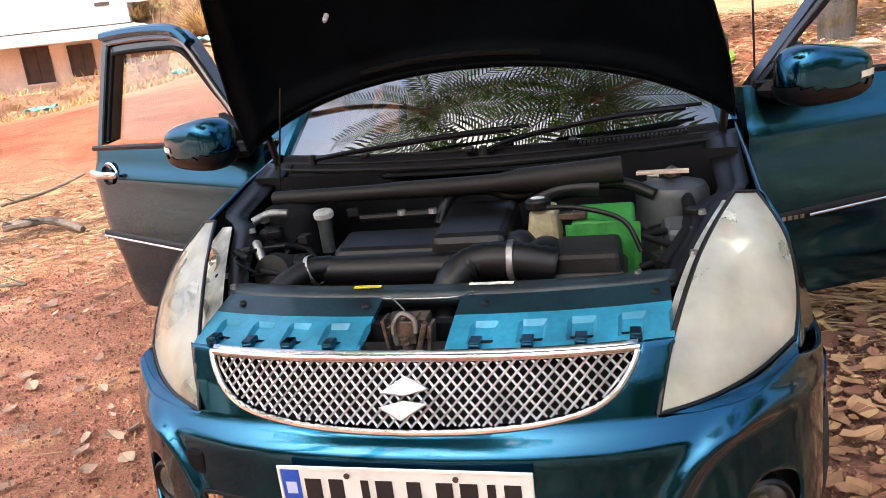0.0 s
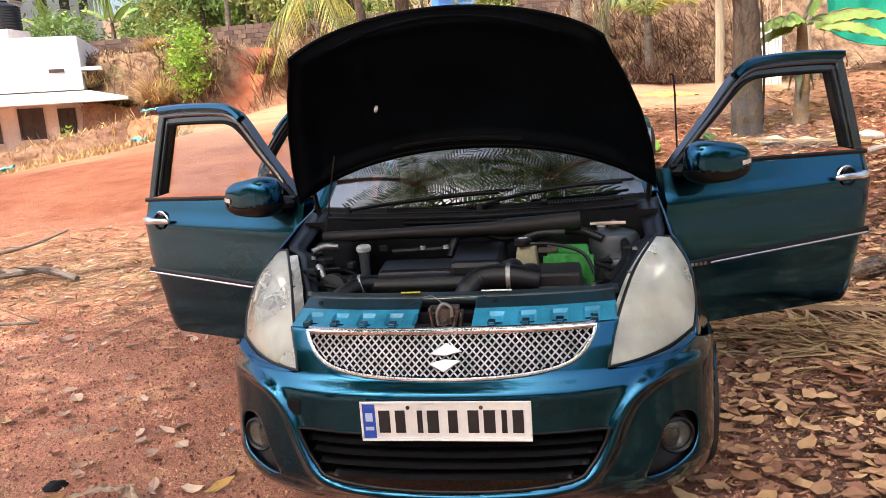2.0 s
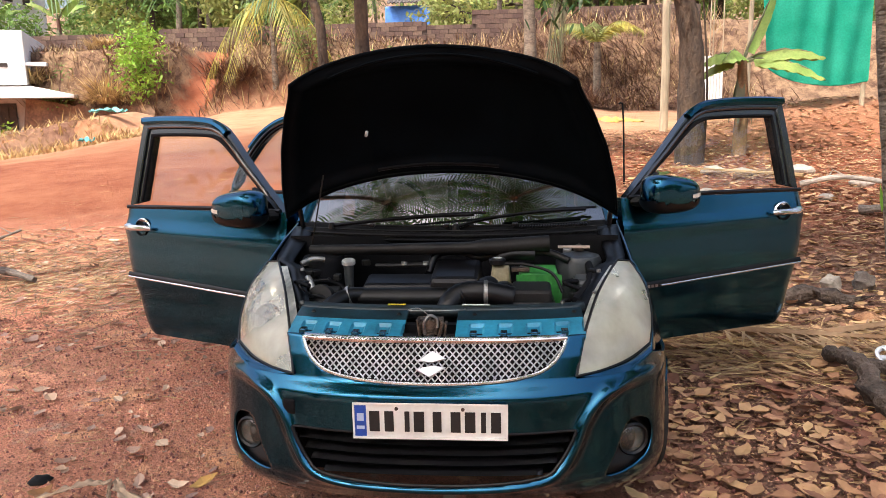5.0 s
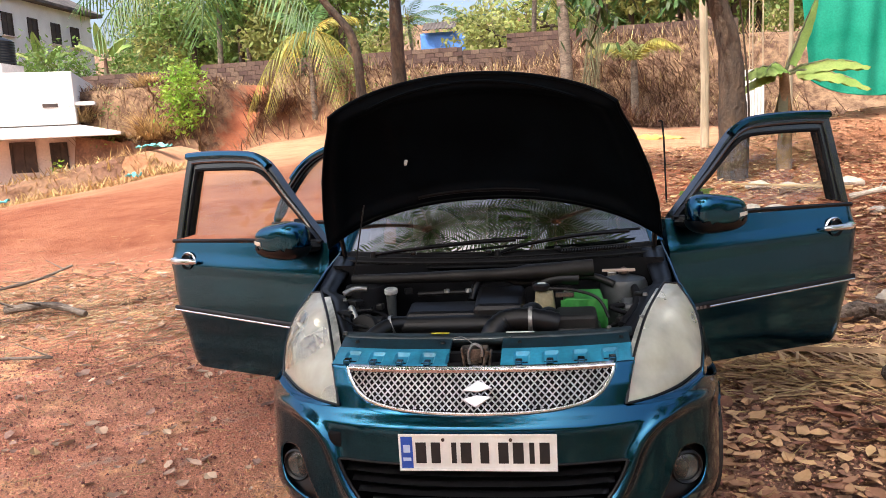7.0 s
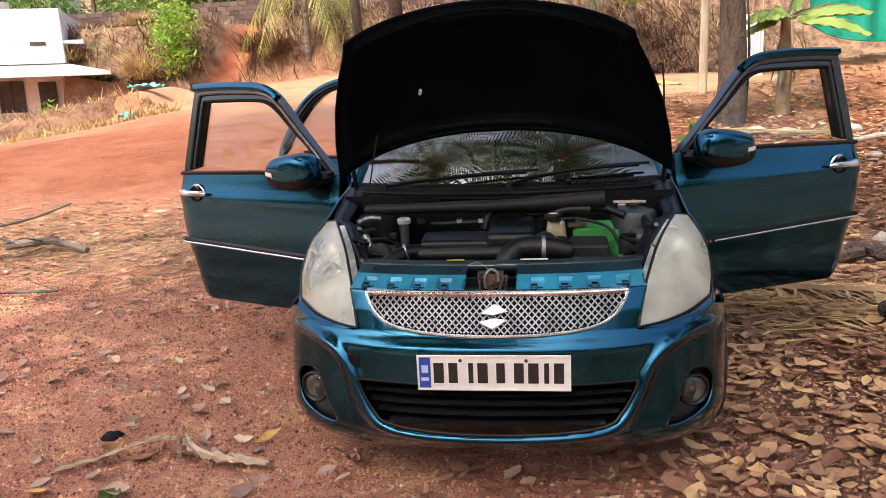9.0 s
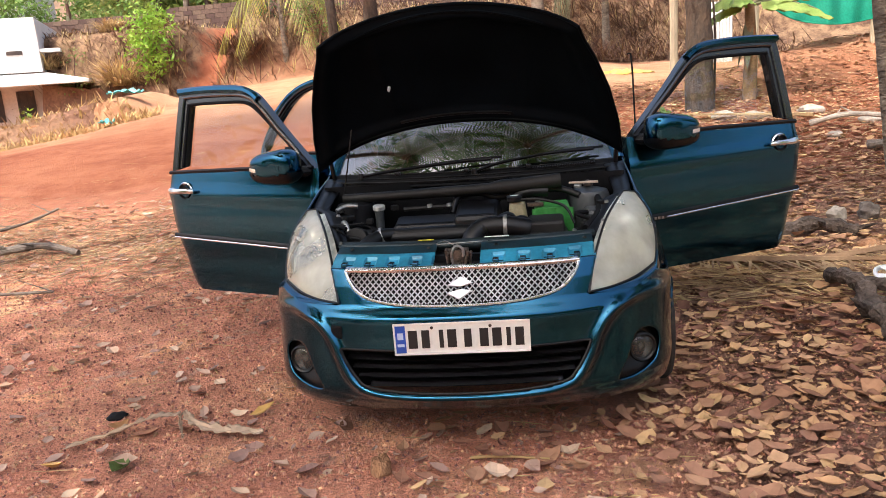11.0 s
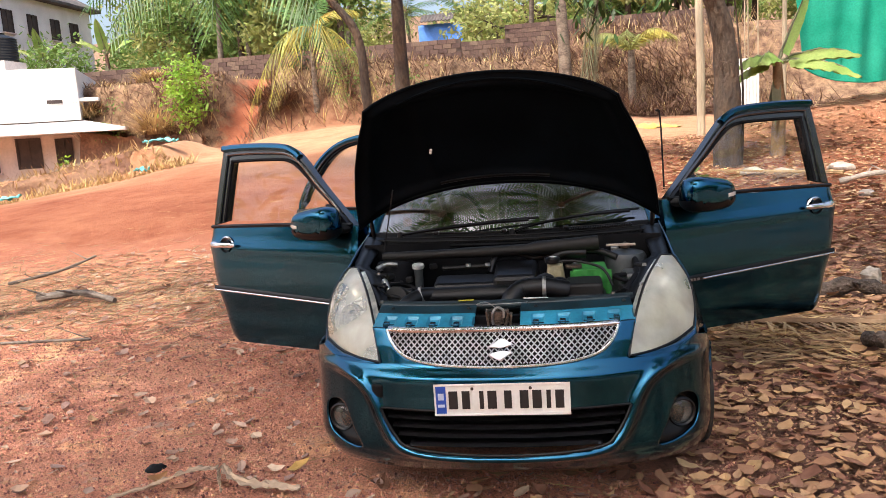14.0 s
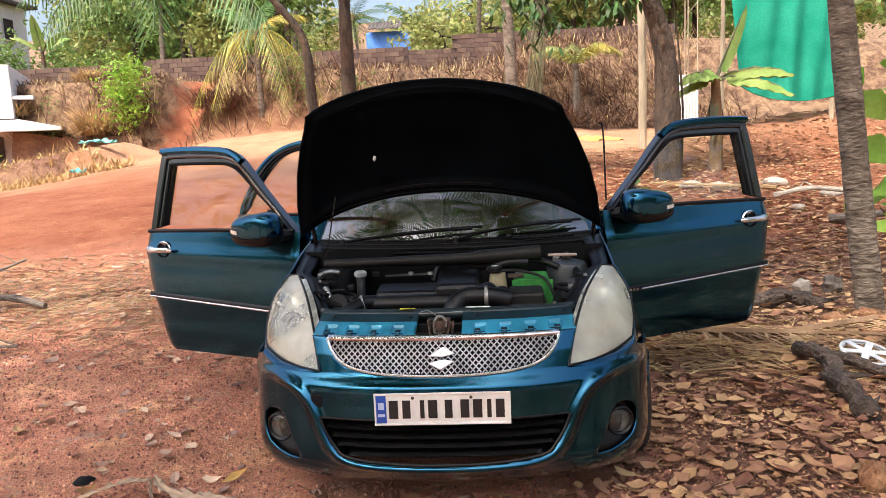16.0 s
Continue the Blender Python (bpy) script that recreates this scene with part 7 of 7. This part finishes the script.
for k, (x, y, h) in enumerate(((-12.5, 58, -2.0), (-9.6, 57, -2.6), (-7.0, 60, -3.0), (-4.0, 57, -2.2), (-1.2, 59, -1.4), (1.8, 56, -1.0), (4.5, 58, -1.8), (-2.6, 48, -3.4), (0.6, 45, -3.6), (3.4, 44, -3.4))):
    copy_thing((wood_a, far_palm, wood_a, wood_a, wood_b)[k % 5], pose(*on(x, y, h), 0, 0, rnd.uniform(0, 360)))

for k, (x, y) in enumerate(((-24.2, 47.0), (-21.5, 45.0), (-26.5, 55.0), (-29.0, 60.0))):
    copy_thing((wood_a, wood_b)[k % 2], pose(*on(x, y, -0.6), 0, 0, 70 * k))

# unseen grove added behind the walk: closes the yard, darkens reflections and sky light
for k in range(15):
    a = radians(198 + 144 * k / 14)
    r = 17 + 4 * rnd.random()
    x, y = r * math.cos(a), -3 + r * math.sin(a)
    copy_thing((wood_a, wood_b)[k % 2], pose(*on(x, y, -0.3), 0, 0, rnd.uniform(0, 360)) @ Matrix.Scale(1.2, 4))
for x, y in ((9.5, 2.0), (12.5, 7.0), (14.0, 13.0), (11.0, 18.5)):
    copy_thing(wood_b, pose(*on(x, y, -0.3), 0, 0, rnd.uniform(0, 360)))

# ---------------------------------------------------------------- litter on the ground
def litter_leaf(g, p, size, rnd, curl=0.25, narrow=0.5):
    a = rnd.uniform(0, 6.28)
    d = Vector((math.cos(a), math.sin(a), rnd.uniform(-0.22, 0.22)))
    s = Vector((-math.sin(a), math.cos(a), rnd.uniform(-0.35, 0.35)))
    bend, cup = rnd.uniform(-0.25, 0.25), rnd.uniform(-0.4, 1.2)
    k = len(g.v)
    vs = []
    for i in range(5):
        t = i / 4
        w = size * narrow * math.sin(math.pi * (0.02 + 0.96 * t ** 0.85)) ** 1.05 * 0.5
        c = Vector(p) + d * size * (t - 0.5) + s * bend * size * (t - 0.5) ** 2 + Vector((0, 0, curl * size * ((t - 0.5) ** 2) * 2))
        a1, a2 = w * rnd.uniform(0.65, 1.2), w * rnd.uniform(0.65, 1.2)
        vs += [c - s * a1 + Vector((0, 0, a1 * curl * cup * 2)), c, c + s * a2 + Vector((0, 0, a2 * curl * 2))]
    g.v += [tuple(v) for v in vs]
    for i in range(4):
        for j in range(2):
            q = k + 3 * i + j
            g.f.append((q, q + 1, q + 4, q + 3))


def under_car(x, y):
    return abs(x) < 0.70 and 0.45 < y < 3.9


rnd = random.Random(90)
g = Geo()
n = 0
while n < 41500:
    x, y = rnd.uniform(-0.7, 6.6), rnd.uniform(-3.6, 8.0)
    if rnd.random() > (0.3 * ease(-0.7, 0.5, x) + 0.7 * ease(0.2, 1.1, x)) * (1 if y < 3.5 else 0.45) * ease(-3.6, -2.0, y) * (1 - ease(5.2, 6.6, x)) or under_car(x, y):
        continue
    big = rnd.random() < 0.15
    size = rnd.uniform(0.06, 0.125) if big else 0.010 + 0.055 * rnd.random() ** 1.6
    litter_leaf(g, (x, y, terrain(x, y) + rnd.uniform(0.010, 0.045 if big else 0.02)), size, rnd, rnd.uniform(0.0, 0.4), rnd.uniform(0.42, 0.75) if big else rnd.uniform(0.25, 0.7))
    n += 1
tagged(part("leaf_litter", g, DRYLEAF, None), "thick brown fallen leaves covering the earth", "fallen leaves", kind="stuff")
g = Geo()
n = 0
while n < 4500:
    x, y = rnd.uniform(-5.5, 0.6), rnd.uniform(-3.4, 6.5)
    if under_car(x, y) or rnd.random() > (0.35 + 0.4 * ease(2, 4, y)) * ease(-3.4, -2.0, y):
        continue
    litter_leaf(g, (x, y, terrain(x, y) + rnd.uniform(0.005, 0.02)), 0.010 + 0.090 * rnd.random() ** 2.4, rnd, rnd.uniform(0.0, 0.5), rnd.uniform(0.4, 0.95))
    n += 1
tagged(part("scattered_leaves", g, PALELEAF, None), "scattered brown leaves on red earth", "fallen leaves", kind="stuff")
# leaves and straw under the trees beyond the car
g = Geo()
for _ in range(9000):
    x, y = rnd.uniform(1.2, 10.5), rnd.uniform(4.5, 15.5)
    litter_leaf(g, (x, y, terrain(x, y) + rnd.uniform(0.01, 0.03)), rnd.uniform(0.05, 0.13), rnd, rnd.uniform(0, 0.4))
tagged(part("far_leaf_litter", g, DRYLEAF, None), "brown leaves strewn under the trees", "fallen leaves", kind="stuff")
g = Geo()
for _ in range(19000):
    x, y = (rnd.uniform(1.2, 10.5), rnd.uniform(4.0, 16.5)) if rnd.random() < 0.60 else (rnd.uniform(-8.0, -1.6), rnd.gauss(4.6, 0.9))
    z = terrain(x, y)
    a, h = rnd.gauss(0, 1.0) + (3.14 if rnd.random() < 0.5 else 0), rnd.uniform(0.05, 0.26)
    p = Vector((x, y, z + 0.01))
    leaf_blade(g, p, p + Vector((h * math.cos(a), h * math.sin(a), rnd.uniform(0.0, 0.05))), (-math.sin(a), math.cos(a), 0.5), 0.010, 0, 2)
tagged(part("trodden_straw", g, leaf_mat("trodden_straw", (0.27, 0.18, 0.11), (0.46, 0.32, 0.205), rough=0.9, spec=0.12), None), "dry trodden straw at the edges of the yard", "dry straw", kind="stuff")
# bed of broken frond straw beside the car, coloured pale as a sunlit patch
g = Geo()
for _ in range(2600):
    x, y = rnd.gauss(1.75, 0.38), rnd.gauss(2.45, 0.28)
    if under_car(x, y):
        continue
    a, h = rnd.gauss(-0.25, 0.6) + (3.14 if rnd.random() < 0.5 else 0), rnd.uniform(0.06, 0.34)
    p = Vector((x, y, terrain(x, y) + rnd.uniform(0.012, 0.045)))
    leaf_blade(g, p, p + Vector((h * math.cos(a), h * math.sin(a), rnd.uniform(-0.02, 0.04))), (-math.sin(a), math.cos(a), rnd.uniform(-0.5, 0.5)), rnd.uniform(0.006, 0.02), 0, 2)
tagged(part("frond_straw", g, leaf_mat("frond_straw", (0.44, 0.27, 0.14), (0.62, 0.42, 0.24), rough=0.9, spec=0.1, island=0.5), None), "pale broken palm frond straw on the leaves", "dry straw", kind="stuff")
# straw, rootlets and twigs
g = Geo()
for _ in range(5200):
    k = rnd.random()
    if k < 0.55:
        x, y = rnd.uniform(-7.5, -1.2), rnd.gauss(4.6, 1.0)
    elif k < 0.8:
        x, y = rnd.uniform(1.0, 5.2), rnd.gauss(2.6, 0.8)
    else:
        x, y = rnd.uniform(-6, 6), rnd.uniform(-2, 9)
    if under_car(x, y):
        continue
    z = terrain(x, y)
    a, h = rnd.gauss(0, 0.5) + (3.14 if rnd.random() < 0.5 else 0), rnd.uniform(0.05, 0.3)
    p = Vector((x, y, z + 0.008))
    leaf_blade(g, p, p + Vector((h * math.cos(a), h * math.sin(a), rnd.uniform(0.0, 0.04))), (-math.sin(a), math.cos(a), 0.4), 0.006, 0, 2)
tagged(part("straw_litter", g, STRAW, None), "dry straw and rootlets strewn on the earth", "dry straw", kind="stuff")
g = Geo()
for _ in range(75000):
    x, y = rnd.uniform(-4.5, 2.5), rnd.uniform(-2.0, 3.4)
    if under_car(x, y):
        continue
    s = 0.003 + 0.009 * rnd.random() ** 2.0
    k = len(g.v)
    z = terrain(x, y) + s * 0.3
    j = [rnd.uniform(0.6, 1.2) * s for _ in range(6)]
    g.v += [(x + j[0], y, z), (x, y + j[1], z), (x - j[2], y, z), (x, y - j[3], z), (x, y, z + j[4]), (x, y, z - j[5])]
    g.f += [(k + a, k + b, k + 4) for a, b in ((0, 1), (1, 2), (2, 3), (3, 0))] + [(k + b, k + a, k + 5) for a, b in ((0, 1), (1, 2), (2, 3), (3, 0))]
tagged(part("gravel", g, mat("laterite_gravel", (0.46, 0.215, 0.145), 0.95, var=0.35, scale=30, island=0.55), None), "fine red laterite gravel on the earth", "gravel", kind="stuff")


def single_leaf(x, y, size, material, label, seed, narrow=0.5):
    rnd = random.Random(seed)
    ob = thing("fallen_leaf", (x, y, terrain(x, y) + 0.012), label, "leaf", "single fallen leaves")
    g = Geo()
    litter_leaf(g, (0, 0, 0), size, rnd, 0.3, narrow)
    part("blade", g, material, ob, thick=0.002)


YELLOWLEAF = leaf_mat("yellow_fallen_leaf", (0.58, 0.31, 0.10), (0.66, 0.40, 0.16))
single_leaf(-1.0, 0.5, 0.13, YELLOWLEAF, "curled yellow fallen leaf on earth", 1, 0.35)
single_leaf(-1.70, -0.02, 0.12, YELLOWLEAF, "pale yellow fallen leaf on earth", 2)
single_leaf(-1.41, -0.02, 0.11, LEAF_MID, "green fallen leaf on earth", 3, 0.8)
single_leaf(-1.62, 0.36, 0.14, YELLOWLEAF, "orange fallen leaf on earth", 4)
for k, (x, y) in enumerate(((-1.45, 0.28), (-1.32, 0.33), (-0.62, 0.36), (-0.55, 0.3), (0.3, 0.0), (1.15, 0.55), (-2.4, 1.1))):
    single_leaf(x, y, 0.13, DRYLEAF, "curled brown fallen leaf on earth", 10 + k)


def lump(name, x, y, size, material, label, category, seed, flat=0.7, dz=0.0, group=""):
    rnd = random.Random(seed)
    ob = thing(name, (x, y, terrain(x, y) + dz), label, category, group)

    def pt(u, v):
        a, b = 2 * math.pi * u, math.pi * v
        p = Vector((math.sin(b) * math.cos(a), math.sin(b) * math.sin(a), math.cos(b) * flat))
        return tuple(p * size * (1 + 0.45 * noise.noise(p * 1.7 + Vector((seed, 0, 0)))) + Vector((0, 0, size * flat * 0.6)))

    part("mass", Geo().grid(pt, 16, 10), material, ob, smooth=True, angle=40)
    return ob


lump("stone", -0.335, -0.09, 0.045, HUSK, "small round brown stone on the earth", "stone", 3, 0.95)
for k, (x, y, s) in enumerate(((3.35, 9.9, 0.17), (3.75, 9.6, 0.16), (2.75, 7.9, 0.14), (3.0, 7.7, 0.15), (4.15, 7.6, 0.10), (4.6, 9.8, 0.18), (4.9, 8.4, 0.14))):
    lump("stone", x, y, s, STONE, "pale rock lying under the trees", "stone", 20 + k, 0.45, group="pale rocks")
for k, (x, y, s) in enumerate(((1.1, 20.6, 0.22), (1.5, 20.9, 0.25), (1.9, 20.5, 0.2))):
    lump("stone", x, y, s, BRUSH, "brown rock on the terrace", "stone", 40 + k, 0.5, group="terrace rocks")
cloth = thing("yellow_cloth", on(2.9, 18.2), "crumpled yellow cloth lying on the terrace", "cloth")
part("folds", Geo().grid(lambda u, v: (1.5 * u - 0.75, 0.7 * v + 0.2 * noise.noise(Vector((u * 5, v, 9))), 0.13 * math.sin(math.pi * v) * math.sin(math.pi * u) + 0.10 * noise.noise(Vector((u * 9, v * 4, 1)))), 30, 8), YELLOWCLOTH, cloth, smooth=True, thick=0.01)
for x, y, w, l2 in ((-10.0, 16.9, 0.9, "torn teal plastic sheet on the bund"), (-9.7, 15.2, 0.3, "scrap of teal plastic by the road"), (-12.2, 13.5, 0.7, "torn teal plastic beside the road")):
    bag = thing("plastic_scrap", on(x, y, 0.02), l2, "plastic scrap", "plastic scraps")
    part("scrap", Geo().grid(lambda u, v: (w * (u - 0.5), 0.3 * (v - 0.5), 0.12 + 0.14 * noise.noise(Vector((u * 4 + x, v * 3, 2)))), 16, 8), TEALBAG, bag, smooth=True, thick=0.004)


def branch(name, pts, r0, r1, material, label, category="branch", twigs=0, seed=1, group="", knots=0.12):
    rnd = random.Random(seed)
    x, y, _ = pts[0]
    ob = thing(name, (x, y, terrain(x, y)), label, category, group)
    line = smooth_line([(p[0] - x, p[1] - y, p[2]) for p in pts], 6)
    m = len(line)
    part("limb", Geo().tube(line, [(r0 + (r1 - r0) * i / m) * (1 + knots * math.sin(i * 1.7 + seed) + knots * noise.noise(Vector((i * 0.6, seed, 0)))) for i in range(m)], 9), material, ob, smooth=True)
    for k in range(twigs):
        b = line[rnd.randrange(2, m)]
        part("twig", Geo().tube([tuple(b), tuple(b + Vector((rnd.uniform(-0.3, 0.3), rnd.uniform(-0.2, 0.2), rnd.uniform(0.02, 0.12))))], [r1 * 0.7, 0.003], 5), material, ob)
    return ob


wood = branch("driftwood", [(2.06, 2.06, 0.10), (2.09, 1.88, 0.14), (2.12, 1.70, 0.12), (2.05, 1.48, 0.08), (2.03, 1.26, 0.10), (2.04, 1.03, 0.02)], 0.04, 0.058, ROOTWOOD, "gnarled dark driftwood root on the leaves", "driftwood", 3, 5, knots=0.28)
part("limb", Geo().tube(smooth_line([(0.04, -0.26, 0.12), (0.20, -0.28, 0.11), (0.36, -0.36, 0.05), (0.52, -0.40, 0.06)], 5), [0.045, 0.05, 0.038, 0.042, 0.034, 0.04, 0.03, 0.036, 0.028, 0.033, 0.026, 0.03, 0.024, 0.026, 0.02, 0.015], 8), ROOTWOOD, wood, smooth=True)
branch("log", [(2.26, 3.60, 0.03), (2.52, 3.58, 0.09), (2.80, 3.52, 0.03)], 0.07, 0.05, ROOTWOOD, "dark half-buried log beside a palm", "log", 3, 6, knots=0.2)
lump("stone", 2.83, 3.98, 0.075, STONE, "grey stone standing near a palm", "stone", 31, 1.25)
lump("stone", 3.10, 4.05, 0.080, WOODGREY, "brown-grey stone standing near a palm", "stone", 32, 1.15)
rnd = random.Random(140)
for k in range(16):
    x, y = 3.08 + rnd.gauss(0, 0.16), 2.78 + rnd.gauss(0, 0.17)
    lump("coconut_husk", x, y, rnd.uniform(0.045, 0.085), HUSK, "dry orange-brown coconut husk in a pile", "coconut husk", 150 + k, rnd.uniform(0.5, 0.8), 0.05 * rnd.random() * (k > 8), "coconut husks")
lump("coconut_husk", 1.75, 0.33, 0.085, HUSK, "round orange-brown coconut husk among leaves", "coconut husk", 170, 0.75, group="coconut husks")
branch("branch", [(-5.9, 5.1, 0.03), (-5.5, 5.5, 0.10), (-5.2, 5.75, 0.22)], 0.02, 0.012, WOODGREY, "dry forked branch on the straw", twigs=4, seed=7)
branch("branch", [(-5.0, 4.35, 0.05), (-4.5, 4.3, 0.10), (-4.05, 4.15, 0.04)], 0.045, 0.025, WOODGREY, "bent dry branch on the straw", twigs=3, seed=8)
branch("branch", [(-5.6, 2.75, 0.03), (-4.6, 2.7, 0.05), (-3.5, 2.85, 0.03)], 0.018, 0.01, WOODGREY, "long dry stick on the earth", twigs=2, seed=9)
strip = thing("frond_sheath", (-1.75, 0.15, terrain(-1.75, 0.15)), "pale torn dry frond sheath lying on the earth", "frond sheath")
SHEATH = leaf_mat("torn_frond_sheath", (0.42, 0.29, 0.20), (0.62, 0.46, 0.34), island=0.1, rough=0.9, through_light=0.05, spec=0.1)
for name, ctrl, wid in (("strip", [(0, 0, 0.02), (0.16, 0.10, 0.03), (0.30, 0.19, 0.06), (0.40, 0.26, 0.04)], 0.055), ("torn_strip", [(0.42, 0.27, 0.05), (0.48, 0.18, 0.05), (0.60, 0.12, 0.03), (0.72, 0.11, 0.025), (0.84, 0.10, 0.015)], 0.065), ("splinter", [(0.40, 0.30, 0.03), (0.44, 0.18, 0.06), (0.50, 0.06, 0.02)], 0.030)):
    line = smooth_line(ctrl, 8)

    def torn(u, v):
        k = u * (len(line) - 1)
        i = min(int(k), len(line) - 2)
        q = line[i].lerp(line[i + 1], k - i)
        w = wid * (0.35 + 0.65 * math.sin(math.pi * (0.1 + 0.85 * u)) ** 0.6) * (1 + 0.9 * noise.noise(Vector((u * 14, v * 3, wid * 90))))
        return (q.x, q.y + (v - 0.5) * w, q.z + 0.25 * w * abs(v - 0.5) + 0.012 * noise.noise(Vector((u * 16, v * 4, 1))))

    part(name, Geo().grid(torn, 40, 6), SHEATH, strip, smooth=True, thick=0.002)
branch("frond_stalk", [(0.0, 0.0, 0.012), (0.12, -0.01, 0.02), (0.3, -0.02, 0.012)], 0.007, 0.004, STRAW, "pale dry stalk on the earth", "frond stalk", 0, 11)
lump("charred_scrap", -1.70, 0.49, 0.045, BLACK_MATT, "charred black scrap on the earth", "scrap", 12, 0.35)
branch("branch", [(4.05, 8.2, 0.05), (4.5, 7.9, 0.16), (5.2, 7.4, 0.05)], 0.04, 0.025, STONE, "pale dry branch lying under the trees", twigs=2, seed=13)
branch("branch", [(4.3, 7.0, 0.05), (4.9, 6.6, 0.14), (5.4, 6.7, 0.1)], 0.05, 0.03, WOODGREY, "grey dry branch lying under the trees", twigs=3, seed=14)
dry = thing("fallen_frond", (1.25, 2.75, terrain(1.25, 2.75) + 0.03), "dry fallen palm frond on the leaves", "palm frond", "fallen fronds")
g = Geo()
frond(g, (0, 0, 0.03), (0.95, -0.3, 0.03), 1.9, 0.0, random.Random(5), leaflet=0.35, pairs=60, hang=0.02, wide=0.6)
tagged(part("leaflet", g, leaf_mat("withered_frond", (0.30, 0.18, 0.10), (0.46, 0.31, 0.19), rough=0.9, spec=0.12), dry), kind="stuff")
for k, (x, y, a) in enumerate(((1.95, 2.5, 38), (4.3, 8.8, 160), (3.4, 8.9, 70))):
    copy_thing(dry, pose(x, y, terrain(x, y) + 0.03, 0, 0, a))
# a second car stands across the yard behind the first
GREYPAINT = mat("dark_grey_car_paint", (0.030, 0.031, 0.034), 0.22, metal=0.4, var=0.15, scale=3, fine=300, coat=0.5)
parked = thing("car", on(1.50, 7.75), "dark grey car parked behind the teal one", "car", turn=7)
TOPLINE = [(0.0, 0.60), (0.05, 0.74), (0.22, 0.84), (0.75, 0.92), (1.45, 1.38), (1.95, 1.48), (2.9, 1.44), (3.4, 1.08), (3.75, 1.0), (3.86, 0.62)]


def parked_point(u, v):
    """Ring u round the body at the station v behind the nose."""
    s = 3.86 * v
    top = lerp_table(TOPLINE, s)
    half = 0.80 * (1 - 0.28 * ease(0.45, 0.0, s) - 0.15 * ease(3.4, 3.86, s))
    a = math.pi * (1.12 - 1.24 * u)
    c, z = math.cos(a), 0.24 + (top - 0.24) * max(0.0, math.sin(a)) ** 0.55
    side = math.copysign(abs(c) ** 0.35, c) * half
    side *= 1 - 0.22 * ease(0.92, 1.45, z)
    return Vector((-s, side + 0.80, z))


def arch(p):
    return min(math.hypot(p.x + 0.44, p.z - 0.29), math.hypot(p.x + 3.10, p.z - 0.29))


part("body", Geo().grid(parked_point, 48, 60, keep=lambda u, v: arch(parked_point(u, v)) > 0.34 or 0.25 < u < 0.75), GREYPAINT, parked, "dark grey body", smooth=True, angle=40)
for side in (0.0, 1.6):
    for wx in (-0.44, -3.10):
        m = Matrix.Translation((wx, side + (0.10 if side == 0 else -0.10), 0.29)) @ Matrix.Rotation(radians(90), 4, "X")
        tyre = part("wheel", Geo().lathe([(0.19, -0.09), (0.27, -0.085), (0.29, -0.05), (0.29, 0.05), (0.27, 0.085), (0.19, 0.09)], 32, m), RUBBER, parked, smooth=True)
        g = Geo()
        for k in range(5):
            q = Geo().box((0.10, 0, 0.07 if side == 0 else -0.07), (0.17, 0.045, 0.02))
            mm = m @ Matrix.Rotation(2 * math.pi * k / 5 + 0.3, 4, "Z")
            g.add([mm @ Vector(p) for p in q.v], q.f)
        part("rim", g, ALU, tyre, "bright spoked rim", bevel=0.006)
    part("tail_lamp", Geo().grid(lambda u, v: parked_point((0.09 if side == 0 else 0.78) + 0.13 * u, 0.015 + 0.085 * v) + Vector((0.006, -0.008 if side == 0 else 0.008, 0.008)), 8, 8), BULB, parked, "pale tail lamp", smooth=True)
    part("side_window", Geo().grid(lambda u, v: parked_point((0.20 if side == 0 else 0.76) + 0.04 * u, 0.40 + 0.40 * v) + Vector((0, -0.006 if side == 0 else 0.006, 0.004)), 6, 16), BLACK, parked, "dark side glass", smooth=True)
hub = thing("wheel_cover", (2.42, 1.93, 0.13), "white plastic wheel cover lying on driftwood", "wheel cover")
hub.matrix_basis = pose(2.42, 1.93, 0.10, 14, 6, 0) @ Matrix.Scale(0.8, 4)
part("rim", Geo().lathe([(0.165, -0.02), (0.185, -0.01), (0.19, 0.008), (0.175, 0.014), (0.160, 0.004)], 36), WHITEPL, hub, smooth=True, thick=0.004)
part("centre", Geo().lathe([(0.0, 0.022), (0.04, 0.02), (0.055, 0.006), (0.058, -0.01)], 24), WHITEPL, hub, smooth=True)
for k in range(6):
    m = Matrix.Rotation(radians(60 * k), 4, "Z")
    g = Geo().box((0.108, 0, 0.006), (0.12, 0.052, 0.010))
    g.v = [tuple(m @ Vector(p)) for p in g.v]
    part("spoke", g, WHITEPL, hub, bevel=0.004)
